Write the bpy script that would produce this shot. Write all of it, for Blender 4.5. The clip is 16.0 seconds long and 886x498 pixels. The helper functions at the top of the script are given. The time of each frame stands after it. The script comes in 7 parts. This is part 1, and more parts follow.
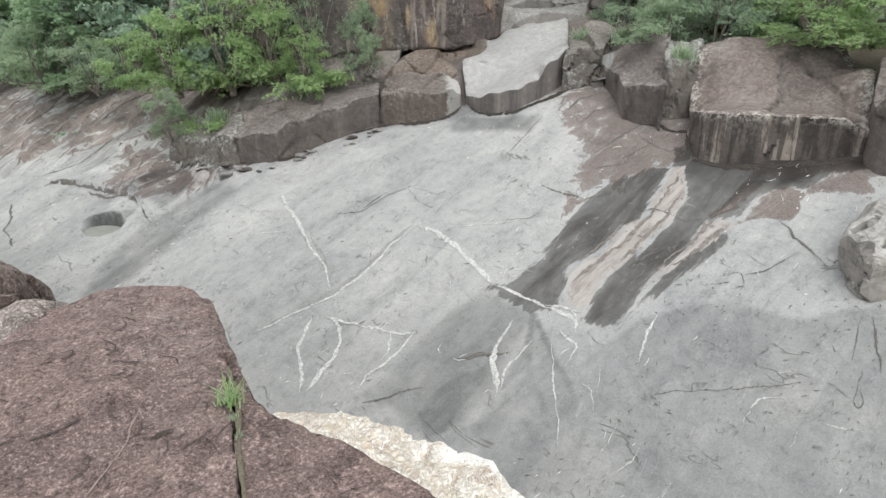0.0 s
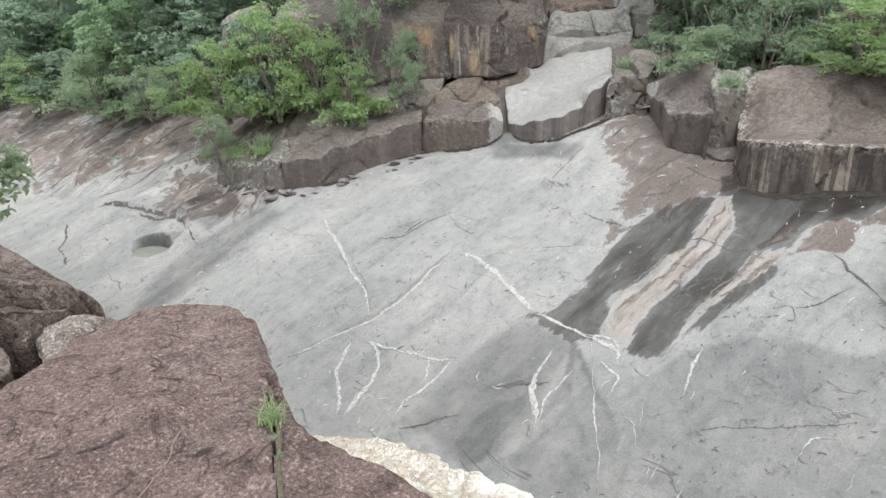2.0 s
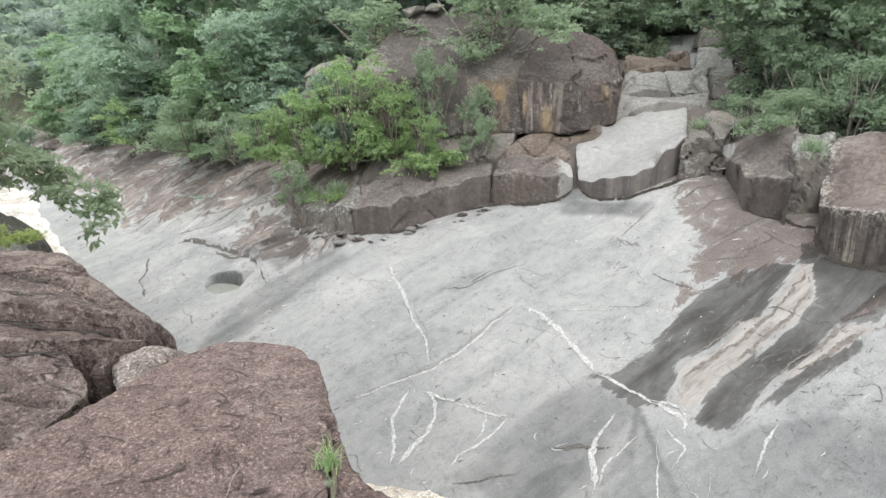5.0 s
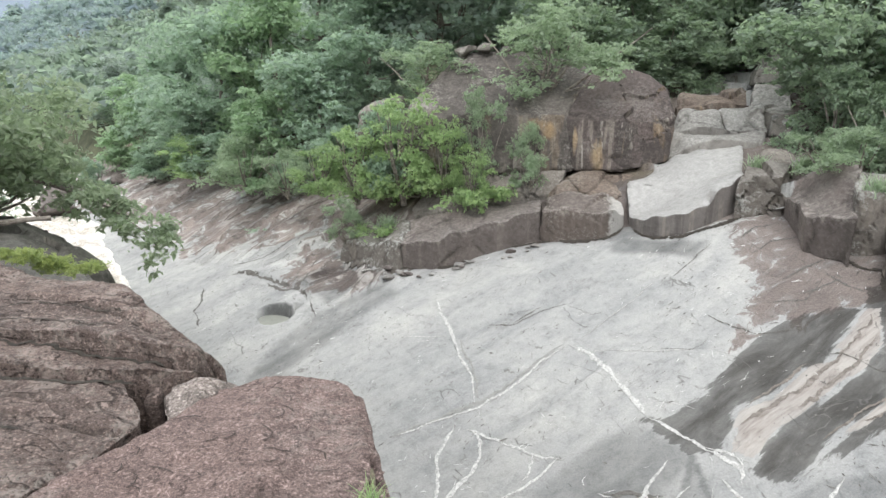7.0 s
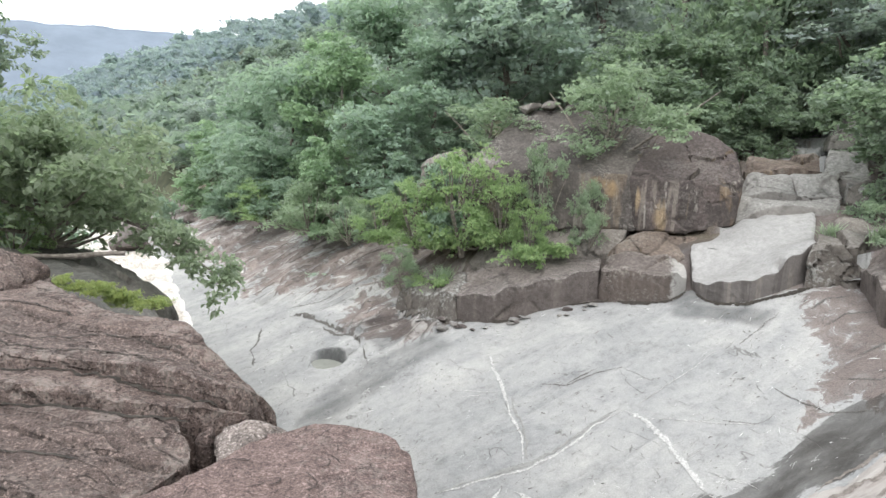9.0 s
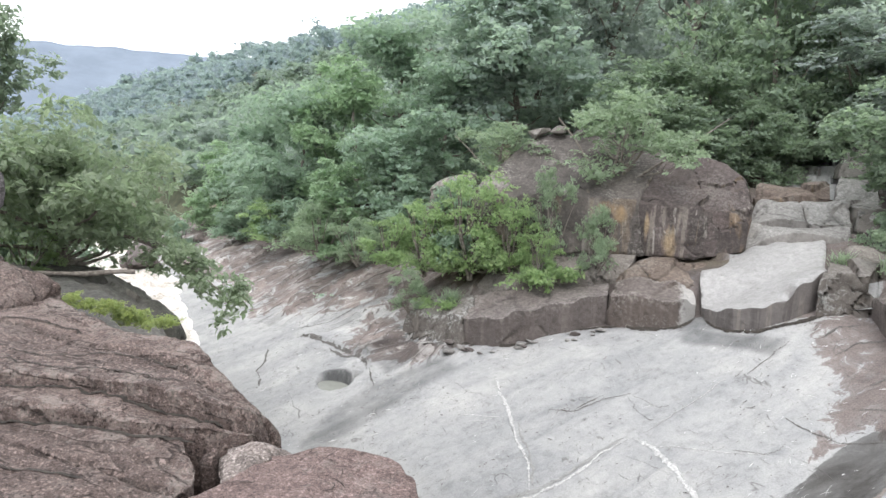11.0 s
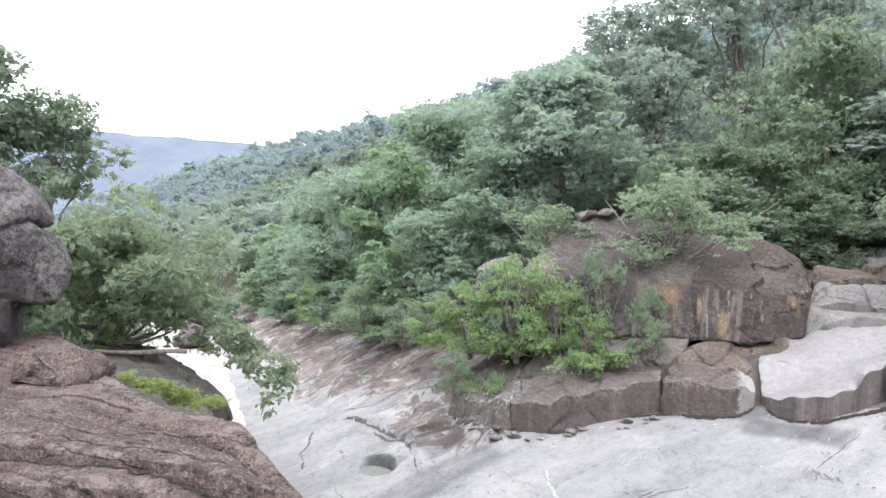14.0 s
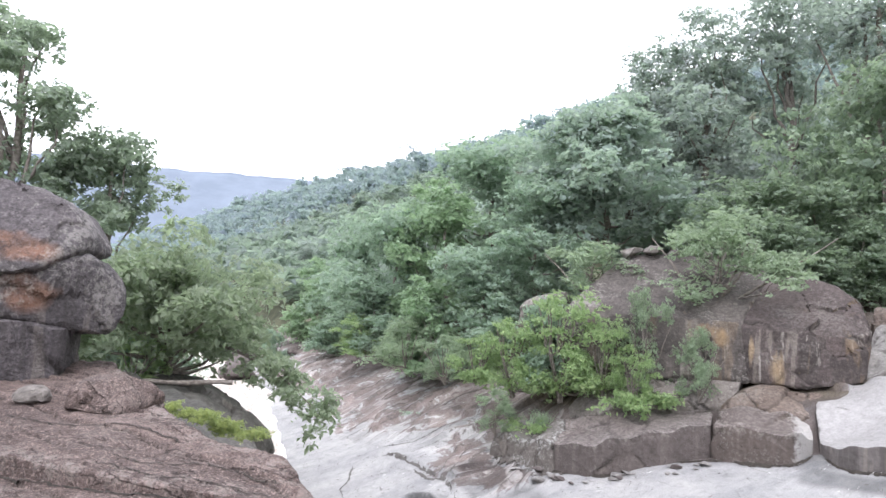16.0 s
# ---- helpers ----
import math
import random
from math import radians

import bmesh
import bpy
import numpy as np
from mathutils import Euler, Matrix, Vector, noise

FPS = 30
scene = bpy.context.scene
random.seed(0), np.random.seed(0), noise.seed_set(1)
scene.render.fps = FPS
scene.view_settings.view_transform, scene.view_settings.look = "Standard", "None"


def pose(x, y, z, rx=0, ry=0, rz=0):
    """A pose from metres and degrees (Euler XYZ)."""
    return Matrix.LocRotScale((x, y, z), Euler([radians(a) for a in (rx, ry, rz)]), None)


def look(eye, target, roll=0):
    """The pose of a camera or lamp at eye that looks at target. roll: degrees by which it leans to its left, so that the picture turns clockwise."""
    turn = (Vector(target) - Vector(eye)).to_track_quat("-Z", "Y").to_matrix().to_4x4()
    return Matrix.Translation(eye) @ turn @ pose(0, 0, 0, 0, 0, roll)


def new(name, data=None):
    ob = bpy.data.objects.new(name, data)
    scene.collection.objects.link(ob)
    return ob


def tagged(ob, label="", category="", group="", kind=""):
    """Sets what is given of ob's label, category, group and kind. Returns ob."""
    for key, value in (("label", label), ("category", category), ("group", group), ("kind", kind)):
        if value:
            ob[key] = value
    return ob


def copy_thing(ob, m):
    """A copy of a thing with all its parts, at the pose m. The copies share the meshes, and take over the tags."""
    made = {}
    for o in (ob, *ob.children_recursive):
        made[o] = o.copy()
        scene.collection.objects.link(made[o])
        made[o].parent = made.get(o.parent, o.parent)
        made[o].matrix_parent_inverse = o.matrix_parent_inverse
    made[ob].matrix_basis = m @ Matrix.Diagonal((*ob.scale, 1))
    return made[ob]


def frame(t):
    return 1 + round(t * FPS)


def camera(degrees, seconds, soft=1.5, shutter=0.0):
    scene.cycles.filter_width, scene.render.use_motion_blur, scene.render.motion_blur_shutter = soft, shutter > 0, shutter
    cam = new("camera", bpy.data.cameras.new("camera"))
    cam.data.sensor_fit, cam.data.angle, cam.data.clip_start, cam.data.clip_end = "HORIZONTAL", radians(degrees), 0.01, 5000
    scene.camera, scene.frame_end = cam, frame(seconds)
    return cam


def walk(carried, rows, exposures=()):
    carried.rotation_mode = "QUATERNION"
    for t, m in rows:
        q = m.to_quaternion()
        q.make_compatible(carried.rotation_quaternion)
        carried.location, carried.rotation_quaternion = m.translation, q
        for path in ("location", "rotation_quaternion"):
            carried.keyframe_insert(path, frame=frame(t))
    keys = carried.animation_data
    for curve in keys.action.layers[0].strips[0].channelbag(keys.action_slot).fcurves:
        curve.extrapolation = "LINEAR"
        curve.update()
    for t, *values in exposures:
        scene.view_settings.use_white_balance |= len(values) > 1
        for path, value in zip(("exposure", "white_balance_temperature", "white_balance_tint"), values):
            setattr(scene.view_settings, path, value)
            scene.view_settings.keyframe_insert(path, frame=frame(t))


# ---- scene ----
from mathutils.geometry import delaunay_2d_cdt

# ---------------------------------------------------------------- camera
cam = camera(68.57, 16.0)
EYE = 1.6
# the picture brightens and cools a little as the sky comes in
EXPOSURES = [(0.0, 0.52, 6450, 9), (3.5, 0.64, 6450, 9), (7.0, 0.71, 6430, 9), (11.0, 0.78, 6330, 12), (16.0, 0.94, 6150, 18)]
ROWS = [
    (0.0, 0.000, 0.000, -0.000, 66.04, 1.52, -0.74),
    (0.5, 0.001, 0.007, -0.015, 67.02, 1.67, 0.14),
    (1.0, -0.006, 0.009, -0.017, 67.65, 1.70, 0.96),
    (1.5, -0.016, 0.012, -0.020, 67.79, 1.76, 1.76),
    (2.0, -0.023, 0.017, -0.023, 68.52, 1.87, 2.83),
    (2.5, -0.029, 0.019, -0.025, 69.26, 1.86, 3.64),
    (3.0, -0.030, 0.019, -0.021, 69.75, 1.75, 4.26),
    (3.5, -0.032, 0.017, -0.020, 70.57, 1.56, 5.04),
    (4.0, -0.036, 0.016, -0.019, 71.45, 1.28, 6.46),
    (4.5, -0.037, 0.014, -0.020, 72.39, 1.04, 7.95),
    (7.0, -0.036, 0.024, -0.004, 76.34, 0.98, 13.47),
    (7.5, -0.035, 0.025, -0.003, 77.25, 1.06, 15.16),
    (8.0, -0.036, 0.030, 0.006, 77.26, -0.14, 16.77),
    (8.5, -0.042, 0.037, 0.011, 79.33, -0.42, 18.32),
    (11.0, -0.037, 0.027, 0.025, 82.83, -1.64, 19.76),
    (11.5, -0.037, 0.022, 0.028, 84.06, -1.67, 20.28),
    (12.0, -0.034, 0.019, 0.032, 85.09, -1.42, 21.20),
    (12.5, -0.029, 0.017, 0.034, 86.21, -1.31, 21.92),
    (13.0, -0.030, 0.016, 0.036, 87.69, -1.47, 22.37),
    (13.5, -0.031, 0.012, 0.036, 88.70, -1.67, 22.96),
    (14.0, -0.030, 0.011, 0.033, 89.89, -1.59, 23.84),
    (14.5, -0.032, 0.008, 0.036, 90.42, -1.82, 24.64),
    (15.0, -0.033, 0.009, 0.033, 90.73, -2.08, 25.26),
    (15.5, -0.038, 0.006, 0.039, 91.88, -2.28, 26.44),
    (16.0, -0.042, -0.000, 0.038, 92.88, -2.37, 27.58),
]
walk(cam, [(t, pose(x, y, EYE + z, rx, ry, rz)) for t, x, y, z, rx, ry, rz in ROWS], EXPOSURES)

# ---------------------------------------------------------------- light
world = bpy.data.worlds.new("overcast_sky")
scene.world = world
world.use_nodes = True
wn, wl = world.node_tree.nodes, world.node_tree.links
wn.clear()
w_out = wn.new("ShaderNodeOutputWorld")
w_bg = wn.new("ShaderNodeBackground")
w_sky = wn.new("ShaderNodeTexSky")
w_sky.sky_type = "NISHITA"
w_sky.sun_disc = False
w_sky.sun_elevation = radians(55)
w_sky.sun_rotation = radians(200)
w_hsv = wn.new("ShaderNodeHueSaturation")
w_hsv.inputs["Saturation"].default_value = 0.25
w_mix = wn.new("ShaderNodeMixRGB")
w_mix.inputs["Fac"].default_value = 0.75
w_mix.inputs["Color2"].default_value = (11.5, 11.7, 12.0, 1)
wl.new(w_sky.outputs[0], w_hsv.inputs["Color"])
wl.new(w_hsv.outputs[0], w_mix.inputs["Color1"])
wl.new(w_mix.outputs[0], w_bg.inputs["Color"])
w_bg.inputs["Strength"].default_value = 0.145
wl.new(w_bg.outputs[0], w_out.inputs["Surface"])
sun = new("sun", bpy.data.lights.new("sun", "SUN"))
sun.data.energy, sun.data.angle, sun.data.color = 1.1, radians(25), (1.0, 0.97, 0.92)
sun.matrix_world = look((0, 0, 60), (-8, 22, 18))

# ---------------------------------------------------------------- tools
def xy(s, q):
    """Plan place of a point s metres downstream and q metres up the far bank."""
    return 0.856 * s + 0.517 * q, -0.517 * s + 0.856 * q


_lat = np.random.RandomState(7).rand(32, 32, 32)


def vnoise(P, scale, seed=0):
    """Value noise in 0..1 for an (n, 3) array of places; scale in cells a metre."""
    p = np.asarray(P, float) * scale + seed * 7.31
    i = np.floor(p).astype(int)
    f = p - i
    f = f * f * (3 - 2 * f)
    out = 0
    for dx in (0, 1):
        for dy in (0, 1):
            for dz in (0, 1):
                w = (f[:, 0] if dx else 1 - f[:, 0]) * (f[:, 1] if dy else 1 - f[:, 1]) * (f[:, 2] if dz else 1 - f[:, 2])
                out = out + w * _lat[(i[:, 0] + dx) % 32, (i[:, 1] + dy) % 32, (i[:, 2] + dz) % 32]
    return out


def fbm(P, scale, octaves=4, seed=0, gain=0.5):
    out, amp, total = 0, 1.0, 0.0
    for k in range(octaves):
        out = out + amp * (vnoise(P, scale * 2 ** k, seed + k) - 0.5)
        total += amp
        amp *= gain
    return out / total * 2


def step(a, b, x):
    k = np.clip((x - a) / (b - a), 0, 1)
    return k * k * (3 - 2 * k)


def along(line, s, q):
    """Distance of the places (s, q) from a line of points, and how far along it (0..1) the nearest place lies."""
    best, where = np.full(s.shape, 1e9), np.zeros(s.shape)
    n = len(line) - 1
    for k in range(n):
        (a, b), (c, d) = line[k], line[k + 1]
        vx, vy = c - a, d - b
        u = np.clip(((s - a) * vx + (q - b) * vy) / (vx * vx + vy * vy), 0, 1)
        e = np.hypot(s - a - u * vx, q - b - u * vy)
        where = np.where(e < best, (k + u) / n, where)
        best = np.minimum(best, e)
    return best, where


def mesh_object(name, V, F, material, parent=None, label="", smooth=True, attrs=None, crease=0):
    """A mesh object from arrays: V (n, 3), F (m, 3) or (m, 4)."""
    V, F = np.asarray(V, np.float32), np.asarray(F, np.int32)
    me = bpy.data.meshes.new(name)
    me.vertices.add(len(V))
    me.vertices.foreach_set("co", V.ravel())
    k = F.shape[1]
    me.loops.add(F.size)
    me.loops.foreach_set("vertex_index", F.ravel())
    me.polygons.add(len(F))
    me.polygons.foreach_set("loop_start", np.arange(0, F.size, k, dtype=np.int32))
    me.polygons.foreach_set("use_smooth", np.full(len(F), smooth))
    me.update(calc_edges=True)
    for key, values in (attrs or {}).items():
        values = np.asarray(values, np.float32)
        if values.ndim == 2:
            me.attributes.new(key, "FLOAT_VECTOR", "POINT").data.foreach_set("vector", values.ravel())
        else:
            me.attributes.new(key, "FLOAT", "POINT").data.foreach_set("value", values)
    if crease:
        me.set_sharp_from_angle(angle=radians(crease))
    if material:
        me.materials.append(material)
    ob = new(name, me)
    if parent:
        ob.parent = parent
    if label:
        tagged(ob, label)
    return ob


def grid_faces(nu, nv, wrap=False):
    """Quads of a grid with nu columns (round, if wrapped) and nv rows."""
    u = np.arange(nu if wrap else nu - 1)
    v = np.arange(nv - 1)
    uu, vv = np.meshgrid(u, v)
    a = vv * nu + uu
    b = vv * nu + (uu + 1) % nu
    return np.stack([a, b, b + nu, a + nu], -1).reshape(-1, 4)


# ---------------------------------------------------------------- materials
def nodes_of(name):
    m = bpy.data.materials.new(name)
    m.use_nodes = True
    nt = m.node_tree
    b = nt.nodes["Principled BSDF"]
    return m, nt, b


def tex(nt, kind, scale, detail=6, rough=0.55, coord=None, distort=0.0, **props):
    n = nt.nodes.new(kind)
    n.inputs["Scale"].default_value = scale
    if "Detail" in n.inputs:
        n.inputs["Detail"].default_value = detail
    if "Roughness" in n.inputs:
        n.inputs["Roughness"].default_value = rough
    if "Distortion" in n.inputs:
        n.inputs["Distortion"].default_value = distort
    if coord:
        nt.links.new(coord, n.inputs["Vector"])
    return n


def ramp(nt, value, stops):
    n = nt.nodes.new("ShaderNodeValToRGB")
    el = n.color_ramp.elements
    while len(el) < len(stops):
        el.new(0.5)
    for e, (p, c) in zip(el, stops):
        e.position, e.color = p, (*c, 1) if len(c) == 3 else c
    nt.links.new(value, n.inputs["Fac"])
    return n.outputs["Color"]


def mix(nt, fac, a, b, mode="MIX"):
    n = nt.nodes.new("ShaderNodeMixRGB")
    n.blend_type = mode
    for socket, v in (("Fac", fac), ("Color1", a), ("Color2", b)):
        if isinstance(v, (int, float)):
            n.inputs[socket].default_value = v
        elif isinstance(v, tuple):
            n.inputs[socket].default_value = (*v, 1)
        else:
            nt.links.new(v, n.inputs[socket])
    return n.outputs["Color"]


def math_node(nt, op, a, b=0.0, clamp=True):
    n = nt.nodes.new("ShaderNodeMath")
    n.operation = op
    n.use_clamp = clamp and op in ("MULTIPLY", "ADD", "SUBTRACT")
    for k, v in enumerate((a, b)):
        if isinstance(v, (int, float)):
            n.inputs[k].default_value = v
        else:
            nt.links.new(v, n.inputs[k])
    return n.outputs[0]


def attr(nt, name):
    n = nt.nodes.new("ShaderNodeAttribute")
    n.attribute_name = name
    return n.outputs["Fac"]


def bump(nt, b, heights, strength=0.5):
    """Chain of bump nodes from (height socket, distance) pairs into the shader b."""
    last = None
    for h, dist in heights:
        n = nt.nodes.new("ShaderNodeBump")
        n.inputs["Strength"].default_value = strength
        n.inputs["Distance"].default_value = dist
        nt.links.new(h, n.inputs["Height"])
        if last:
            nt.links.new(last, n.inputs["Normal"])
        last = n.outputs["Normal"]
    nt.links.new(last, b.inputs["Normal"])


def coords(nt, stretch=None):
    c = nt.nodes.new("ShaderNodeTexCoord").outputs["Object"]
    if stretch:
        mp = nt.nodes.new("ShaderNodeMapping")
        mp.inputs["Scale"].default_value = stretch
        nt.links.new(c, mp.inputs["Vector"])
        c = mp.outputs["Vector"]
    return c


def rock_material(name, dark, mid, light, grain=60.0, patch=1.3, lichen=0.35, streaks=0.0, lichen_colour=(0.42, 0.40, 0.36), grain_mix=0.26, rough=0.85, ochre=0.0, flake=0.0, face=None, rim_lichen=0.0, mottle=0.5, runs_ochre=0.0, wash=None, beds=0.0, stain_colour=(0.27, 0.185, 0.10), stain_shape=(1.6, 1.6, 0.7), streak_shape=(2.6, 2.6, 0.22), specks=0.0, speck_scale=70.0):
    """Weathered rock: broad patches, coarse grain, pale lichen spots and, where asked for, dark runs down its faces."""
    m, nt, b = nodes_of(name)
    c = coords(nt)
    broad = tex(nt, "ShaderNodeTexNoise", patch, 5, 0.6, c, 0.4)
    col = ramp(nt, broad.outputs["Fac"], [(0.30, dark), (0.5, mid), (0.70, light)])
    g = tex(nt, "ShaderNodeTexNoise", grain, 3, 0.7, c)
    gcol = ramp(nt, g.outputs["Fac"], [(0.36, tuple(x * 0.55 for x in dark)), (0.5, mid), (0.64, tuple(min(1, x * 1.5) for x in light))])
    col = mix(nt, grain_mix, col, gcol)
    if streaks or face:
        cs = coords(nt, streak_shape)
        st = tex(nt, "ShaderNodeTexNoise", 1.0, 5, 0.6, cs, 0.3)
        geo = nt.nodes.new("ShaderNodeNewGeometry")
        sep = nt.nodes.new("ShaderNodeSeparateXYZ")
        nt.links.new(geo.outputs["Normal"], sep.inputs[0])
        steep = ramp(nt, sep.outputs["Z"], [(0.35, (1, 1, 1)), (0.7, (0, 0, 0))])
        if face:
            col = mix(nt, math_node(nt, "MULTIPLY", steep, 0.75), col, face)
        runs = ramp(nt, st.outputs["Fac"], [(0.44, (1, 1, 1)), (0.50, (0, 0, 0))])
        col = mix(nt, math_node(nt, "MULTIPLY", math_node(nt, "MULTIPLY", steep, runs), streaks), col, (0.045, 0.04, 0.036))
        pale = ramp(nt, st.outputs["Fac"], [(0.565, (0, 0, 0)), (0.61, (1, 1, 1))])
        col = mix(nt, math_node(nt, "MULTIPLY", math_node(nt, "MULTIPLY", steep, pale), streaks * 0.7), col, (0.36, 0.32, 0.27))
        if runs_ochre:
            st2 = tex(nt, "ShaderNodeTexNoise", 1.0, 4, 0.6, coords(nt, (1.7, 1.7, 0.2)), 0.2)
            rust = ramp(nt, st2.outputs["Fac"], [(0.55, (0, 0, 0)), (0.60, (1, 1, 1))])
            col = mix(nt, math_node(nt, "MULTIPLY", math_node(nt, "MULTIPLY", steep, rust), runs_ochre * 0.75), col, (0.26, 0.19, 0.115))
            st3 = tex(nt, "ShaderNodeTexNoise", 1.0, 5, 0.65, coords(nt, (4.5, 4.5, 0.3)), 0.1)
            white = ramp(nt, st3.outputs["Fac"], [(0.60, (0, 0, 0)), (0.64, (1, 1, 1))])
            col = mix(nt, math_node(nt, "MULTIPLY", math_node(nt, "MULTIPLY", steep, white), runs_ochre), col, (0.45, 0.42, 0.37))
    if ochre:
        oc = tex(nt, "ShaderNodeTexNoise", 0.8, 3, 0.5, c)
        col = mix(nt, math_node(nt, "MULTIPLY", ramp(nt, oc.outputs["Fac"], [(0.54, (0, 0, 0)), (0.64, (1, 1, 1))]), ochre), col, (0.33, 0.19, 0.095))
    col = mix(nt, 0.55, col, ramp(nt, attr(nt, "tone"), [(0.0, (0.72, 0.72, 0.72)), (0.5, (1, 1, 1)), (1.0, (1.22, 1.2, 1.18))]), "MULTIPLY")
    mot = tex(nt, "ShaderNodeTexNoise", 7.0, 7, 0.7, c, 0.4)
    rust_n = tex(nt, "ShaderNodeTexNoise", 2.2, 6, 0.65, coords(nt, stain_shape), 0.4)
    rust_f = math_node(nt, "ADD", math_node(nt, "MULTIPLY", attr(nt, "stain"), 0.55), math_node(nt, "MULTIPLY", rust_n.outputs["Fac"], 0.5))
    col = mix(nt, ramp(nt, rust_f, [(0.44, (0, 0, 0)), (0.66, (0.75, 0.75, 0.75))]), col, stain_colour)
    col = mix(nt, mottle, col, ramp(nt, mot.outputs["Fac"], [(0.34, (0.62, 0.60, 0.58)), (0.5, (1, 1, 1)), (0.66, (1.28, 1.27, 1.25))]), "MULTIPLY")
    if wash is not None:
        ax = nt.nodes.new("ShaderNodeSeparateXYZ")
        nt.links.new(c, ax.inputs[0])
        rise = nt.nodes.new("ShaderNodeMapRange")
        rise.inputs["From Min"].default_value, rise.inputs["From Max"].default_value = wash - 0.35, wash + 0.35
        nt.links.new(ax.outputs["X"], rise.inputs["Value"])
        edge_ = math_node(nt, "ADD", math_node(nt, "MULTIPLY", rise.outputs[0], 0.6), math_node(nt, "MULTIPLY", mot.outputs["Fac"], 0.4))
        col = mix(nt, math_node(nt, "MULTIPLY", ramp(nt, edge_, [(0.48, (0, 0, 0)), (0.58, (1, 1, 1))]), 0.8), col, (0.33, 0.322, 0.305))
    col = mix(nt, math_node(nt, "MULTIPLY", attr(nt, "joint"), 0.6), col, (0.03, 0.026, 0.022))
    sp = tex(nt, "ShaderNodeTexNoise", 13.0, 6, 0.75, c)
    big = tex(nt, "ShaderNodeTexNoise", 0.9, 3, 0.5, c)
    spots = ramp(nt, math_node(nt, "MULTIPLY", sp.outputs["Fac"], big.outputs["Fac"]), [(0.29, (0, 0, 0)), (0.36, (1, 1, 1))])
    col = mix(nt, math_node(nt, "MULTIPLY", spots, lichen), col, lichen_colour)
    rim = math_node(nt, "MULTIPLY", attr(nt, "rim"), ramp(nt, math_node(nt, "MULTIPLY", sp.outputs["Fac"], mot.outputs["Fac"]), [(0.24, (0, 0, 0)), (0.30, (1, 1, 1))]))
    col = mix(nt, math_node(nt, "MULTIPLY", rim, rim_lichen), col, tuple(min(1, x * 0.95) for x in lichen_colour))
    if beds:
        # long thin joints between the sheets
        mp = nt.nodes.new("ShaderNodeMapping")
        mp.inputs["Rotation"].default_value = (0, 0, radians(7))
        mp.inputs["Scale"].default_value = (0.16, 1.5, 1.5)
        nt.links.new(c, mp.inputs["Vector"])
        bd = tex(nt, "ShaderNodeTexNoise", 1.6, 4, 0.45, mp.outputs["Vector"], 0.15)
        for level in (0.44, 0.56):
            ln = ramp(nt, bd.outputs["Fac"], [(level - 0.008, (0, 0, 0)), (level - 0.002, (1, 1, 1)), (level + 0.002, (1, 1, 1)), (level + 0.003, (0, 0, 0))])
            col = mix(nt, math_node(nt, "MULTIPLY", ln, beds), col, tuple(x * 0.22 for x in dark))
            rim_ = ramp(nt, bd.outputs["Fac"], [(level + 0.003, (0, 0, 0)), (level + 0.006, (1, 1, 1)), (level + 0.016, (0, 0, 0))])
            col = mix(nt, math_node(nt, "MULTIPLY", rim_, 0.25), col, (0.30, 0.25, 0.22))
    if specks:
        # coarse crystals: pale feldspar and dark pits, denser in some places
        fk = tex(nt, "ShaderNodeTexNoise", speck_scale, 5, 0.72, c, 0.3)
        shift = math_node(nt, "ADD", math_node(nt, "MULTIPLY", fk.outputs["Fac"], 0.75), math_node(nt, "MULTIPLY", mot.outputs["Fac"], 0.25))
        col = mix(nt, math_node(nt, "MULTIPLY", ramp(nt, shift, [(0.545, (0, 0, 0)), (0.59, (1, 1, 1))]), specks), col, tuple(x * 1.75 for x in light))
        col = mix(nt, math_node(nt, "MULTIPLY", ramp(nt, shift, [(0.41, (1, 1, 1)), (0.455, (0, 0, 0))]), specks), col, tuple(x * 0.45 for x in dark))
    nt.links.new(col, b.inputs["Base Color"])
    b.inputs["Roughness"].default_value = rough
    b.inputs["Specular IOR Level"].default_value = 0.3
    mid_n = tex(nt, "ShaderNodeTexNoise", 12.0, 8, 0.65, c)
    heights = [(mid_n.outputs["Fac"], 0.03), (g.outputs["Fac"], 0.010)]
    if specks:
        heights.append((shift, 0.02))
    if beds:
        heights.insert(0, (ramp(nt, bd.outputs["Fac"], [(0.435, (0, 0, 0)), (0.441, (0.48, 0.48, 0.48)), (0.555, (0.52, 0.52, 0.52)), (0.561, (1, 1, 1))]), 0.06))
    if flake:
        fl = tex(nt, "ShaderNodeTexNoise", 2.6, 9, 0.6, c, 0.6)
        heights.insert(0, (ramp(nt, fl.outputs["Fac"], [(0.44, (0, 0, 0)), (0.45, (0.45, 0.45, 0.45)), (0.54, (0.5, 0.5, 0.5)), (0.55, (1, 1, 1))]), flake))
        where = tex(nt, "ShaderNodeTexNoise", 3.1, 3, 0.5, c)
        some = ramp(nt, where.outputs["Fac"], [(0.48, (0, 0, 0)), (0.56, (1, 1, 1))])
        for level in (0.445, 0.545):
            edge = ramp(nt, fl.outputs["Fac"], [(level - 0.014, (0, 0, 0)), (level - 0.003, (1, 1, 1)), (level + 0.001, (1, 1, 1)), (level + 0.006, (0, 0, 0))])
            col = mix(nt, math_node(nt, "MULTIPLY", math_node(nt, "MULTIPLY", edge, some), 0.6), col, tuple(x * 0.4 for x in dark))
        nt.links.new(col, b.inputs["Base Color"])
    bump(nt, b, heights, 0.8)
    return m


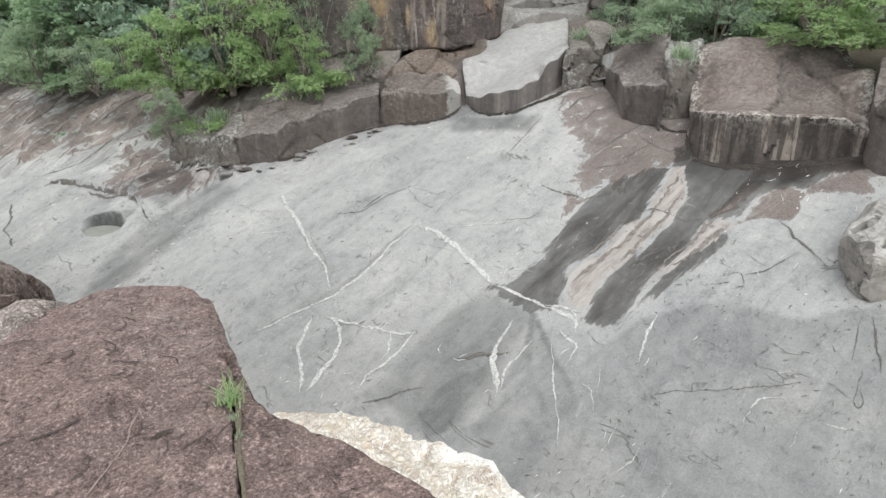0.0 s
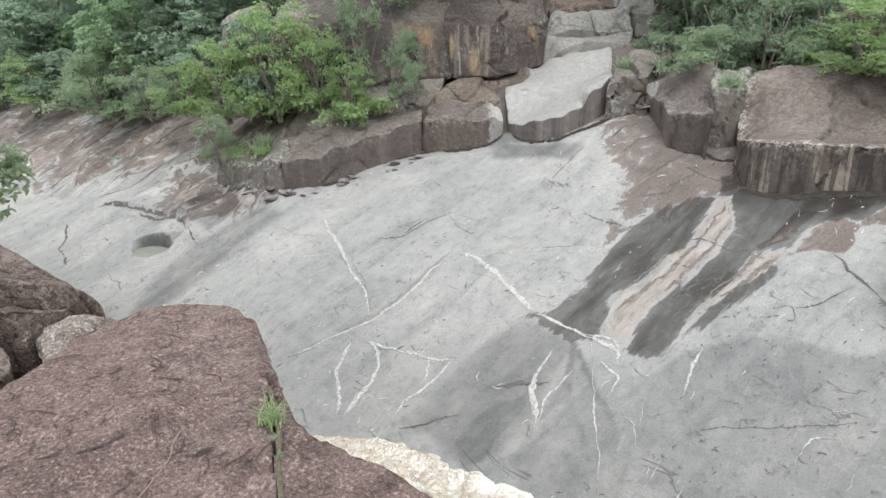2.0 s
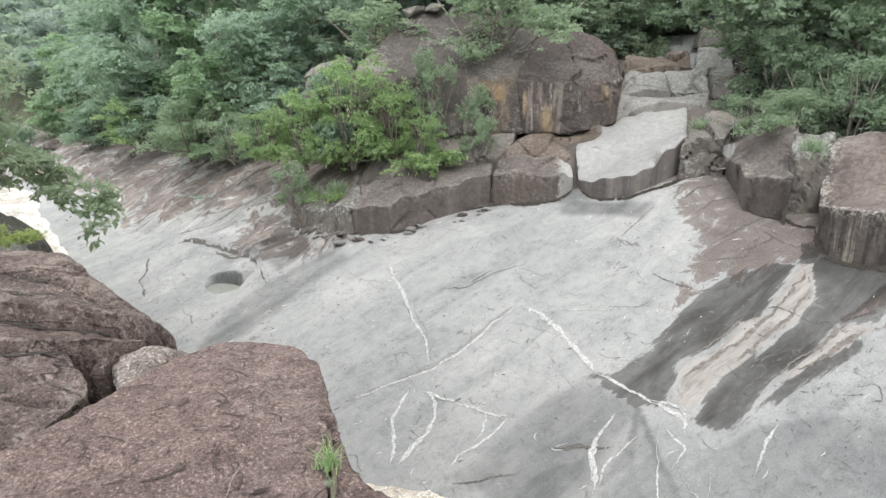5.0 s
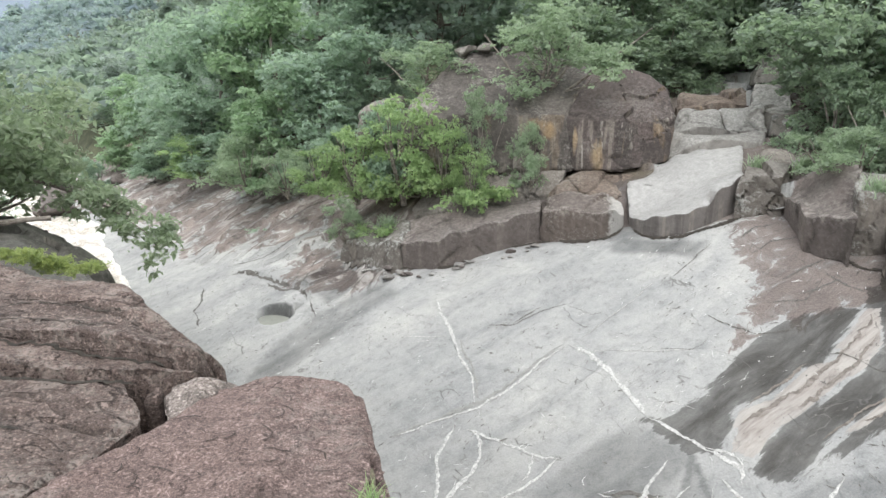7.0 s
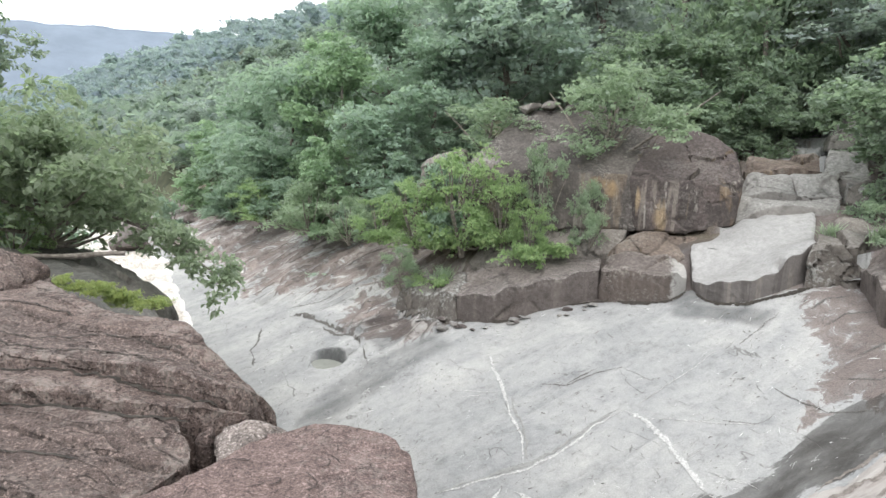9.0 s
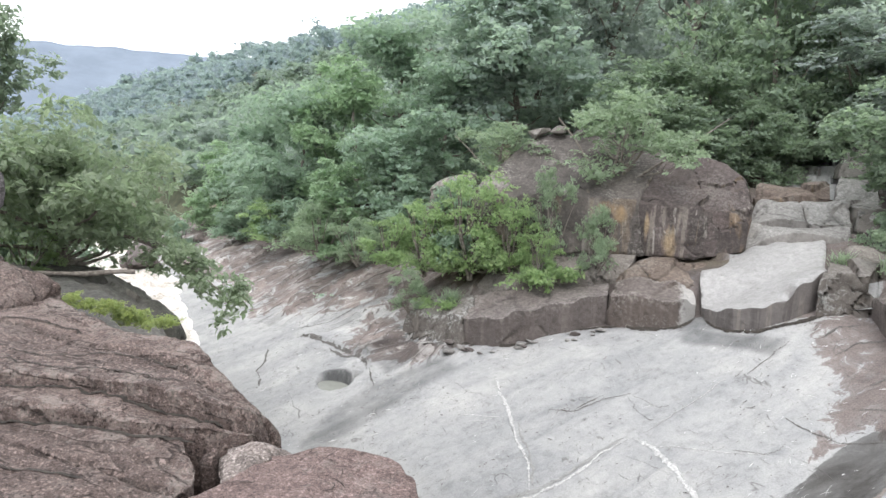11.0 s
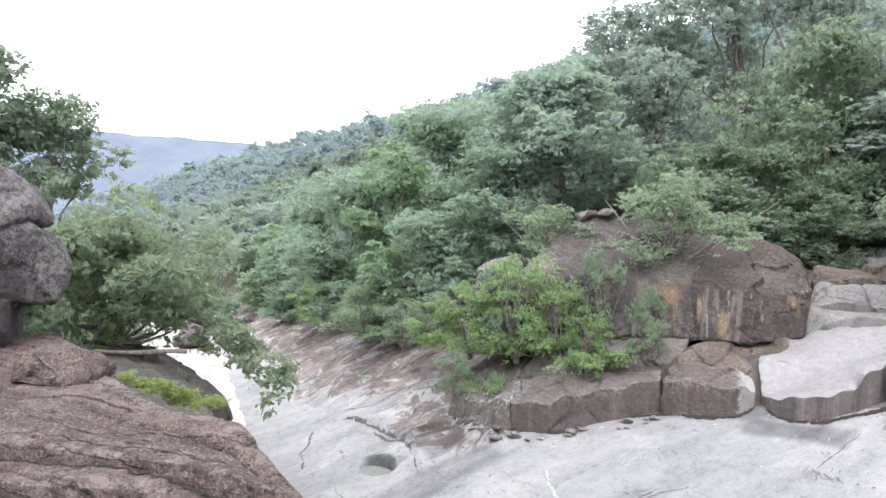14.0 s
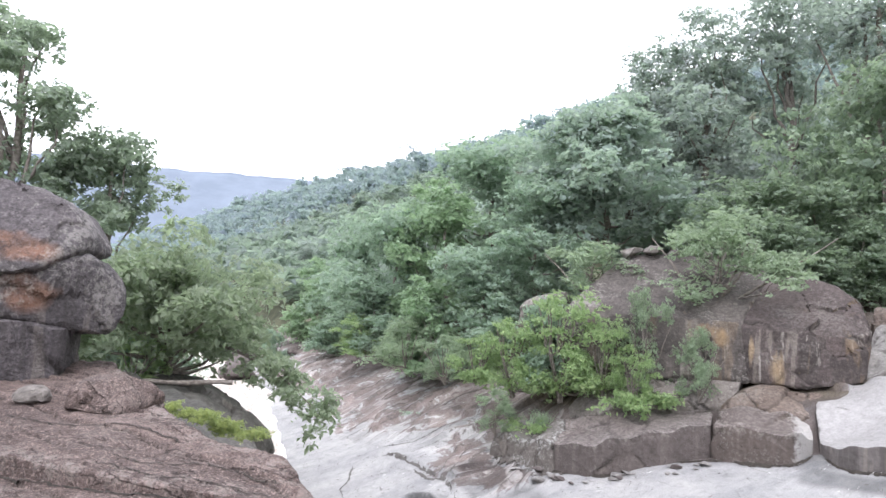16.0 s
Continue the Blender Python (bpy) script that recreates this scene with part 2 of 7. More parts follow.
def leaf_material(name, shades, rough=0.5):
    """Leaves: a shade picked leaf by leaf, with some light coming through."""
    m, nt, b = nodes_of(name)
    geo = nt.nodes.new("ShaderNodeNewGeometry")
    c = coords(nt)
    n = tex(nt, "ShaderNodeTexNoise", 0.7, 3, 0.5, c)
    pick = math_node(nt, "ADD", math_node(nt, "MULTIPLY", geo.outputs["Random Per Island"], 0.6), math_node(nt, "MULTIPLY", n.outputs["Fac"], 0.45))
    col = ramp(nt, pick, [(k / (len(shades) - 1), s) for k, s in enumerate(shades)])
    nt.links.new(col, b.inputs["Base Color"])
    b.inputs["Roughness"].default_value = rough
    b.inputs["Specular IOR Level"].default_value = 0.5
    # pale sheen veils the leaves in place of haze
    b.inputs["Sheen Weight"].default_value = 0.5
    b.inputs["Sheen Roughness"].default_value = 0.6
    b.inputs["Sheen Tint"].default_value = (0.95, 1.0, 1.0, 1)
    tr = nt.nodes.new("ShaderNodeBsdfTranslucent")
    nt.links.new(mix(nt, 0.5, col, (0.36, 0.47, 0.26), "MIX"), tr.inputs["Color"])
    add = nt.nodes.new("ShaderNodeMixShader")
    add.inputs[0].default_value = 0.64
    nt.links.new(b.outputs[0], add.inputs[1])
    nt.links.new(tr.outputs[0], add.inputs[2])
    nt.links.new(add.outputs[0], nt.nodes["Material Output"].inputs["Surface"])
    return m


def slab_material():
    m, nt, b = nodes_of("washed_grey_granite")
    c = coords(nt)
    fl = nt.nodes.new("ShaderNodeAttribute")
    fl.attribute_name = "flow"
    flow = fl.outputs["Vector"]

    def stretched(scale):
        mp = nt.nodes.new("ShaderNodeMapping")
        mp.inputs["Scale"].default_value = scale
        nt.links.new(flow, mp.inputs["Vector"])
        return mp.outputs["Vector"]

    broad = tex(nt, "ShaderNodeTexNoise", 0.45, 6, 0.6, c, 0.8)
    col = ramp(nt, broad.outputs["Fac"], [(0.30, (0.214, 0.216, 0.216)), (0.5, (0.282, 0.283, 0.277)), (0.70, (0.352, 0.348, 0.331))])
    g = tex(nt, "ShaderNodeTexNoise", 38.0, 4, 0.75, c)
    col = mix(nt, 0.30, col, ramp(nt, g.outputs["Fac"], [(0.35, (0.180, 0.180, 0.179)), (0.65, (0.450, 0.447, 0.436))]))
    # faint water-worn streaks down the fall of the slab
    st = tex(nt, "ShaderNodeTexNoise", 1.0, 7, 0.65, stretched((1.6, 0.28, 1.0)), 0.8)
    col = mix(nt, 0.38, col, ramp(nt, st.outputs["Fac"], [(0.36, (0.60, 0.62, 0.64)), (0.50, (0.94, 0.94, 0.94)), (0.66, (1.12, 1.11, 1.09))]), "MULTIPLY")
    mott = tex(nt, "ShaderNodeTexNoise", 6.0, 6, 0.7, c, 0.5)
    col = mix(nt, 0.5, col, ramp(nt, mott.outputs["Fac"], [(0.34, (0.66, 0.66, 0.65)), (0.47, (0.97, 0.97, 0.97)), (0.62, (1.08, 1.08, 1.07))]), "MULTIPLY")
    brown = mix(nt, 0.55, ramp(nt, broad.outputs["Fac"], [(0.35, (0.089, 0.071, 0.064)), (0.65, (0.166, 0.136, 0.126))]), ramp(nt, g.outputs["Fac"], [(0.35, (0.068, 0.054, 0.049)), (0.65, (0.238, 0.203, 0.186))]))
    gaps = tex(nt, "ShaderNodeTexNoise", 1.0, 8, 0.7, stretched((2.0, 1.1, 1.0)), 0.8)
    shell = math_node(nt, "ADD", math_node(nt, "MULTIPLY", attr(nt, "brown"), 0.40), math_node(nt, "SUBTRACT", 1.0, gaps.outputs["Fac"]))
    shell = ramp(nt, shell, [(0.70, (0, 0, 0)), (0.718, (0.72, 0.72, 0.72)), (0.82, (0.95, 0.95, 0.95))])
    col = mix(nt, shell, col, brown)
    rag = tex(nt, "ShaderNodeTexNoise", 1.0, 8, 0.7, stretched((7.0, 0.9, 1.0)), 0.5)
    ragged = math_node(nt, "MULTIPLY", rag.outputs["Fac"], 0.5)
    field = math_node(nt, "ADD", math_node(nt, "MULTIPLY", attr(nt, "wet"), 0.5), ragged)
    wet_mask = ramp(nt, field, [(0.485, (0, 0, 0)), (0.515, (0.88, 0.88, 0.88)), (0.66, (1, 1, 1))])
    wet_mask = math_node(nt, "MULTIPLY", wet_mask, ramp(nt, st.outputs["Fac"], [(0.40, (1, 1, 1)), (0.62, (0.70, 0.70, 0.70))]))
    bare = math_node(nt, "ADD", math_node(nt, "MULTIPLY", attr(nt, "pale"), 0.5), ragged)
    bare = ramp(nt, bare, [(0.49, (0, 0, 0)), (0.515, (0.9, 0.9, 0.9)), (0.7, (1, 1, 1))])
    wet_mask = math_node(nt, "MULTIPLY", wet_mask, math_node(nt, "SUBTRACT", 1.0, bare))
    col = mix(nt, wet_mask, col, mix(nt, 0.3, (0.044, 0.040, 0.036), mix(nt, 1.0, col, (0.30, 0.295, 0.285), "MULTIPLY")))
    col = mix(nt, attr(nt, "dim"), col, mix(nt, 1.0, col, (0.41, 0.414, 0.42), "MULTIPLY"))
    col = mix(nt, bare, col, ramp(nt, rag.outputs["Fac"], [(0.36, (0.149, 0.129, 0.114)), (0.46, (0.248, 0.224, 0.207)), (0.60, (0.324, 0.304, 0.283))]))
    # upstream the rock parts into sheets: a pale worn rim and a dark joint along each
    chip = math_node(nt, "MULTIPLY", mott.outputs["Fac"], 0.16)
    for sheet, power, place in (("sheet", 0.85, 0.52), ("thin_sheet", 0.55, 0.50)):
        at = math_node(nt, "FRACT", math_node(nt, "ADD", attr(nt, sheet), chip, clamp=False))
        patchy = math_node(nt, "MULTIPLY", attr(nt, "sheeted"), ramp(nt, tex(nt, "ShaderNodeTexNoise", 0.8, 4, 0.6, c, 0.5).outputs["Fac"], [(place - 0.12, (0, 0, 0)), (place - 0.06, (1, 1, 1))]))
        worn_rim = ramp(nt, at, [(0.60, (0, 0, 0)), (0.66, (1, 1, 1)), (0.86, (1, 1, 1)), (0.875, (0, 0, 0))])
        strip = ramp(nt, tex(nt, "ShaderNodeTexNoise", 1.3, 5, 0.65, c, 0.4).outputs["Fac"], [(0.50, (0, 0, 0)), (0.54, (1, 1, 1))])
        col = mix(nt, math_node(nt, "MULTIPLY", math_node(nt, "MULTIPLY", math_node(nt, "MULTIPLY", worn_rim, strip), attr(nt, "sheeted")), power * 0.6), col, (0.30, 0.285, 0.27))
        open_ = ramp(nt, at, [(0.872, (0, 0, 0)), (0.885, (1, 1, 1)), (0.915, (1, 1, 1)), (0.96, (0, 0, 0))])
        col = mix(nt, math_node(nt, "MULTIPLY", math_node(nt, "MULTIPLY", open_, patchy), power), col, (0.06, 0.051, 0.046))
    col = mix(nt, attr(nt, "soil"), col, ramp(nt, g.outputs["Fac"], [(0.35, (0.055, 0.047, 0.036)), (0.6, (0.14, 0.118, 0.092))]))
    col = mix(nt, 1.0, col, ramp(nt, attr(nt, "plate"), [(0.0, (0.88, 0.87, 0.87)), (0.5, (1.0, 1.0, 1.0)), (0.75, (1.35, 1.34, 1.33)), (1.0, (1.75, 1.74, 1.72))]), "MULTIPLY")
    # thin flake edges and scratches: contour lines of a stretched noise, here and there
    def lines(scale, stretch, width, area_scale, area_from, level=0.5):
        n = tex(nt, "ShaderNodeTexNoise", scale, 3, 0.5, stretched(stretch), 0.6)
        ring = ramp(nt, n.outputs["Fac"], [(level - width, (0, 0, 0)), (level - width * 0.3, (1, 1, 1)), (level + width * 0.3, (1, 1, 1)), (level + width, (0, 0, 0))])
        where = tex(nt, "ShaderNodeTexNoise", area_scale, 4, 0.6, c)
        return math_node(nt, "MULTIPLY", ring, ramp(nt, where.outputs["Fac"], [(area_from, (0, 0, 0)), (area_from + 0.05, (1, 1, 1))])), n.outputs["Fac"]

    nicks, _ = lines(1.5, (0.4, 1.0, 1.0), 0.007, 1.6, 0.55)
    col = mix(nt, math_node(nt, "MULTIPLY", nicks, 0.75), col, (0.11, 0.105, 0.098))
    nicks2, _ = lines(1.3, (1.5, 0.45, 1.0), 0.007, 1.2, 0.53, 0.52)
    col = mix(nt, math_node(nt, "MULTIPLY", nicks2, 0.5), col, (0.16, 0.155, 0.148))
    scratch, _ = lines(1.2, (1.3, 0.4, 1.0), 0.008, 1.0, 0.53, 0.46)
    col = mix(nt, math_node(nt, "MULTIPLY", scratch, 0.12), col, (0.52, 0.51, 0.48))
    smudge = tex(nt, "ShaderNodeTexNoise", 2.2, 8, 0.72, stretched((1.1, 0.7, 1.0)), 0.5)
    col = mix(nt, 0.42, col, ramp(nt, smudge.outputs["Fac"], [(0.33, (0.62, 0.63, 0.65)), (0.46, (0.96, 0.96, 0.96)), (0.64, (1.12, 1.11, 1.09))]), "MULTIPLY")
    nt.links.new(col, b.inputs["Base Color"])
    pit = tex(nt, "ShaderNodeTexNoise", 9.0, 4, 0.65, stretched((1.4, 0.7, 1.0)), 0.8)
    col = mix(nt, 0.9, col, ramp(nt, pit.outputs["Fac"], [(0.34, (1.4, 1.39, 1.37)), (0.40, (1, 1, 1)), (0.585, (0.98, 0.98, 0.98)), (0.63, (0.45, 0.45, 0.46))]), "MULTIPLY")
    peck = tex(nt, "ShaderNodeTexNoise", 15.0, 4, 0.7, stretched((1.2, 0.8, 1.0)), 0.3)
    col = mix(nt, 0.6, col, ramp(nt, peck.outputs["Fac"], [(0.34, (0.66, 0.66, 0.66)), (0.44, (0.98, 0.98, 0.98)), (0.56, (1.02, 1.02, 1.02)), (0.66, (1.30, 1.30, 1.29))]), "MULTIPLY")
    nt.links.new(ramp(nt, wet_mask, [(0.0, (0.75, 0.75, 0.75)), (1.0, (0.55, 0.55, 0.55))]), b.inputs["Roughness"])
    b.inputs["Specular IOR Level"].default_value = 0.16
    bump(nt, b, [(st.outputs["Fac"], 0.07), (mott.outputs["Fac"], 0.02), (smudge.outputs["Fac"], 0.04), (g.outputs["Fac"], 0.008), (nicks, -0.015)], 0.8)
    return m


def water_material():
    """Brown flood water with a net of white froth that closes up where the foam is thick."""
    m, nt, b = nodes_of("muddy_white_water")
    c = coords(nt)
    n = tex(nt, "ShaderNodeTexNoise", 3.0, 7, 0.68, c, 1.6)
    col = ramp(nt, n.outputs["Fac"], [(0.36, (0.36, 0.285, 0.215)), (0.5, (0.54, 0.465, 0.375)), (0.62, (0.74, 0.68, 0.59))])
    net = 0.0
    for scale, level in ((2.6, 0.5), (4.4, 0.46), (7.0, 0.52)):
        k = tex(nt, "ShaderNodeTexNoise", scale, 2, 0.5, c, 1.6)
        ring = ramp(nt, k.outputs["Fac"], [(level - 0.032, (0, 0, 0)), (level, (1, 1, 1)), (level + 0.032, (0, 0, 0))])
        net = math_node(nt, "ADD", net, math_node(nt, "MULTIPLY", ring, 0.85))
    thick = math_node(nt, "ADD", attr(nt, "foam"), math_node(nt, "MULTIPLY", n.outputs["Fac"], 0.6))
    solid = ramp(nt, thick, [(0.64, (0, 0, 0)), (0.92, (1, 1, 1))])
    col = mix(nt, math_node(nt, "ADD", net, solid), col, (0.88, 0.845, 0.79))
    nt.links.new(col, b.inputs["Base Color"])
    b.inputs["Roughness"].default_value = 0.35
    bump(nt, b, [(n.outputs["Fac"], 0.05), (net, 0.03)], 0.9)
    return m


def plain_material(name, a, c2, scale=8.0, rough=0.8, relief=0.01):
    m, nt, b = nodes_of(name)
    c = coords(nt)
    n = tex(nt, "ShaderNodeTexNoise", scale, 6, 0.65, c)
    nt.links.new(ramp(nt, n.outputs["Fac"], [(0.35, a), (0.65, c2)]), b.inputs["Base Color"])
    b.inputs["Roughness"].default_value = rough
    bump(nt, b, [(n.outputs["Fac"], relief)], 0.7)
    return m


M_SLAB = slab_material()
M_VEIN = plain_material("white_quartz_vein", (0.221, 0.220, 0.213), (0.492, 0.484, 0.463), 22.0, 0.7, 0.01)
M_SEAM = plain_material("weathered_grey_seam", (0.164, 0.164, 0.156), (0.246, 0.242, 0.230), 12.0, 0.85, 0.01)
M_SEAM_BROWN = plain_material("weathered_brown_seam", (0.10, 0.084, 0.073), (0.20, 0.178, 0.16), 12.0, 0.85, 0.01)
M_CRACK = plain_material("dark_crack_fill", (0.057, 0.053, 0.048), (0.139, 0.131, 0.119), 30.0, 0.9, 0.01)
M_RED = rock_material("red_brown_granite", (0.101, 0.072, 0.065), (0.152, 0.108, 0.097), (0.212, 0.159, 0.146), grain=120.0, patch=1.6, lichen=0.15, flake=0.016, grain_mix=0.5, mottle=0.4, specks=0.85, speck_scale=58.0)
M_LAYER = rock_material("layered_brown_granite", (0.081, 0.059, 0.052), (0.114, 0.084, 0.073), (0.153, 0.118, 0.104), grain=100.0, patch=1.2, lichen=0.08, flake=0.018, grain_mix=0.5, rim_lichen=0.25, mottle=0.5, beds=0.6, specks=1.0, speck_scale=48.0)
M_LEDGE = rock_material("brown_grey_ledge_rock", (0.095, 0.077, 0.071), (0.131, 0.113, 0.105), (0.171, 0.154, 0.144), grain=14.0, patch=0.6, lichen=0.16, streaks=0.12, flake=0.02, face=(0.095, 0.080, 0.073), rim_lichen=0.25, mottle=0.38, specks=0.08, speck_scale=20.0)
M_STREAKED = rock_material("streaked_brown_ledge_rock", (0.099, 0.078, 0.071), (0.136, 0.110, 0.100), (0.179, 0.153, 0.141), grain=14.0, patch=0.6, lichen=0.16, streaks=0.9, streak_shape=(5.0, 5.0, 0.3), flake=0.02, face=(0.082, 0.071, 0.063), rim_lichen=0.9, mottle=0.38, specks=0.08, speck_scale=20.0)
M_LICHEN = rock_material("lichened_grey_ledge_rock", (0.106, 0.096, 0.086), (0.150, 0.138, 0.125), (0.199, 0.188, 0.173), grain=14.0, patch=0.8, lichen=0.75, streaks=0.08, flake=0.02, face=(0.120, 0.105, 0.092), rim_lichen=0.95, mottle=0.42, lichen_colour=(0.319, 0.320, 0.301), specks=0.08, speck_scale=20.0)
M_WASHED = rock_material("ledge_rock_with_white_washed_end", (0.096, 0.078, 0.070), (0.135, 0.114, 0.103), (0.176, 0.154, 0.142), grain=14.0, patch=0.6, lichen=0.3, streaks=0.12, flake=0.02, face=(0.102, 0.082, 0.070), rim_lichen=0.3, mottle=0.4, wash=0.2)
M_BOULDER = rock_material("streaked_boulder_rock", (0.062, 0.050, 0.048), (0.095, 0.077, 0.071), (0.135, 0.114, 0.105), grain=14.0, patch=0.5, lichen=0.16, streaks=0.5, stain_shape=(3.2, 3.2, 0.3), flake=0.012, runs_ochre=0.55, mottle=0.45, specks=0.12, speck_scale=24.0, stain_colour=(0.362, 0.269, 0.163))
M_GREYBOULDER = rock_material("grey_streaked_boulder_rock", (0.064, 0.056, 0.052), (0.097, 0.086, 0.078), (0.138, 0.123, 0.112), grain=14.0, patch=0.6, lichen=0.4, streaks=0.35, flake=0.014, runs_ochre=0.3, mottle=0.7, specks=0.12, speck_scale=24.0)
M_WEDGE = rock_material("pale_pink_granite", (0.135, 0.112, 0.100), (0.190, 0.162, 0.146), (0.255, 0.222, 0.202), grain=60.0, patch=1.6, lichen=0.3, flake=0.012, grain_mix=0.5, mottle=0.6, specks=1.0, speck_scale=50.0)
M_STAINED = rock_material("dark_stained_boulder_rock", (0.054, 0.048, 0.050), (0.080, 0.072, 0.074), (0.119, 0.108, 0.109), grain=24.0, patch=0.9, lichen=0.35, streaks=0.3, flake=0.015, mottle=0.65, stain_colour=(0.20, 0.105, 0.065), specks=0.25, speck_scale=24.0)
M_DARK = rock_material("dark_river_rock", (0.049, 0.049, 0.043), (0.079, 0.077, 0.067), (0.137, 0.128, 0.117), grain=20.0, patch=0.8, lichen=0.15, streaks=0.3)
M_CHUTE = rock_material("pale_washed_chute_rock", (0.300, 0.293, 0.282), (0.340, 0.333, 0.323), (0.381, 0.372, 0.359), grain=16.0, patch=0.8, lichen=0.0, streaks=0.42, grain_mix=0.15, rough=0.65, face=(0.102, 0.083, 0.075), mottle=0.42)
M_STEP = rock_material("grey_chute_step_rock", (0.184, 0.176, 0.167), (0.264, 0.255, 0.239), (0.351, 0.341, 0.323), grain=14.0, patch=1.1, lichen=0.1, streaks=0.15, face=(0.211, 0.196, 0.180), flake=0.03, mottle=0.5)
M_PALE = rock_material("pale_grey_stone", (0.114, 0.103, 0.092), (0.166, 0.150, 0.134), (0.230, 0.212, 0.190), grain=18.0, patch=1.2, lichen=0.45, flake=0.02, mottle=0.45)
M_TAN = rock_material("tan_brown_rock", (0.086, 0.066, 0.054), (0.123, 0.097, 0.080), (0.164, 0.135, 0.115), grain=14.0, patch=0.9, lichen=0.2, ochre=0.0, flake=0.02, runs_ochre=0.8, streaks=0.3)
M_WATER = water_material()
M_BARK = plain_material("grey_brown_bark", (0.10, 0.085, 0.07), (0.26, 0.23, 0.20), 14.0, 0.9, 0.02)
M_DEADWOOD = plain_material("bleached_dead_wood", (0.22, 0.20, 0.18), (0.40, 0.37, 0.33), 20.0, 0.85, 0.01)
# near-black fill: joint soil with the shade of the gaps in its colour
M_SHADED_SOIL = plain_material("shaded_joint_soil", (0.018, 0.015, 0.012), (0.05, 0.042, 0.033), 18.0, 0.95, 0.02)
M_GROUND = plain_material("leaf_littered_soil", (0.05, 0.055, 0.03), (0.12, 0.125, 0.07), 1.5, 0.95, 0.05)
# the ridge's blue is haze, put into the base colour
M_RIDGE = plain_material("haze_blue_wooded_ridge", (0.133, 0.163, 0.202), (0.163, 0.198, 0.241), 0.012, 1.0, 1.0)
# green, dark and olive leaves carry extra blue that stands for haze
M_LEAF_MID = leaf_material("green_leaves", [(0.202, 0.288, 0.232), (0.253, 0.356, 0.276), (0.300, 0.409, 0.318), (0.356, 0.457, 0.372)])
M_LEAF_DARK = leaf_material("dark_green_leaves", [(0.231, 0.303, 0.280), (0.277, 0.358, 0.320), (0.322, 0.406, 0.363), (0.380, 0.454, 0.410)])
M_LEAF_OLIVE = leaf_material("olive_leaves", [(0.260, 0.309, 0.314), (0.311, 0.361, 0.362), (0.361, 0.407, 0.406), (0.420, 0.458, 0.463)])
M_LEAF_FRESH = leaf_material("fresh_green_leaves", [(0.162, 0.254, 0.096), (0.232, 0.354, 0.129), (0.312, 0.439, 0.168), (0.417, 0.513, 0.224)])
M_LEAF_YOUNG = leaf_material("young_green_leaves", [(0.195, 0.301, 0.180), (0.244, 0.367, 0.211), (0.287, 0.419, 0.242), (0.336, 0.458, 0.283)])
# olive leaves, darkened for the shade around the side stream
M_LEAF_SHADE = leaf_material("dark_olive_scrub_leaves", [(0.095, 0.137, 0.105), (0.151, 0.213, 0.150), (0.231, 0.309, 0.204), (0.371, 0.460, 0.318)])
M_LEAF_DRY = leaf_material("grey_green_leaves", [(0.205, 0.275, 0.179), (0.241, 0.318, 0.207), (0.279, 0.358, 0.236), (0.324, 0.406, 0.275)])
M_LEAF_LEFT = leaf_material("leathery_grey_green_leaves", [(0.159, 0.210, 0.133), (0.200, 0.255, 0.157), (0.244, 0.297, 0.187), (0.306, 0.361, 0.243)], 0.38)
# bluer copy of the leathery leaves, with back light and haze in the colour
M_LEAF_BACK = leaf_material("backlit_leathery_leaves", [(0.167, 0.218, 0.174), (0.214, 0.269, 0.210), (0.260, 0.316, 0.247), (0.319, 0.372, 0.298)], 0.4)
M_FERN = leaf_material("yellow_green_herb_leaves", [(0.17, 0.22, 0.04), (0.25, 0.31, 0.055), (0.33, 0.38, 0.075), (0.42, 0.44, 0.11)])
# haze is put into these far canopies as a bluer leaf colour
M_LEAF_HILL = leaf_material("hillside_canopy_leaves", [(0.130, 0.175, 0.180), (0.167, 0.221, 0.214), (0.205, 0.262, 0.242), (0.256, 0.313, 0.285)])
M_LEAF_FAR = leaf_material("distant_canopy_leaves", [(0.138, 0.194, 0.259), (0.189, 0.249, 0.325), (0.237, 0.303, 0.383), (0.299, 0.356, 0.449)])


# ---------------------------------------------------------------- far bank: slab, water, ground
SLOPE = 0.364


def plane(q):
    return SLOPE * q - 6.684


LEDGE = [(-40, 12.0), (-31, 12.0), (-22, 13.0), (-19, 13.6), (-16, 11.6), (-14.4, 11.0), (-12.1, 11.1), (-11.3, 11.5), (-10.7, 12.1), (-9.7, 13.3), (-8.0, 14.0), (-6.0, 14.6), (-4.8, 15.6), (-3.5, 14.7), (-2.1, 13.6), (0.0, 13.8), (8.0, 13.5)]


def ledge_q(s):
    a = np.array(LEDGE)
    return np.interp(s, a[:, 0], a[:, 1])


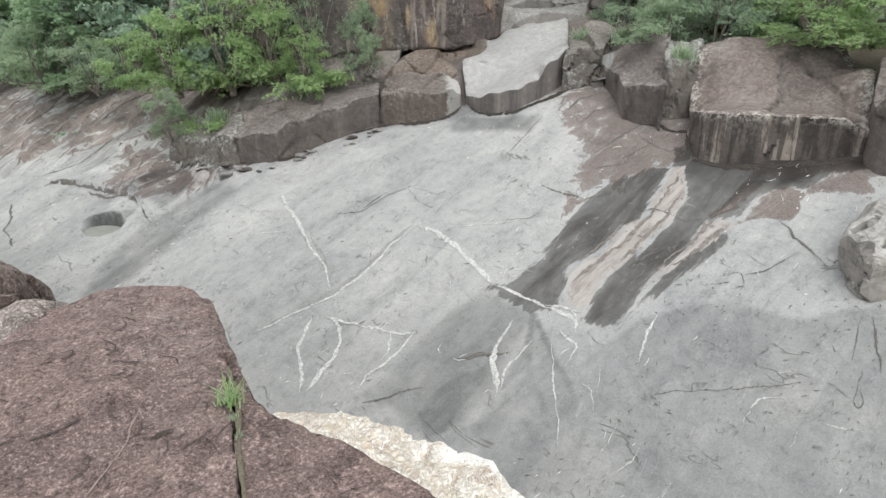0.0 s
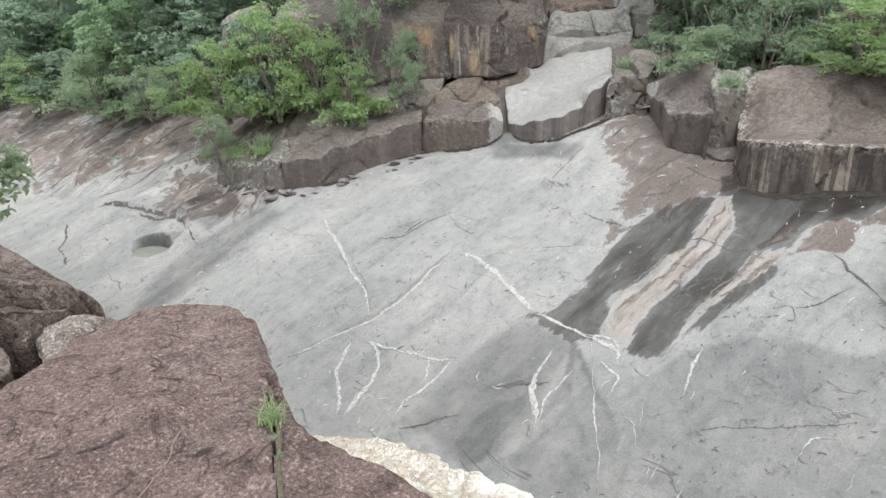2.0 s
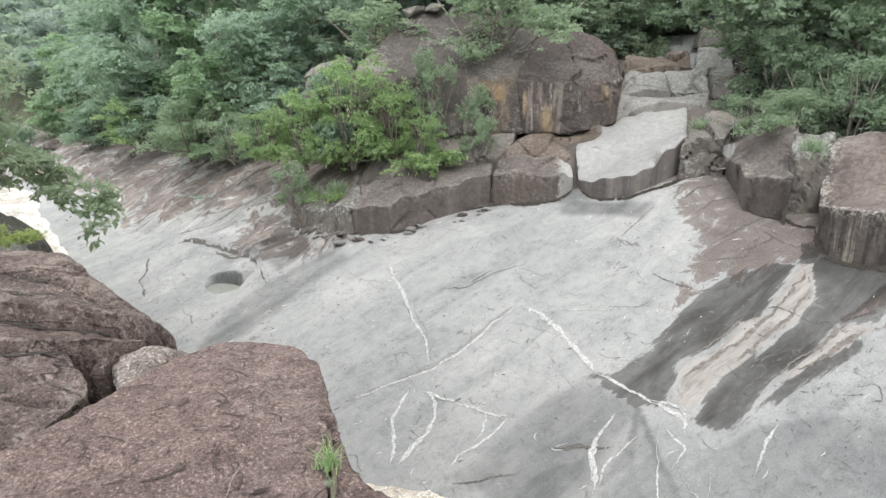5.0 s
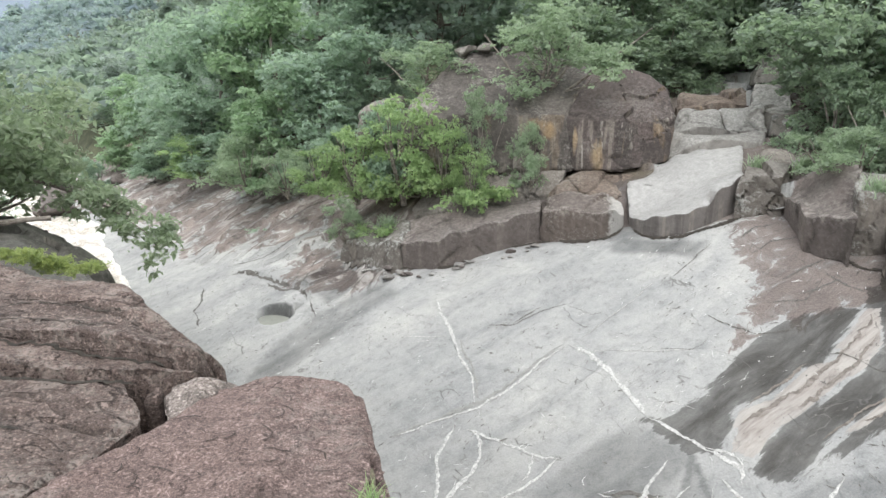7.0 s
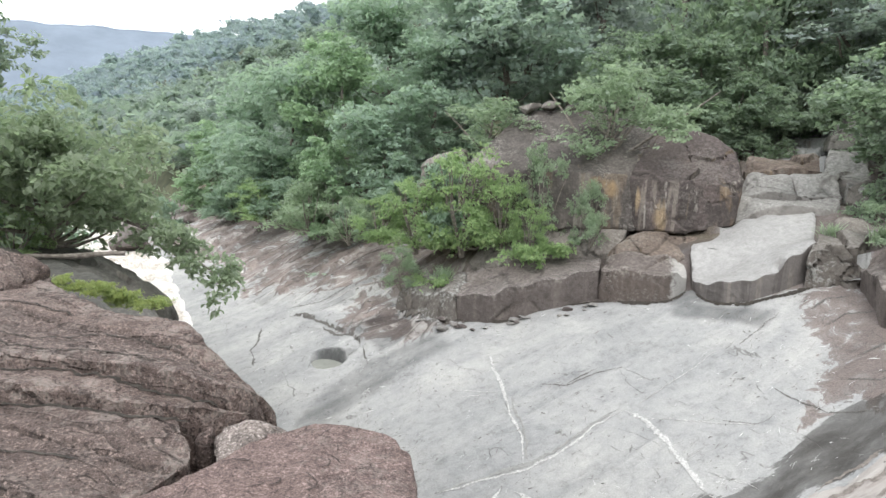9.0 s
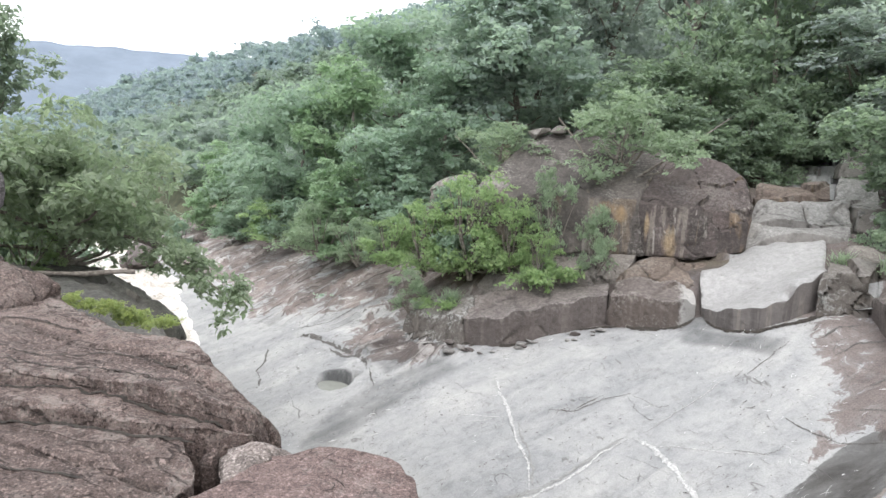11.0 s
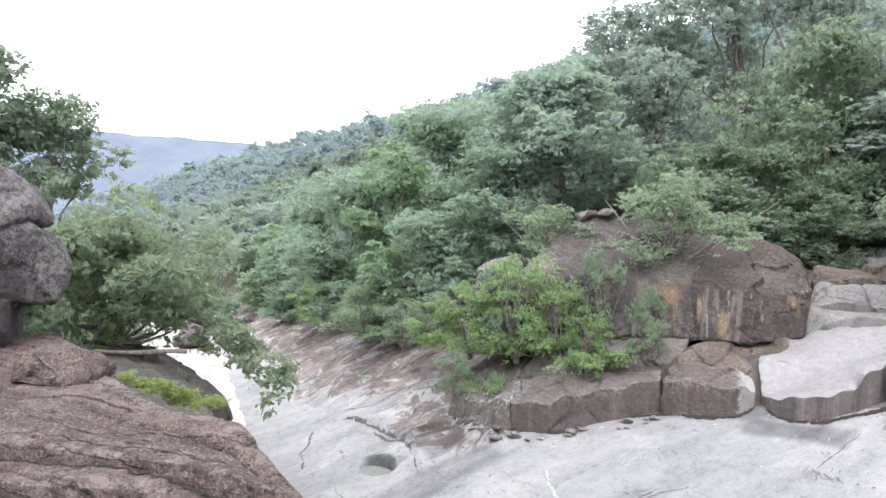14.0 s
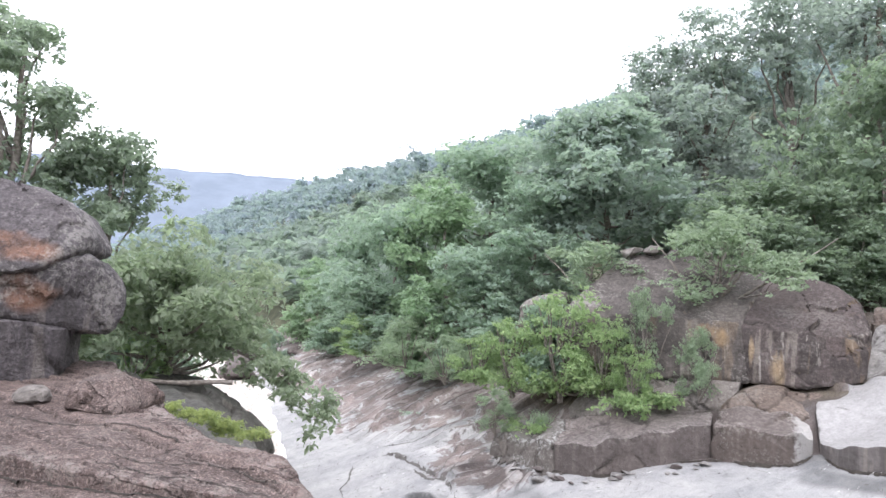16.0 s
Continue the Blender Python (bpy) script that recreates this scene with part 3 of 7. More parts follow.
# outlines, in (s, q), of what the run-off has stained and what it has left bare
WET = [
    [(-2.74, 12.31), (-3.15, 11.89), (-3.48, 11.42), (-3.64, 10.84), (-3.72, 10.07), (-3.88, 9.46), (-4.09, 9.01), (-4.37, 8.77), (-4.0, 8.7), (-3.46, 8.61), (-3.17, 8.74), (-3.34, 9.27), (-3.39, 9.65), (-3.09, 10.05), (-2.87, 10.73), (-2.54, 10.95), (-2.55, 11.61), (-2.44, 12.37)],
    [(-1.73, 12.64), (-1.95, 11.98), (-1.84, 11.7), (-1.89, 11.1), (-2.15, 10.47), (-2.43, 9.83), (-2.65, 9.28), (-2.62, 8.71), (-2.25, 8.74), (-2.04, 9.12), (-2.13, 9.48), (-1.95, 9.96), (-1.66, 10.36), (-1.59, 10.81), (-1.51, 11.26), (-1.16, 11.76), (-1.08, 12.17), (-0.79, 12.52), (-1.0, 12.64)],
    [(-1.01, 12.66), (0.23, 12.9), (-0.08, 12.29), (-0.25, 12.44), (-0.32, 12.32), (-0.75, 12.04), (-1.01, 11.46), (-1.54, 11.2), (-1.1, 11.69), (-0.77, 12.41), (-1.07, 12.42)],
    [(-1.03, 10.87), (-1.28, 10.41), (-1.59, 9.92), (-2.0, 9.19), (-1.8, 9.71), (-1.47, 10.48), (-1.22, 10.95)],
]
WET[2:2] = [[(-2.3, 12.5), (-1.95, 11.95), (-1.54, 11.2), (-1.05, 11.6), (-0.75, 12.04), (-0.3, 12.38), (-0.08, 12.29), (0.25, 12.85), (1.4, 13.3), (-0.2, 13.4), (-1.6, 13.2), (-2.4, 13.0)]]
PALE = [
    [(-2.37, 12.53), (-2.11, 12.63), (-1.89, 11.85), (-1.95, 11.17), (-1.95, 10.96), (-2.19, 10.45), (-2.42, 9.8), (-2.58, 9.57), (-2.65, 9.11), (-2.7, 8.73), (-3.04, 8.78), (-3.35, 9.55), (-3.03, 10.03), (-2.88, 10.47), (-2.74, 10.89), (-2.52, 11.15), (-2.55, 11.69)],
    [(-0.77, 11.37), (-1.5, 11.2), (-1.6, 10.5), (-1.94, 9.91), (-2.21, 9.17), (-2.05, 9.37), (-1.67, 9.9), (-1.29, 10.47), (-0.97, 11.03)],
]
# (outline, strength, width of its edge)
DIM = [
    ([(-3.71, 7.46), (-4.04, 7.11), (-4.29, 6.74), (-4.32, 6.3), (-3.96, 6.02), (-3.71, 6.26), (-3.66, 6.81), (-3.6, 7.23)], 1.0, 0.14),
    ([(-2.3, 12.75), (-1.9, 12.2), (-1.2, 12.0), (-0.75, 12.2), (-0.2, 12.4), (0.3, 12.85), (1.4, 13.3), (-0.2, 13.4), (-1.6, 13.2), (-2.4, 13.0)], 0.75, 0.3),
    ([(-4.37, 8.77), (-4.81, 8.22), (-5.09, 7.58), (-5.18, 6.89), (-5.4, 6.2), (-4.62, 6.19), (-3.91, 5.97), (-3.55, 6.47), (-3.4, 7.05), (-3.41, 8.51)], 0.78, 0.42),
    ([(-3.41, 8.51), (-3.36, 6.97), (-3.49, 6.36), (-2.58, 5.71), (-1.81, 6.04), (-2.01, 6.98), (-2.75, 7.81), (-3.11, 8.35)], 0.62, 0.16),
    ([(-3.14, 7.68), (-3.02, 6.92), (-2.64, 5.84), (-2.35, 5.88), (-2.62, 6.7), (-2.83, 7.28)], 0.65, 0.10),
    ([(-3.43, 8.32), (-4.0, 8.07), (-4.03, 7.64), (-3.69, 7.46), (-3.57, 7.9), (-3.4, 8.15)], 0.7, 0.12),
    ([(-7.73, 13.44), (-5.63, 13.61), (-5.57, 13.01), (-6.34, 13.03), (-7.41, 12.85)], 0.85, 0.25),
    ([(-12.19, 10.06), (-12.49, 9.24), (-12.75, 8.4), (-12.77, 7.45), (-12.57, 6.28), (-11.93, 5.87), (-11.61, 6.76), (-11.58, 7.79), (-11.58, 8.96), (-11.33, 9.82)], 0.85, 0.45),
    ([(-14.59, 10.64), (-14.69, 10.13), (-14.57, 9.47), (-14.69, 9.01), (-12.82, 8.8), (-12.68, 9.4), (-12.04, 10.32), (-12.87, 10.34)], 0.95, 0.30),
]
BROWN = [
    ([(-14.96, 8.76), (-15.61, 9.59), (-15.68, 10.12), (-15.35, 10.47), (-14.9, 10.74), (-14.09, 10.26), (-12.22, 10.29), (-12.18, 9.91), (-12.7, 9.45), (-13.37, 9.27), (-13.66, 8.85), (-14.24, 8.94)], 0.75, 0.4),
    ([(-5.36, 14.9), (-4.3, 15.5), (-3.2, 15.0), (-1.9, 13.8), (-1.95, 12.9), (-2.45, 12.4), (-3.06, 11.95), (-3.54, 11.45), (-3.84, 10.78), (-4.03, 11.7), (-4.14, 12.61), (-5.05, 13.49)], 0.86, 0.95),
    ([(-1.12, 12.25), (-0.68, 12.51), (-0.84, 12.03), (-1.07, 11.57), (-1.42, 11.26), (-1.29, 11.69)], 1.0, 0.2),
    ([(-0.34, 12.26), (-0.07, 12.18), (-0.08, 11.74), (-0.19, 11.43), (-0.76, 11.32), (-1.0, 11.17), (-0.74, 11.92)], 1.0, 0.3),
    ([(0.23, 12.84), (0.73, 13.01), (1.02, 12.3), (0.3, 12.24), (-0.1, 12.05), (-0.1, 12.41)], 0.75, 0.3),
]
LOW_LINE = [(-2.56, 7.78), (-1.93, 8.96), (-1.21, 9.43), (-0.45, 9.57), (0.3, 9.52), (0.76, 9.82), (1.21, 10.01)]
# thin dark runs that fan out below the place where the wet tongues meet
RUNS = [([(-3.41, 8.51), (-3.16, 7.56), (-2.8, 7.1), (-2.26, 6.5), (-2.08, 6.15)], 0.10), ([(-3.3, 8.42), (-2.68, 7.63), (-2.17, 7.09), (-1.7, 6.25)], 0.08), ([(-3.31, 8.18), (-3.25, 7.42), (-3.43, 6.94), (-3.34, 6.32)], 0.08)]


def within(poly, s, q):
    """How far the places (s, q) lie inside an outline, in metres; outside it is negative."""
    inside, near = np.zeros(s.shape, bool), np.full(s.shape, 1e9)
    n = len(poly)
    for k in range(n):
        (a, b), (c, d) = poly[k], poly[(k + 1) % n]
        cut = (b > q) != (d > q)
        inside ^= cut & (s < (c - a) * (q - b) / (d - b if d != b else 1e-9) + a)
        u = np.clip(((s - a) * (c - a) + (q - b) * (d - b)) / ((c - a) ** 2 + (d - b) ** 2 + 1e-12), 0, 1)
        near = np.minimum(near, np.hypot(s - a - u * (c - a), q - b - u * (d - b)))
    return np.where(inside, near, -near)


def build_slab():
    s1 = np.concatenate([np.arange(-42, -20, 0.12), np.arange(-20, -9, 0.055), np.arange(-9, 4, 0.038), np.arange(4, 7.01, 0.06)])
    q1 = np.concatenate([np.arange(4.4, 13, 0.042), np.arange(13, 18.01, 0.06)])
    S, Q = np.meshgrid(s1, q1)
    s, q = S.ravel(), Q.ravel()
    x, y = xy(s, q)
    P = np.stack([x, y, 0 * x], 1)
    z = plane(q)
    w = fbm(P, 0.7, 3, 3) * 0.25
    jag = fbm(P, 3.0, 4, 4) * 0.16
    z = z + fbm(P, 0.25, 3, 1) * 0.16 + fbm(P, 1.1, 3, 2) * 0.035
    # worn grooves of the far, streaked part
    plates_q = np.interp(s, [-42, -25, -19.5, -18.3, -16.9, -15.6, -14.2, -12.5, -11.0], [9.2, 9.2, 8.6, 9.3, 9.6, 9.6, 8.9, 9.3, 11.5])
    far = step(-11.0, -12.5, s) * step(-0.6, 0.6, q - plates_q + w * 2)
    plate, worn, sheets = np.full(s.shape, 0.5), np.zeros(s.shape), []
    shades = np.random.RandomState(17).rand(400)
    for pitch, high, seed in ((0.75, 0.15, 5), (1.9, 0.08, 6)):
        a = s * pitch + fbm(np.stack([s * 0.5, q * 0.28, 0 * s], 1), 1.0, 3, seed) * 2.2 + 0.05 * q + fbm(P, 1.4, 3, seed + 60) * 0.22
        saw = a - np.floor(a)
        # every sheet is broken off at its own places along the fall
        cross = np.floor(q * 0.55 * pitch + shades[(np.floor(a).astype(int) * 7) % 400] * 5 + fbm(P, 0.8, 3, seed + 61) * 0.5)
        tone_ = shades[(np.floor(a) * 13 + cross * 29).astype(int) % 400]
        worn = worn + (tone_ - 0.5) * (1.1 if pitch < 1 else 0.7)
        plate = plate + far * (tone_ - 0.5) * 0.34 + far * 0.16 * step(0.66, 0.72, saw) * step(0.86, 0.82, saw) * step(-0.2, 0.2, fbm(P, 1.1, 3, seed + 62))
        z = z + far * high * (saw * step(1.0, 0.93, saw) - 0.5)
        sheets.append(a)
    fa, fl = 0.95 * s - 0.31 * q, 0.31 * s + 0.95 * q
    finger = fbm(np.stack([fa * 4.5, fl * 0.7, 0 * s], 1), 1.0, 4, 71)
    spread_ = fbm(np.stack([fa * 12, fl * 1.5, 0 * s], 1), 1.0, 3, 72)
    ws, wq = s + w * 0.25 + jag * 0.35 + finger * 0.05, q + w * 0.25 + jag * 0.2
    wet, pale, dim = np.zeros(s.shape), np.zeros(s.shape), np.zeros(s.shape)
    for outline in WET:
        e = within(outline, ws, wq)
        wet = np.maximum(wet, np.clip(0.5 + (e + 0.05) / 0.5 + 0.12 * spread_, 0, 1))
        z = z - 0.035 * step(-0.1, 0.3, e)
    for outline, _, _ in BROWN[2:4]:
        wet = wet - 0.35 * step(-0.05, 0.1, within(outline, ws, wq))
    wet = np.clip(wet, 0, 1)
    for outline in PALE:
        e = within(outline, ws, wq)
        pale = np.maximum(pale, np.clip(0.5 + (e - 0.08) / 0.4 + 0.2 * spread_, 0, 1))
        z = z + 0.03 * step(-0.1, 0.25, e) + 0.03 * step(0, 0.2, e) * np.abs(fbm(P, 2.2, 4, 15))
    for outline, k, soft_ in DIM:
        dim = np.maximum(dim, k * step(-0.5, 0.5, within(outline, ws, wq) / soft_) * (0.8 + 0.4 * finger))
    for line, half in RUNS:
        e, u = along(line, ws, wq)
        dim = np.maximum(dim, 0.85 * (1 - step(half * 0.3, half, e)) * (1 - 0.6 * u))
    low_q = np.interp(s, [p for p, _ in LOW_LINE], [r for _, r in LOW_LINE])
    dim = np.maximum(dim, 0.42 * step(-0.03, 0.12, low_q + w * 0.4 + jag * 0.4 - q) * step(-3.0, -1.9, s))
    base = step(9.0, 6.3, q + w + fbm(P, 0.35, 3, 12) * 1.2)
    dim = np.maximum(dim, 0.30 * base * step(-9.5, -8.0, s + w))
    dim = np.maximum(dim, 0.22 * step(7.6, 6.0, q + w))
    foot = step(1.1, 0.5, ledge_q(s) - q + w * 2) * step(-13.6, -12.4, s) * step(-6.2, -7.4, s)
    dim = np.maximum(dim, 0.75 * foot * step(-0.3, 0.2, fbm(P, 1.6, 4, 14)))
    dim = dim * (0.85 + 0.5 * np.clip(fbm(P, 2.4, 5, 16, 0.65) + 0.3, 0, 1))
    # a low fold of the rock where the wet tongues meet
    e, u = along([(-4.2, 8.6), (-3.7, 8.3), (-3.5, 7.6)], s + w * 0.3, q + w * 0.3)
    z = z + 0.07 * (1 - step(0, 0.5, e)) * (1 - 0.5 * u)
    # the broken lip of a sheet above the pothole
    lip = np.interp(s, [-17.6, -16.5, -15.6, -14.0, -13.3, -13.0], [8.72, 8.97, 9.02, 8.95, 8.72, 8.3]) + jag * 0.3
    z = z + 0.07 * step(-0.02, 0.04, q - lip) * step(1.1, 0.15, q - lip) * step(-17.8, -17.0, s) * step(-12.6, -13.1, s)
    plate = plate + 0.07 * step(-9.5, -12.0, s) * step(10.0, 9.0, q) + 0.17 * step(-12.0, -14.0, s) * step(8.8, 9.6, q)
    # the pothole with its little pool
    e = np.hypot((s + 14.05) / 0.62, (q - 8.05) / 0.40)
    z = z - 0.55 * (1 - step(0.80, 1.0, e))
    # uphill wall darkened in colour: its stain and the shade of the undercut
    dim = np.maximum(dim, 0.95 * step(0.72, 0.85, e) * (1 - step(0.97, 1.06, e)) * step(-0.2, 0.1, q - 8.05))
    z = z - 0.22 * step(0.16, 0.10, abs(s + 13.75)) * step(0.14, 0.09, abs(q - 8.42))
    lq = ledge_q(s)
    # brown, lichened rock towards the ledges and upstream
    n2 = fbm(P, 0.5, 4, 9)
    qb = np.interp(s, [-42, -25, -19.5, -18.8, -18.3, -16.9, -15.6, -14.4, -11.0], [9.4, 9.2, 8.9, 9.4, 9.9, 10.6, 11.2, 10.2, 11.0])
    brown = step(-0.35, 0.35, q - qb + n2 * 0.6 + worn) * step(-11.0, -12.5, s) * 0.70
    for outline, k, soft_ in BROWN:
        brown = np.maximum(brown, k * step(-0.5, 0.5, within(outline, ws, wq) / soft_))
    brown = np.maximum(brown, step(-0.7, -0.1, q - lq + n2 * 0.8) * 0.85)
    brown = np.maximum(brown, step(12.3, 13.0, q + n2 * 0.5) * step(-2.4, -1.9, s))
    brown = np.maximum(brown, 0.5 * step(-11.5, -13, s) * step(-17.5, -15.5, s) * step(8.6, 9.4, q + n2 * 0.8))
    # above the ledges the bank steps up and is covered with soil
    up = step(0.3, 1.3, q - lq)
    z = z + up * 0.45 * step(-16, -14, s)
    soil = step(1.0, 1.8, q - lq + n2 * 0.6) * (1 - step(-7.6, -7.0, s) * step(-3.6, -4.4, s))
    F = grid_faces(len(s1), len(q1))
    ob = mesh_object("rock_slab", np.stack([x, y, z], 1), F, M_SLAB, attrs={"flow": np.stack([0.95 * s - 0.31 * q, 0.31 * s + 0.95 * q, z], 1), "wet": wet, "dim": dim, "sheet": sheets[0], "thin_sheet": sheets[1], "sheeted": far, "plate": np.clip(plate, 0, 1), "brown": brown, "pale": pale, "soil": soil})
    tagged(ob, "broad water-smoothed grey granite slab sloping down to the river", "rock slab", kind="structure")
    return ob, (s1, q1, z.reshape(len(q1), len(s1)))


slab, SLAB_GRID = build_slab()


def slab_z(s, q):
    s1, q1, Z = SLAB_GRID
    j = np.clip(np.searchsorted(q1, q), 0, len(q1) - 1)
    i = np.clip(np.searchsorted(s1, s), 0, len(s1) - 1)
    return Z[j, i]


def ribbon(name, line, width, material, parent, seed, lift=0.006, rough=0.35, fade=True, wander=0.09):
    """A thin uneven seam that lies on the slab along a line of (s, q); its two edges fray by themselves."""
    a = np.array(line, float)
    d = np.concatenate([[0], np.cumsum(np.hypot(*np.diff(a, axis=0).T))])
    n = max(8, int(d[-1] / 0.022))
    u = np.linspace(0, d[-1], n)
    c = np.stack([np.interp(u, d, a[:, 0]), np.interp(u, d, a[:, 1])], 1)
    k = np.ones(9) / 9
    if n > 24:
        for i in (0, 1):
            c[4:-4, i] = np.convolve(c[:, i], k, "valid")
    wob = np.stack([u, 0 * u + seed * 3.7, 0 * u], 1)
    c[:, 0] += fbm(wob, 2.2, 5, seed, 0.62) * wander
    c[:, 1] += fbm(wob, 2.2, 5, seed + 5, 0.62) * wander
    t = np.gradient(c, axis=0)
    t /= np.linalg.norm(t, axis=1)[:, None] + 1e-9
    nrm = np.stack([-t[:, 1], t[:, 0]], 1)
    edges_ = []
    for side_ in (0, 1):
        half = width / 2 * (1 + rough * 1.2 * fbm(wob, 1.5, 2, seed + 9 + side_) + rough * 1.3 * fbm(wob, 9.0, 3, seed + 19 + side_, 0.7))
        if fade:
            half = half * np.clip(np.minimum(u, d[-1] - u) / 0.25, 0.1, 1)
        edges_.append(np.clip(half, 0.003, None))
    rows = []
    for f, up in ((-1, -0.02), (-0.7, 1), (0, 1.6), (0.7, 1), (1, -0.02)):
        p = c + nrm * (edges_[0 if f < 0 else 1] * f)[:, None]
        x, y = xy(p[:, 0], p[:, 1])
        rows.append(np.stack([x, y, slab_z(p[:, 0], p[:, 1]) + lift * up], 1))
    return mesh_object(name, np.concatenate(rows), grid_faces(n, 5), material, parent)


VEINS = [
    ([(-10.3, 10.04), (-9.61, 9.62), (-8.79, 9.11), (-8.27, 8.74), (-7.68, 8.36), (-7.18, 7.92)], 0.065),
    ([(-6.52, 9.87), (-6.0, 9.76), (-5.42, 9.48), (-4.83, 9.13), (-4.39, 8.85)], 0.11),
    ([(-4.39, 8.85), (-3.86, 8.81), (-3.42, 8.71), (-3.13, 8.71), (-2.84, 8.64), (-2.68, 8.39)], 0.07),
    ([(-6.53, 9.79), (-6.68, 9.31), (-6.76, 8.83), (-6.89, 8.29), (-7.09, 7.85), (-7.34, 7.43), (-7.62, 7.06), (-7.93, 6.58)], 0.075),
]
LOW_VEINS = [
    ([(-6.93, 7.4), (-6.39, 7.43), (-5.72, 7.48), (-5.08, 7.61)], 0.05),
    ([(-7.08, 7.35), (-6.99, 7.0), (-6.92, 6.72), (-6.58, 6.42), (-6.27, 5.98)], 0.07),
    ([(-6.86, 7.39), (-6.51, 7.33), (-6.29, 7.09), (-6.18, 6.67), (-6.19, 6.38), (-6.18, 6.01)], 0.085),
    ([(-5.64, 7.57), (-5.38, 7.17), (-5.38, 6.94)], 0.055),
    ([(-5.13, 7.65), (-5.25, 6.99), (-5.44, 6.63), (-5.43, 6.24)], 0.045),
    ([(-3.72, 8.22), (-3.75, 7.78), (-3.69, 7.46), (-3.36, 7.07), (-3.34, 6.93)], 0.10),
    ([(-3.29, 8.01), (-3.37, 7.58), (-3.42, 7.29), (-3.32, 6.98)], 0.05),
    ([(-3.41, 8.74), (-3.13, 8.75), (-2.84, 8.73), (-2.76, 8.53)], 0.075),
    ([(-3.0, 8.33), (-2.76, 8.18), (-2.62, 8.18), (-2.59, 7.97), (-2.63, 7.75)], 0.06),
    ([(-6.39, 10.1), (-6.21, 10.92), (-5.97, 12.0)], 0.02),
    ([(-1.7, 9.06), (-1.72, 8.56), (-1.68, 8.16)], 0.05),
]
for k, (line, width) in enumerate(VEINS + LOW_VEINS):
    ribbon("quartz_vein", line, width * (0.5 if k == 3 else 0.8), M_VEIN, slab, k, 0.004, 0.95)
# a second, grey seam runs beside the longest vein
ribbon("grey_seam", [(p - 0.09, r + 0.02) for p, r in VEINS[3][0]], 0.07, M_SEAM, slab, 93, 0.003, 0.8)
for k, line in enumerate([
    [(-2.25, 12.3), (-2.22, 11.7), (-2.38, 11.0), (-2.6, 10.4), (-2.9, 9.8), (-3.1, 9.3)], [(-2.02, 11.9), (-2.08, 11.2), (-2.35, 10.5), (-2.55, 9.9)],
    [(-2.72, 10.9), (-2.95, 10.3), (-3.18, 9.7)], [(-1.3, 11.2), (-1.5, 10.7), (-1.85, 10.1), (-2.1, 9.5)], [(-1.05, 11.15), (-1.35, 10.6), (-1.7, 10.0)]]):
    ribbon("brown_seam", line, 0.055, M_SEAM_BROWN, slab, 96 + k, 0.003, 1.3, True, 0.12)
ribbon("grey_seam", [(p + 0.03, r + 0.10) for p, r in VEINS[0][0][2:]], 0.05, M_SEAM, slab, 94, 0.003, 0.8)


a = np.linspace(0, 2 * np.pi, 40, endpoint=False)
pool_x, pool_y = xy(-14.05 + 0.66 * np.cos(a), 8.05 + 0.44 * np.sin(a))
pool = mesh_object("pool_water", np.concatenate([np.stack([pool_x, pool_y, 0 * a - 3.99], 1), [[*xy(-14.05, 8.05), -3.99]]]), np.array([(k, (k + 1) % 40, 40) for k in range(40)]), plain_material("murky_pool_water", (0.22, 0.225, 0.20), (0.28, 0.285, 0.25), 2.0, 0.12, 0.002))
tagged(pool, "murky grey rainwater standing in the pothole", "water", kind="structure")

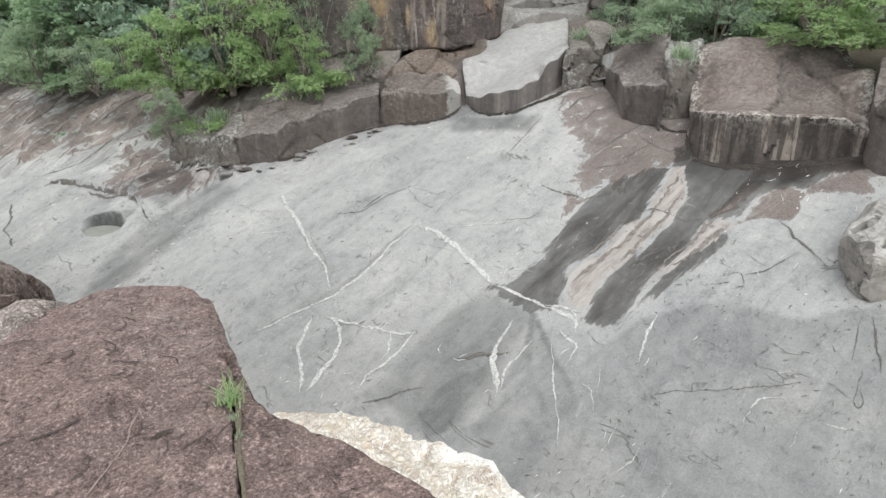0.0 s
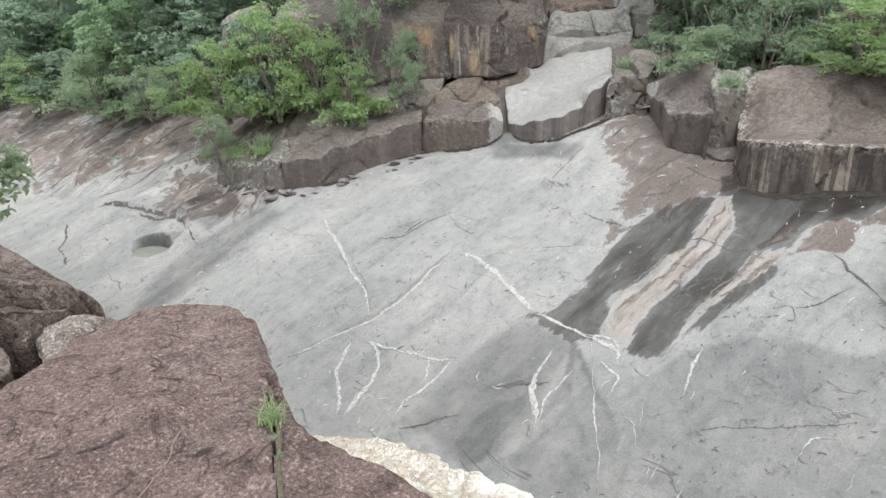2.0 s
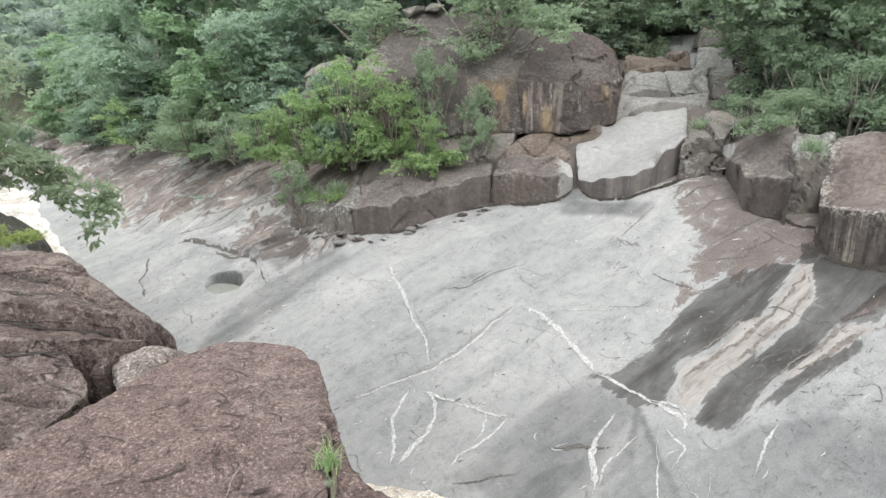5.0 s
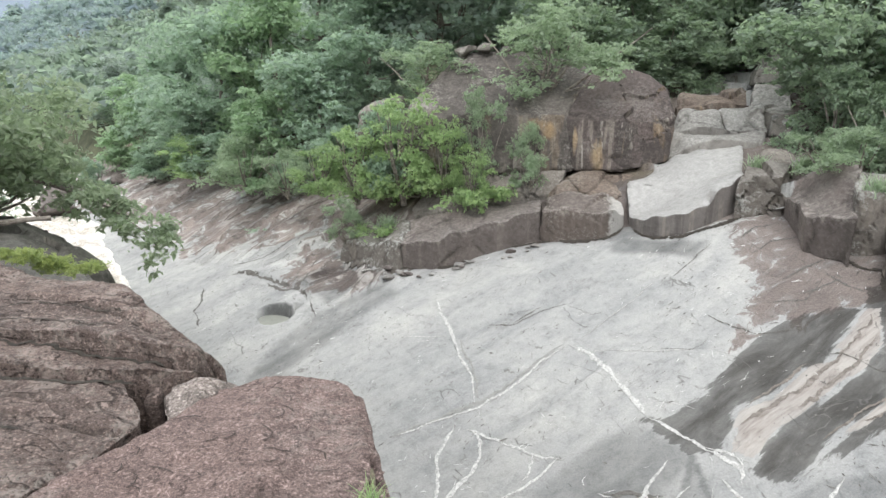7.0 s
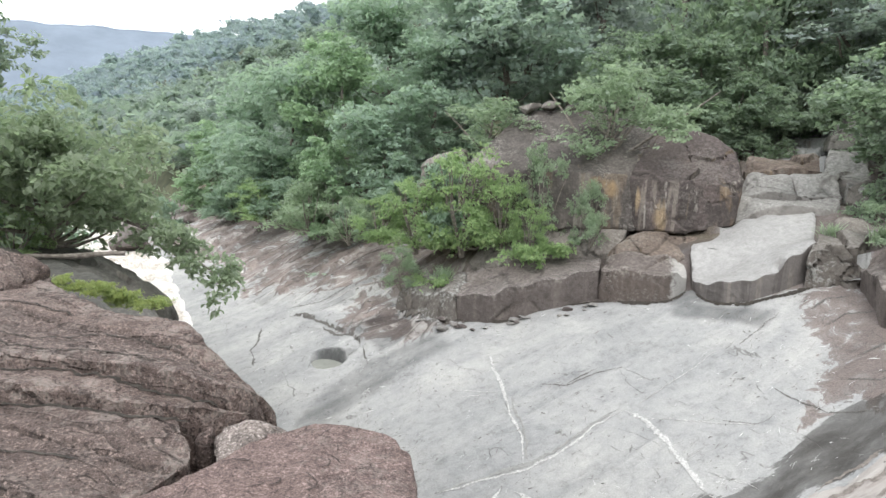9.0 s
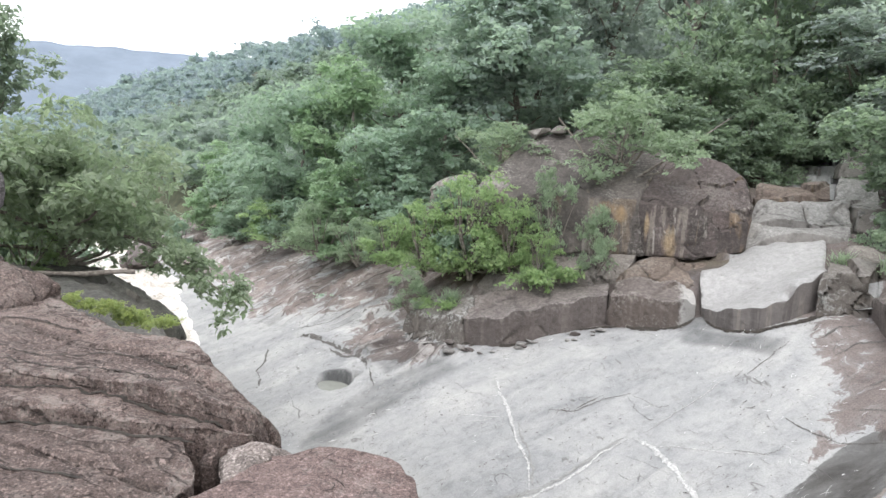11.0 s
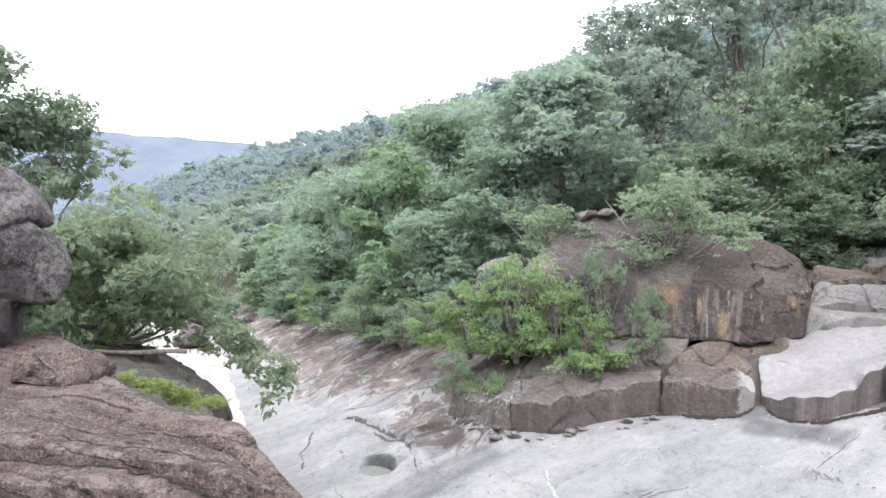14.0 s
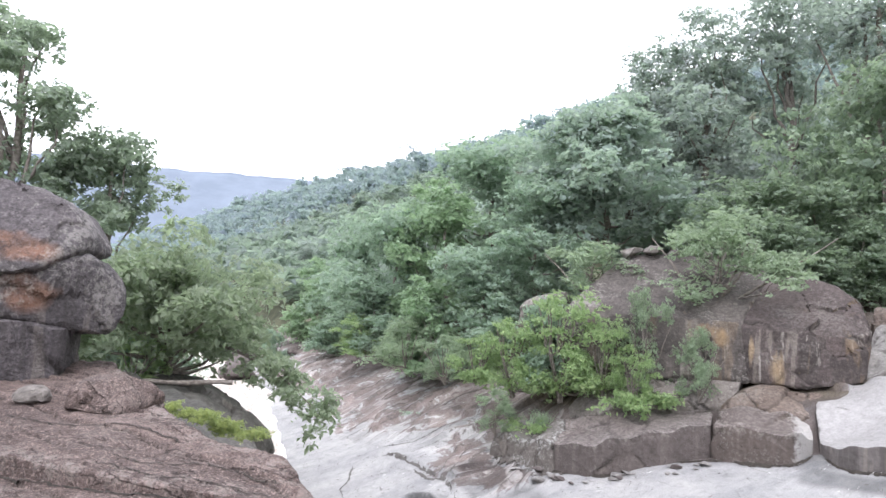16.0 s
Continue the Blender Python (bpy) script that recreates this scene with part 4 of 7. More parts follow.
CRACKS = [
    ([(-0.35, 11.42), (-0.16, 11.23), (-0.18, 11.13), (0.13, 10.85), (0.39, 10.56)], 0.06),
    ([(-0.93, 10.02), (-0.72, 10.17), (-0.63, 9.98), (-0.64, 9.84)], 0.035),
    ([(-1.05, 9.81), (-0.83, 9.91)], 0.025),
    ([(-0.08, 10.63), (-0.34, 10.31), (-0.63, 10.15)], 0.045),
    ([(-4.28, 7.28), (-4.05, 7.41), (-3.93, 7.55), (-3.73, 7.54), (-3.46, 7.66)], 0.12),
    ([(-5.23, 6.19), (-4.87, 6.41), (-4.69, 6.61), (-4.47, 6.74)], 0.07),
    ([(-2.65, 11.18), (-2.43, 11.25), (-2.02, 11.19), (-1.85, 11.12), (-1.55, 11.25)], 0.05),
    ([(-2.9, 10.84), (-2.64, 10.91), (-2.54, 10.8)], 0.05),
    ([(0.9, 8.96), (0.92, 9.34), (0.94, 9.73)], 0.035),
    ([(1.03, 8.81), (0.96, 8.39), (1.02, 8.21), (1.06, 8.38), (1.0, 8.49)], 0.04),
    ([(1.04, 9.77), (1.15, 9.21), (1.23, 8.86)], 0.06),
    ([(-8.4, 9.78), (-7.92, 9.93), (-7.62, 10.54), (-7.28, 10.91)], 0.03),
    ([(-7.92, 9.93), (-7.9, 10.21), (-7.74, 10.62)], 0.05),
    ([(-4.9, 10.35), (-4.39, 10.5), (-4.31, 10.83)], 0.025),
    ([(-1.32, 7.74), (-1.06, 7.87), (-0.39, 8.13), (0.37, 8.45)], 0.012),
    ([(-4.57, 11.45), (-4.04, 11.29), (-3.59, 11.29), (-3.08, 11.68)], 0.04),
    ([(-3.17, 13.01), (-3.25, 12.39), (-3.77, 12.08)], 0.05),
    ([(-17.72, 7.92), (-16.82, 7.34), (-16.73, 7.16), (-15.8, 6.81)], 0.15),
    ([(-5.73, 12.34), (-5.47, 13.55)], 0.025),
    ([(-3.81, 12.81), (-3.58, 13.25), (-3.31, 13.66)], 0.13),
    ([(-4.6, 13.47), (-4.42, 14.01), (-4.01, 14.4)], 0.10),
    ([(-3.18, 13.2), (-2.73, 12.96), (-2.35, 12.88)], 0.10),
    ([(-3.4, 12.54), (-3.07, 12.85), (-2.9, 13.13)], 0.08),
    ([(-5.04, 13.91), (-4.91, 14.43), (-4.56, 14.78)], 0.07),
    # lip above the pothole: crack and the step's shade drawn as dark strips
    ([(-17.41, 8.68), (-16.98, 8.92), (-16.07, 8.95), (-15.34, 8.93), (-14.76, 8.95)], 0.16),
    ([(-15.68, 8.83), (-14.9, 8.79), (-14.29, 8.97), (-13.84, 8.9), (-13.59, 8.72)], 0.20),
    ([(-13.51, 8.71), (-13.24, 8.59), (-12.71, 8.32)], 0.10),
    ([(-14.29, 8.97), (-14.76, 9.58), (-15.29, 10.29)], 0.10),
    ([(-14.69, 9.01), (-15.19, 9.56), (-15.61, 10.08)], 0.08),
    # foot of the long ledge: joint and undercut shade as one dark strip
    ([(-14.11, 10.26), (-13.68, 10.34), (-13.14, 10.21), (-12.42, 10.27), (-12.05, 10.29)], 0.22),
    ([(-17.98, 9.02), (-17.38, 9.47), (-17.12, 10.3), (-17.28, 10.8)], 0.07),
    ([(-19.64, 10.04), (-20.45, 10.71), (-20.46, 11.33), (-19.72, 12.06)], 0.09),
    ([(-16.59, 9.23), (-16.61, 9.84), (-16.7, 10.45)], 0.06),
]
for k, (line, width) in enumerate(CRACKS):
    ribbon("crack", line, width * 0.45, M_CRACK, slab, 40 + k, 0.003, 1.3, True, 0.07)
# dark strips where the ledges rest on the slab: joint soil and painted gap shade
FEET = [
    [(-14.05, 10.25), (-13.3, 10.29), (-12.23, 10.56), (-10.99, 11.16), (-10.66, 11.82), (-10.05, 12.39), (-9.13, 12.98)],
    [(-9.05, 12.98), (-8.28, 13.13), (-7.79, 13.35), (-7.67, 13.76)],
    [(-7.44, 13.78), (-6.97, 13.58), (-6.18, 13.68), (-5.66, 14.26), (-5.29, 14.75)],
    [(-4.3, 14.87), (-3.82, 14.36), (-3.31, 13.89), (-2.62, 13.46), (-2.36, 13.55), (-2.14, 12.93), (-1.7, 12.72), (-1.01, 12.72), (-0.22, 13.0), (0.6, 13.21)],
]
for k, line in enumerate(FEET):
    ribbon("shaded_soil_joint", line, 0.11, M_SHADED_SOIL, slab, 120 + k, 0.012, 0.9, True, 0.04)
THIN = [
    [(-6.2, 9.8), (-5.26, 10.12), (-4.39, 10.49)], [(-4.57, 9.21), (-3.83, 9.35)], [(-9.66, 8.71), (-9.27, 8.98)], [(-10.03, 8.75), (-9.09, 9.13)],
    [(-3.02, 8.15), (-2.57, 7.28), (-2.3, 6.57)],
    [(-2.45, 7.72), (-2.15, 7.55), (-2.01, 7.24)],
    [(-2.18, 7.91), (-2.12, 7.56)],
    [(-1.71, 7.13), (-1.73, 6.74)],
    [(-1.51, 6.43), (-1.33, 6.76), (-1.31, 6.93)],
    [(-0.91, 6.4), (-0.81, 6.64)],
    [(0.21, 8.17), (-0.07, 8.08), (-0.16, 7.81), (-0.17, 7.69)],
    [(0.63, 7.93), (0.93, 7.94), (1.13, 7.97)],
    [(0.37, 7.52), (0.39, 7.75)],
]
for k, line in enumerate(THIN):
    ribbon("quartz_vein", line, 0.016, M_VEIN, slab, 60 + k, 0.003, 1.2)


def build_water():
    s1 = np.concatenate([np.arange(-44, -10, 0.15), np.arange(-10, 2, 0.06), np.arange(2, 14, 0.3)])
    q1 = np.concatenate([np.arange(-2.0, 4.0, 0.2), np.arange(4.0, 7.0, 0.06), np.arange(7.0, 10.6, 0.09)])
    S, Q = np.meshgrid(s1, q1)
    s, q = S.ravel(), Q.ravel()
    x, y = xy(s, q)
    P = np.stack([x, y, 0 * x], 1)
    level = np.interp(s, [-44, -31, -28, -25, -21.5, -18, -12, -8, -6.4, -5.4, -3, -2.6, 0, 14], [-3.2, -3.45, -3.5, -3.8, -4.12, -4.65, -4.85, -4.76, -4.62, -4.5, -4.5, -4.6, -4.95, -5.2])
    depth = level - slab_z(s, q)
    chop = (fbm(P, 1.6, 4, 21) * 0.16 + np.abs(fbm(P, 3.2, 5, 23, 0.6)) * 0.26) * step(-0.12, 0.25, depth) + fbm(P, 0.8, 2, 22) * 0.04
    z = level + chop
    foam = 0.02 + 0.45 * np.clip(fbm(P, 1.1, 3, 25), 0, 1) + 0.6 * step(-16, -22, s) * (0.6 + 0.8 * fbm(P, 2.2, 4, 27)) + 0.3 * step(0.12, 0.0, depth) * step(-5.0, -3.2, s) + 0.15 * step(0.10, 0.0, depth)
    ob = mesh_object("river_water", np.stack([x, y, z], 1), grid_faces(len(s1), len(q1)), M_WATER, attrs={"foam": foam})
    return tagged(ob, "fast brown river with cream-white foam along the slab", "water", kind="structure")


build_water()


def ground_z(x, y):
    """Height of the wider valley: the wooded hillside over the far bank, the gorge, and the near bank."""
    q, s = 0.517 * x + 0.856 * y, 0.856 * x - 0.517 * y
    P = np.stack([x, y, 0 * x], 1)
    lift = 0.27 * (q - 16) + 0.18 * np.clip(q - 45, 0, None)
    crest = 50 + 22 * step(-190, -520, s) + 4 * fbm(P, 0.004, 2, 31) + 40 * step(-120, 40, s)
    hill = np.where(lift < crest, lift, crest + (lift - crest) * 0.02)
    hill = hill + fbm(P, 0.03, 3, 33) * np.clip((q - 18) * 0.08, 0, 4)
    far = np.where(q > 16, plane(16.0) + 0.05 + hill, plane(q) - 1.0)
    near = -0.9 + fbm(P, 0.2, 3, 35) * 0.25 + 0.06 * np.clip(-q - 6, 0, 400)
    near = near - 5.0 * step(0.3, 2.6, q)
    return np.where(q > 4.0, np.maximum(far, -5.6), near)


def build_ground():
    r = np.concatenate([np.linspace(0.3, 40, 90), np.geomspace(41, 3500, 80)])
    a = np.linspace(0, 2 * np.pi, 241)[:-1]
    A, Rr = np.meshgrid(a, r)
    x, y = (Rr * np.sin(A)).ravel(), (Rr * np.cos(A)).ravel()
    z = ground_z(x, y)
    ob = mesh_object("ground", np.stack([x, y, z], 1), grid_faces(len(a), len(r), True)[:, ::-1], M_GROUND)
    return tagged(ob, "wooded valley ground with leaf litter and soil", "ground", kind="structure")


build_ground()


# ---------------------------------------------------------------- rocks
def vertex_normals(V, F):
    n = np.zeros_like(V)
    tri = np.cross(V[F[:, 1]] - V[F[:, 0]], V[F[:, 2]] - V[F[:, 0]])
    for k in range(3):
        np.add.at(n, F[:, k], tri)
    return n / (np.linalg.norm(n, axis=1)[:, None] + 1e-12)


def weather(V, F, rough, fine, seed, size, flakes=0.0, chips=None, sheets=None):
    """Uneven faces: broad swells, knocks, grain, flaked-off sheets, and chips: blocky breaks with joints between them,
    given as (cell, depth, joint, stretch), the stretch along and across the bedding and upward. Returns places, joint and tone."""
    N = vertex_normals(V, F)
    W = V + seed * 3.3
    d = fbm(W, 0.7 / max(size, 0.5) ** 0.5, 3, seed) * rough * 1.6 + fbm(W, 2.6, 4, seed + 3) * rough * 0.7 + fbm(W, 13.0, 3, seed + 5) * fine
    joint, tone = np.zeros(len(V)), np.zeros(len(V))
    if flakes:
        h = fbm(W, 1.3, 5, seed + 11) * 5
        d = d + flakes * (np.floor(h) + step(0.86, 1.0, h - np.floor(h)))
    if chips:
        cell, deep, cut, (sa, sb, sc) = chips
        warp = np.stack([fbm(W, 1.2, 3, seed + 30 + k) for k in range(3)], 1) * cell * 0.35
        U = np.stack([V[:, 0] * 0.77 + V[:, 1] * 0.64, V[:, 0] * -0.64 + V[:, 1] * 0.77, V[:, 2]], 1)
        U = (U + warp) / (np.array([sa, sb, sc]) * cell)
        rs = np.random.RandomState(seed + 200)
        lo, hi = U[V[:, 2] > -3.5].min(0) - 0.5, U.max(0) + 0.5
        n = int(np.clip(np.prod(hi - lo), 12, 260))
        C = lo + rs.rand(n, 3) * (hi - lo)
        off, grad, shade = rs.rand(n) - 0.5, rs.normal(size=(n, 3)) * 0.6, rs.rand(n)
        first, second, who = np.full(len(V), 1e9), np.full(len(V), 1e9), np.zeros(len(V), int)
        for k in range(n):
            e = ((U - C[k]) ** 2).sum(1)
            nearer = e < first
            second = np.where(nearer, first, np.minimum(second, e))
            who = np.where(nearer, k, who)
            first = np.where(nearer, e, first)
        gap = np.sqrt(second) - np.sqrt(first)
        d = d + deep * (off[who] + np.clip((grad[who] * (U - C[who])).sum(1), -0.7, 0.7))
        joint = 1 - step(0.0, 0.055, gap)
        joint = joint * step(-0.25, 0.15, fbm(W, 0.9, 3, seed + 40) + 0.1)
        d = d - cut * joint
        tone = shade[who]
        if not cut:
            joint = joint * 0
    if sheets:
        pitch, high, cut = sheets
        v = 0.10 * V[:, 0] + 0.99 * V[:, 1] + 0.35 * V[:, 2] + fbm(V * np.array([0.5, 1.0, 1.0]), 1.1, 5, seed + 50) * 0.22
        rs = np.random.RandomState(seed + 300)
        edges = v.min() - 0.1 + np.cumsum(pitch * (0.35 + 1.3 * rs.rand(int(np.ptp(v) / pitch * 1.6) + 4)))
        level, shade = (rs.rand(len(edges) + 1) - 0.5) * 2, rs.rand(len(edges) + 1)
        k = np.searchsorted(edges, v)
        lo, hi = edges[np.clip(k - 1, 0, len(edges) - 1)], edges[np.clip(k, 0, len(edges) - 1)]
        f = np.clip((v - lo) / np.maximum(hi - lo, 1e-3), 0, 1)
        live = step(-0.35, 0.05, fbm(V * np.array([0.5, 1.0, 1.0]), 0.9, 3, seed + 51))
        d = d + high * (level[k] * 0.6 + (0.5 - f)) * (0.3 + 0.7 * live)
        joint = np.maximum(joint, live * (1 - step(0.006, 0.030, np.minimum(abs(v - lo), abs(hi - v)))))
        d = d - cut * joint
        tone = shade[k]
    return V + N * d[:, None], joint, tone


def poly_rock(name, outline, z0, material, label, category="rock", edge=0.06, rough=0.04, size=0.06, seed=0, lean=0.0, flakes=0.0, fine=0.012, group="", crown=0.0, parent=None, wobble=0.03, chips=None, sheets=None):
    """A block with the plan outline (x, y, top) given corner by corner, faces that go down to z0, and a worn edge."""
    o = np.array(outline, float)
    if np.sum(o[:, 0] * np.roll(o[:, 1], -1) - np.roll(o[:, 0], -1) * o[:, 1]) < 0:
        o = o[::-1]
    loop = []
    for k in range(len(o)):
        a, b = o[k], o[(k + 1) % len(o)]
        n = max(1, int(np.hypot(*(b - a)[:2]) / size))
        loop += [a + (b - a) * j / n for j in range(n)]
    loop = np.array(loop)
    nb = len(loop)
    for _ in range(2):
        loop[:, :2] = (np.roll(loop[:, :2], 1, 0) + 2 * loop[:, :2] + np.roll(loop[:, :2], -1, 0)) / 4
    t = np.roll(loop[:, :2], -1, 0) - np.roll(loop[:, :2], 1, 0)
    t /= np.linalg.norm(t, axis=1)[:, None] + 1e-9
    out = np.stack([t[:, 1], -t[:, 0]], 1)
    w = np.column_stack([loop[:, :2], np.zeros(nb)]) + seed
    loop[:, :2] += out * (fbm(w, 2.0, 4, seed + 20) * wobble)[:, None]
    # places on the top
    lo, hi = loop[:, :2].min(0), loop[:, :2].max(0)
    gx, gy = np.meshgrid(np.arange(lo[0], hi[0], size), np.arange(lo[1], hi[1], size))
    rs = np.random.RandomState(seed + 100)
    pts = np.stack([gx.ravel(), gy.ravel()], 1) + rs.rand(gx.size, 2) * size * 0.5
    near = np.full(len(pts), 1e9)
    inside = np.zeros(len(pts), bool)
    for k in range(nb):
        a, b = loop[k, :2], loop[(k + 1) % nb, :2]
        cond = (a[1] > pts[:, 1]) != (b[1] > pts[:, 1])
        with np.errstate(divide="ignore", invalid="ignore"):
            cross = (b[0] - a[0]) * (pts[:, 1] - a[1]) / (b[1] - a[1]) + a[0]
        inside ^= cond & (pts[:, 0] < cross)
        e = b - a
        u = np.clip(((pts - a) @ e) / (e @ e + 1e-12), 0, 1)
        near = np.minimum(near, np.hypot(*(pts - a - u[:, None] * e).T))
    keep = inside & (near > 0.45 * size)
    pts = pts[keep]
    two = [Vector(p) for p in np.concatenate([loop[:, :2], pts])]
    res = delaunay_2d_cdt(two, [(k, (k + 1) % nb) for k in range(nb)], [], 1, 1e-5)
    P2 = np.array([tuple(v) for v in res[0]])
    tri = np.array([f for f in res[2] if len(f) == 3])
    # which of the results are the rim
    rim = np.zeros(nb, int)
    for k, orig in enumerate(res[3]):
        for i in orig:
            if i < nb:
                rim[i] = k
    dist = np.full(len(P2), 1e9)
    for k in range(nb):
        a, b = loop[k, :2], loop[(k + 1) % nb, :2]
        e = b - a
        u = np.clip(((P2 - a) @ e) / (e @ e + 1e-12), 0, 1)
        dist = np.minimum(dist, np.hypot(*(P2 - a - u[:, None] * e).T))
    # top height from the corners, nearer ones counting more
    dd = ((P2[:, None, :] - o[None, :, :2]) ** 2).sum(-1) + 0.02
    ww = 1 / dd ** 1.5
    zt = (ww * o[None, :, 2]).sum(1) / ww.sum(1)
    k = np.clip(1 - dist / edge, 0, 1)
    zt = zt + crown * step(0, 0.6, dist) - edge * (1 - np.sqrt(np.clip(1 - k * k, 0, 1)))
    V = [np.column_stack([P2, zt])]
    F = [tri]
    base = len(P2)
    prev = rim
    ztop = zt[rim]
    depth = ztop.mean() - z0
    steps = list(np.arange(size, min(depth, 1.6), size * 1.2)) + ([depth] if depth <= 1.6 else [1.9, 2.6, depth])
    for dz in steps:
        f = dz / depth
        ring = np.column_stack([loop[:, :2] + out * lean * f, ztop - (ztop - z0) * f])
        idx = base + np.arange(nb)
        V.append(ring)
        nxt = np.roll(idx, -1)
        pn = np.roll(prev, -1)
        F.append(np.stack([prev, idx, nxt], 1))
        F.append(np.stack([prev, nxt, pn], 1))
        prev = idx
        base += nb
    rim_mask = np.concatenate([step(0.32, 0.03, dist)] + [np.full(nb, max(0.0, 0.8 - dz * 4)) for dz in steps])
    V, F = np.concatenate(V), np.concatenate(F)
    V, joint, tone = weather(V, F, rough, fine, seed, np.ptp(o[:, :2], axis=0).max(), flakes, chips, sheets)
    ob = mesh_object(name, V, F, material, parent, attrs={"joint": joint, "tone": tone, "rim": rim_mask}, crease=42)
    if parent:
        ob.matrix_parent_inverse = parent.matrix_basis.inverted()
    if parent is None:
        tagged(ob, label, category, group)
    return ob


def hull_rock(name, corners, material, label="", category="rock", bevel=0.15, rough=0.05, size=0.1, seed=0, fine=0.012, group="", parent=None, round_=1, chips=None, stains=()):
    """A boulder: the hull of its corners, edges rounded off, faces broken up and weathered."""
    bm = bmesh.new()
    for p in corners:
        bm.verts.new(p)
    bmesh.ops.convex_hull(bm, input=bm.verts[:])
    loose = [v for v in bm.verts if not v.link_faces]
    bmesh.ops.delete(bm, geom=loose, context="VERTS")
    bmesh.ops.bevel(bm, geom=bm.edges[:], offset=bevel, segments=2, profile=0.6, affect="EDGES", clamp_overlap=True)
    bmesh.ops.triangulate(bm, faces=bm.faces[:])
    for _ in range(8):
        long_edges = [e for e in bm.edges if e.calc_length() > size * 1.6]
        if not long_edges or len(bm.faces) > 60000:
            break
        bmesh.ops.subdivide_edges(bm, edges=long_edges, cuts=1)
        bmesh.ops.triangulate(bm, faces=[f for f in bm.faces if len(f.verts) > 3])
    for _ in range(round_):
        bmesh.ops.smooth_vert(bm, verts=bm.verts[:], factor=0.5, use_axis_x=True, use_axis_y=True, use_axis_z=True)
    bmesh.ops.recalc_face_normals(bm, faces=bm.faces[:])
    bm.verts.index_update()
    V = np.array([tuple(v.co) for v in bm.verts])
    F = np.array([[v.index for v in f.verts] for f in bm.faces])
    bm.free()
    V, joint, tone = weather(V, F, rough, fine, seed, np.ptp(V, axis=0).max(), 0.0, chips)
    stain = np.zeros(len(V))
    for x, y, z, wide, tall in stains:
        e = np.sqrt(((V[:, 0] - x) ** 2 + (V[:, 1] - y) ** 2) / wide ** 2 + (V[:, 2] - z) ** 2 / tall ** 2)
        stain = np.maximum(stain, np.clip(1.1 - e, 0, 0.7))
    ob = mesh_object(name, V, F, material, parent, attrs={"joint": joint, "tone": tone, "stain": stain}, crease=42)
    if parent:
        ob.matrix_parent_inverse = parent.matrix_basis.inverted()
    if parent is None:
        tagged(ob, label, category, group)
    return ob


# near bank: the flat boulder that the viewer stands on, and the layered outcrop beside it
def anchor(name, x, y, z, label, category):
    root = new(name)
    root.empty_display_size = 0.2
    root.matrix_basis = pose(x, y, z)
    return tagged(root, label, category)


flat = poly_rock("near_boulder", [(-2.13, 2.98, 0.0), (-2.01, 3.06, 0.0), (-1.95, 3.21, -0.01), (-1.76, 3.28, -0.01), (-1.48, 3.25, -0.01), (-1.37, 3.20, -0.01), (-1.31, 3.11, -0.02), (-1.20, 2.92, -0.03), (-1.09, 2.70, -0.03), (-0.965, 2.44, -0.03), (-0.945, 2.36, 0.0), (-0.835, 2.12, 0.0), (-0.755, 1.85, 0.0), (-0.675, 1.63, 0.0), (-0.5, 0.9, 0.0), (-0.4, -1.0, 0.0), (-1.2, -1.6, 0.0), (-2.5, -1.2, 0.0), (-2.5, 0.6, 0.0), (-2.27, 1.92, 0.0), (-2.16, 2.27, 0.0), (-2.10, 2.60, 0.0)], -5.8, M_RED, "big flat-topped red-brown granite boulder above the river", "boulder", edge=0.007, rough=0.010, size=0.024, seed=1, flakes=0.011, fine=0.008, wobble=0.004, lean=0.1, chips=(0.42, 0.012, 0.0, (1.9, 0.7, 1.0)))
poly_rock("near_boulder", [(-0.955, 2.43, -0.03), (-0.88, 2.37, -0.03), (-0.74, 2.20, -0.03), (-0.61, 2.09, -0.03), (-0.41, 1.98, -0.03), (-0.19, 1.81, -0.03), (0.01, 1.63, -0.03), (0.55, 1.1, -0.03), (0.9, 0.2, -0.03), (0.8, -1.2, 0.0), (-0.385, -1.1, 0.0), (-0.525, 0.9, -0.006), (-0.70, 1.63, -0.008), (-0.78, 1.85, -0.008), (-0.86, 2.12, -0.012), (-0.95, 2.36, -0.025)], -5.8, M_RED, "red-brown granite block split off the flat boulder", "boulder", edge=0.007, rough=0.010, size=0.024, seed=2, flakes=0.011, fine=0.008, wobble=0.004, lean=0.1, chips=(0.42, 0.010, 0.0, (1.9, 0.7, 1.0)))
hull_rock("near_boulder", [(-1.36, 3.16, -0.03), (-1.25, 3.10, -0.03), (-1.165, 2.91, -0.03), (-1.11, 2.76, -0.04), (-1.01, 2.58, -0.06), (-0.88, 2.40, -0.09), (-0.80, 2.26, -0.12), (-1.2, 3.05, -0.9), (-0.82, 2.25, -0.9), (-1.5, 3.2, -0.9), (-1.5, 2.4, -0.9), (-1.35, 2.7, -0.08)], M_RED, "dark flank of the split granite block", "boulder", 0.012, 0.012, 0.03, 21)
outcrop = anchor("layered_outcrop", -5.0, 2.5, -5.5, "layered brown granite outcrop with long open joints", "outcrop")
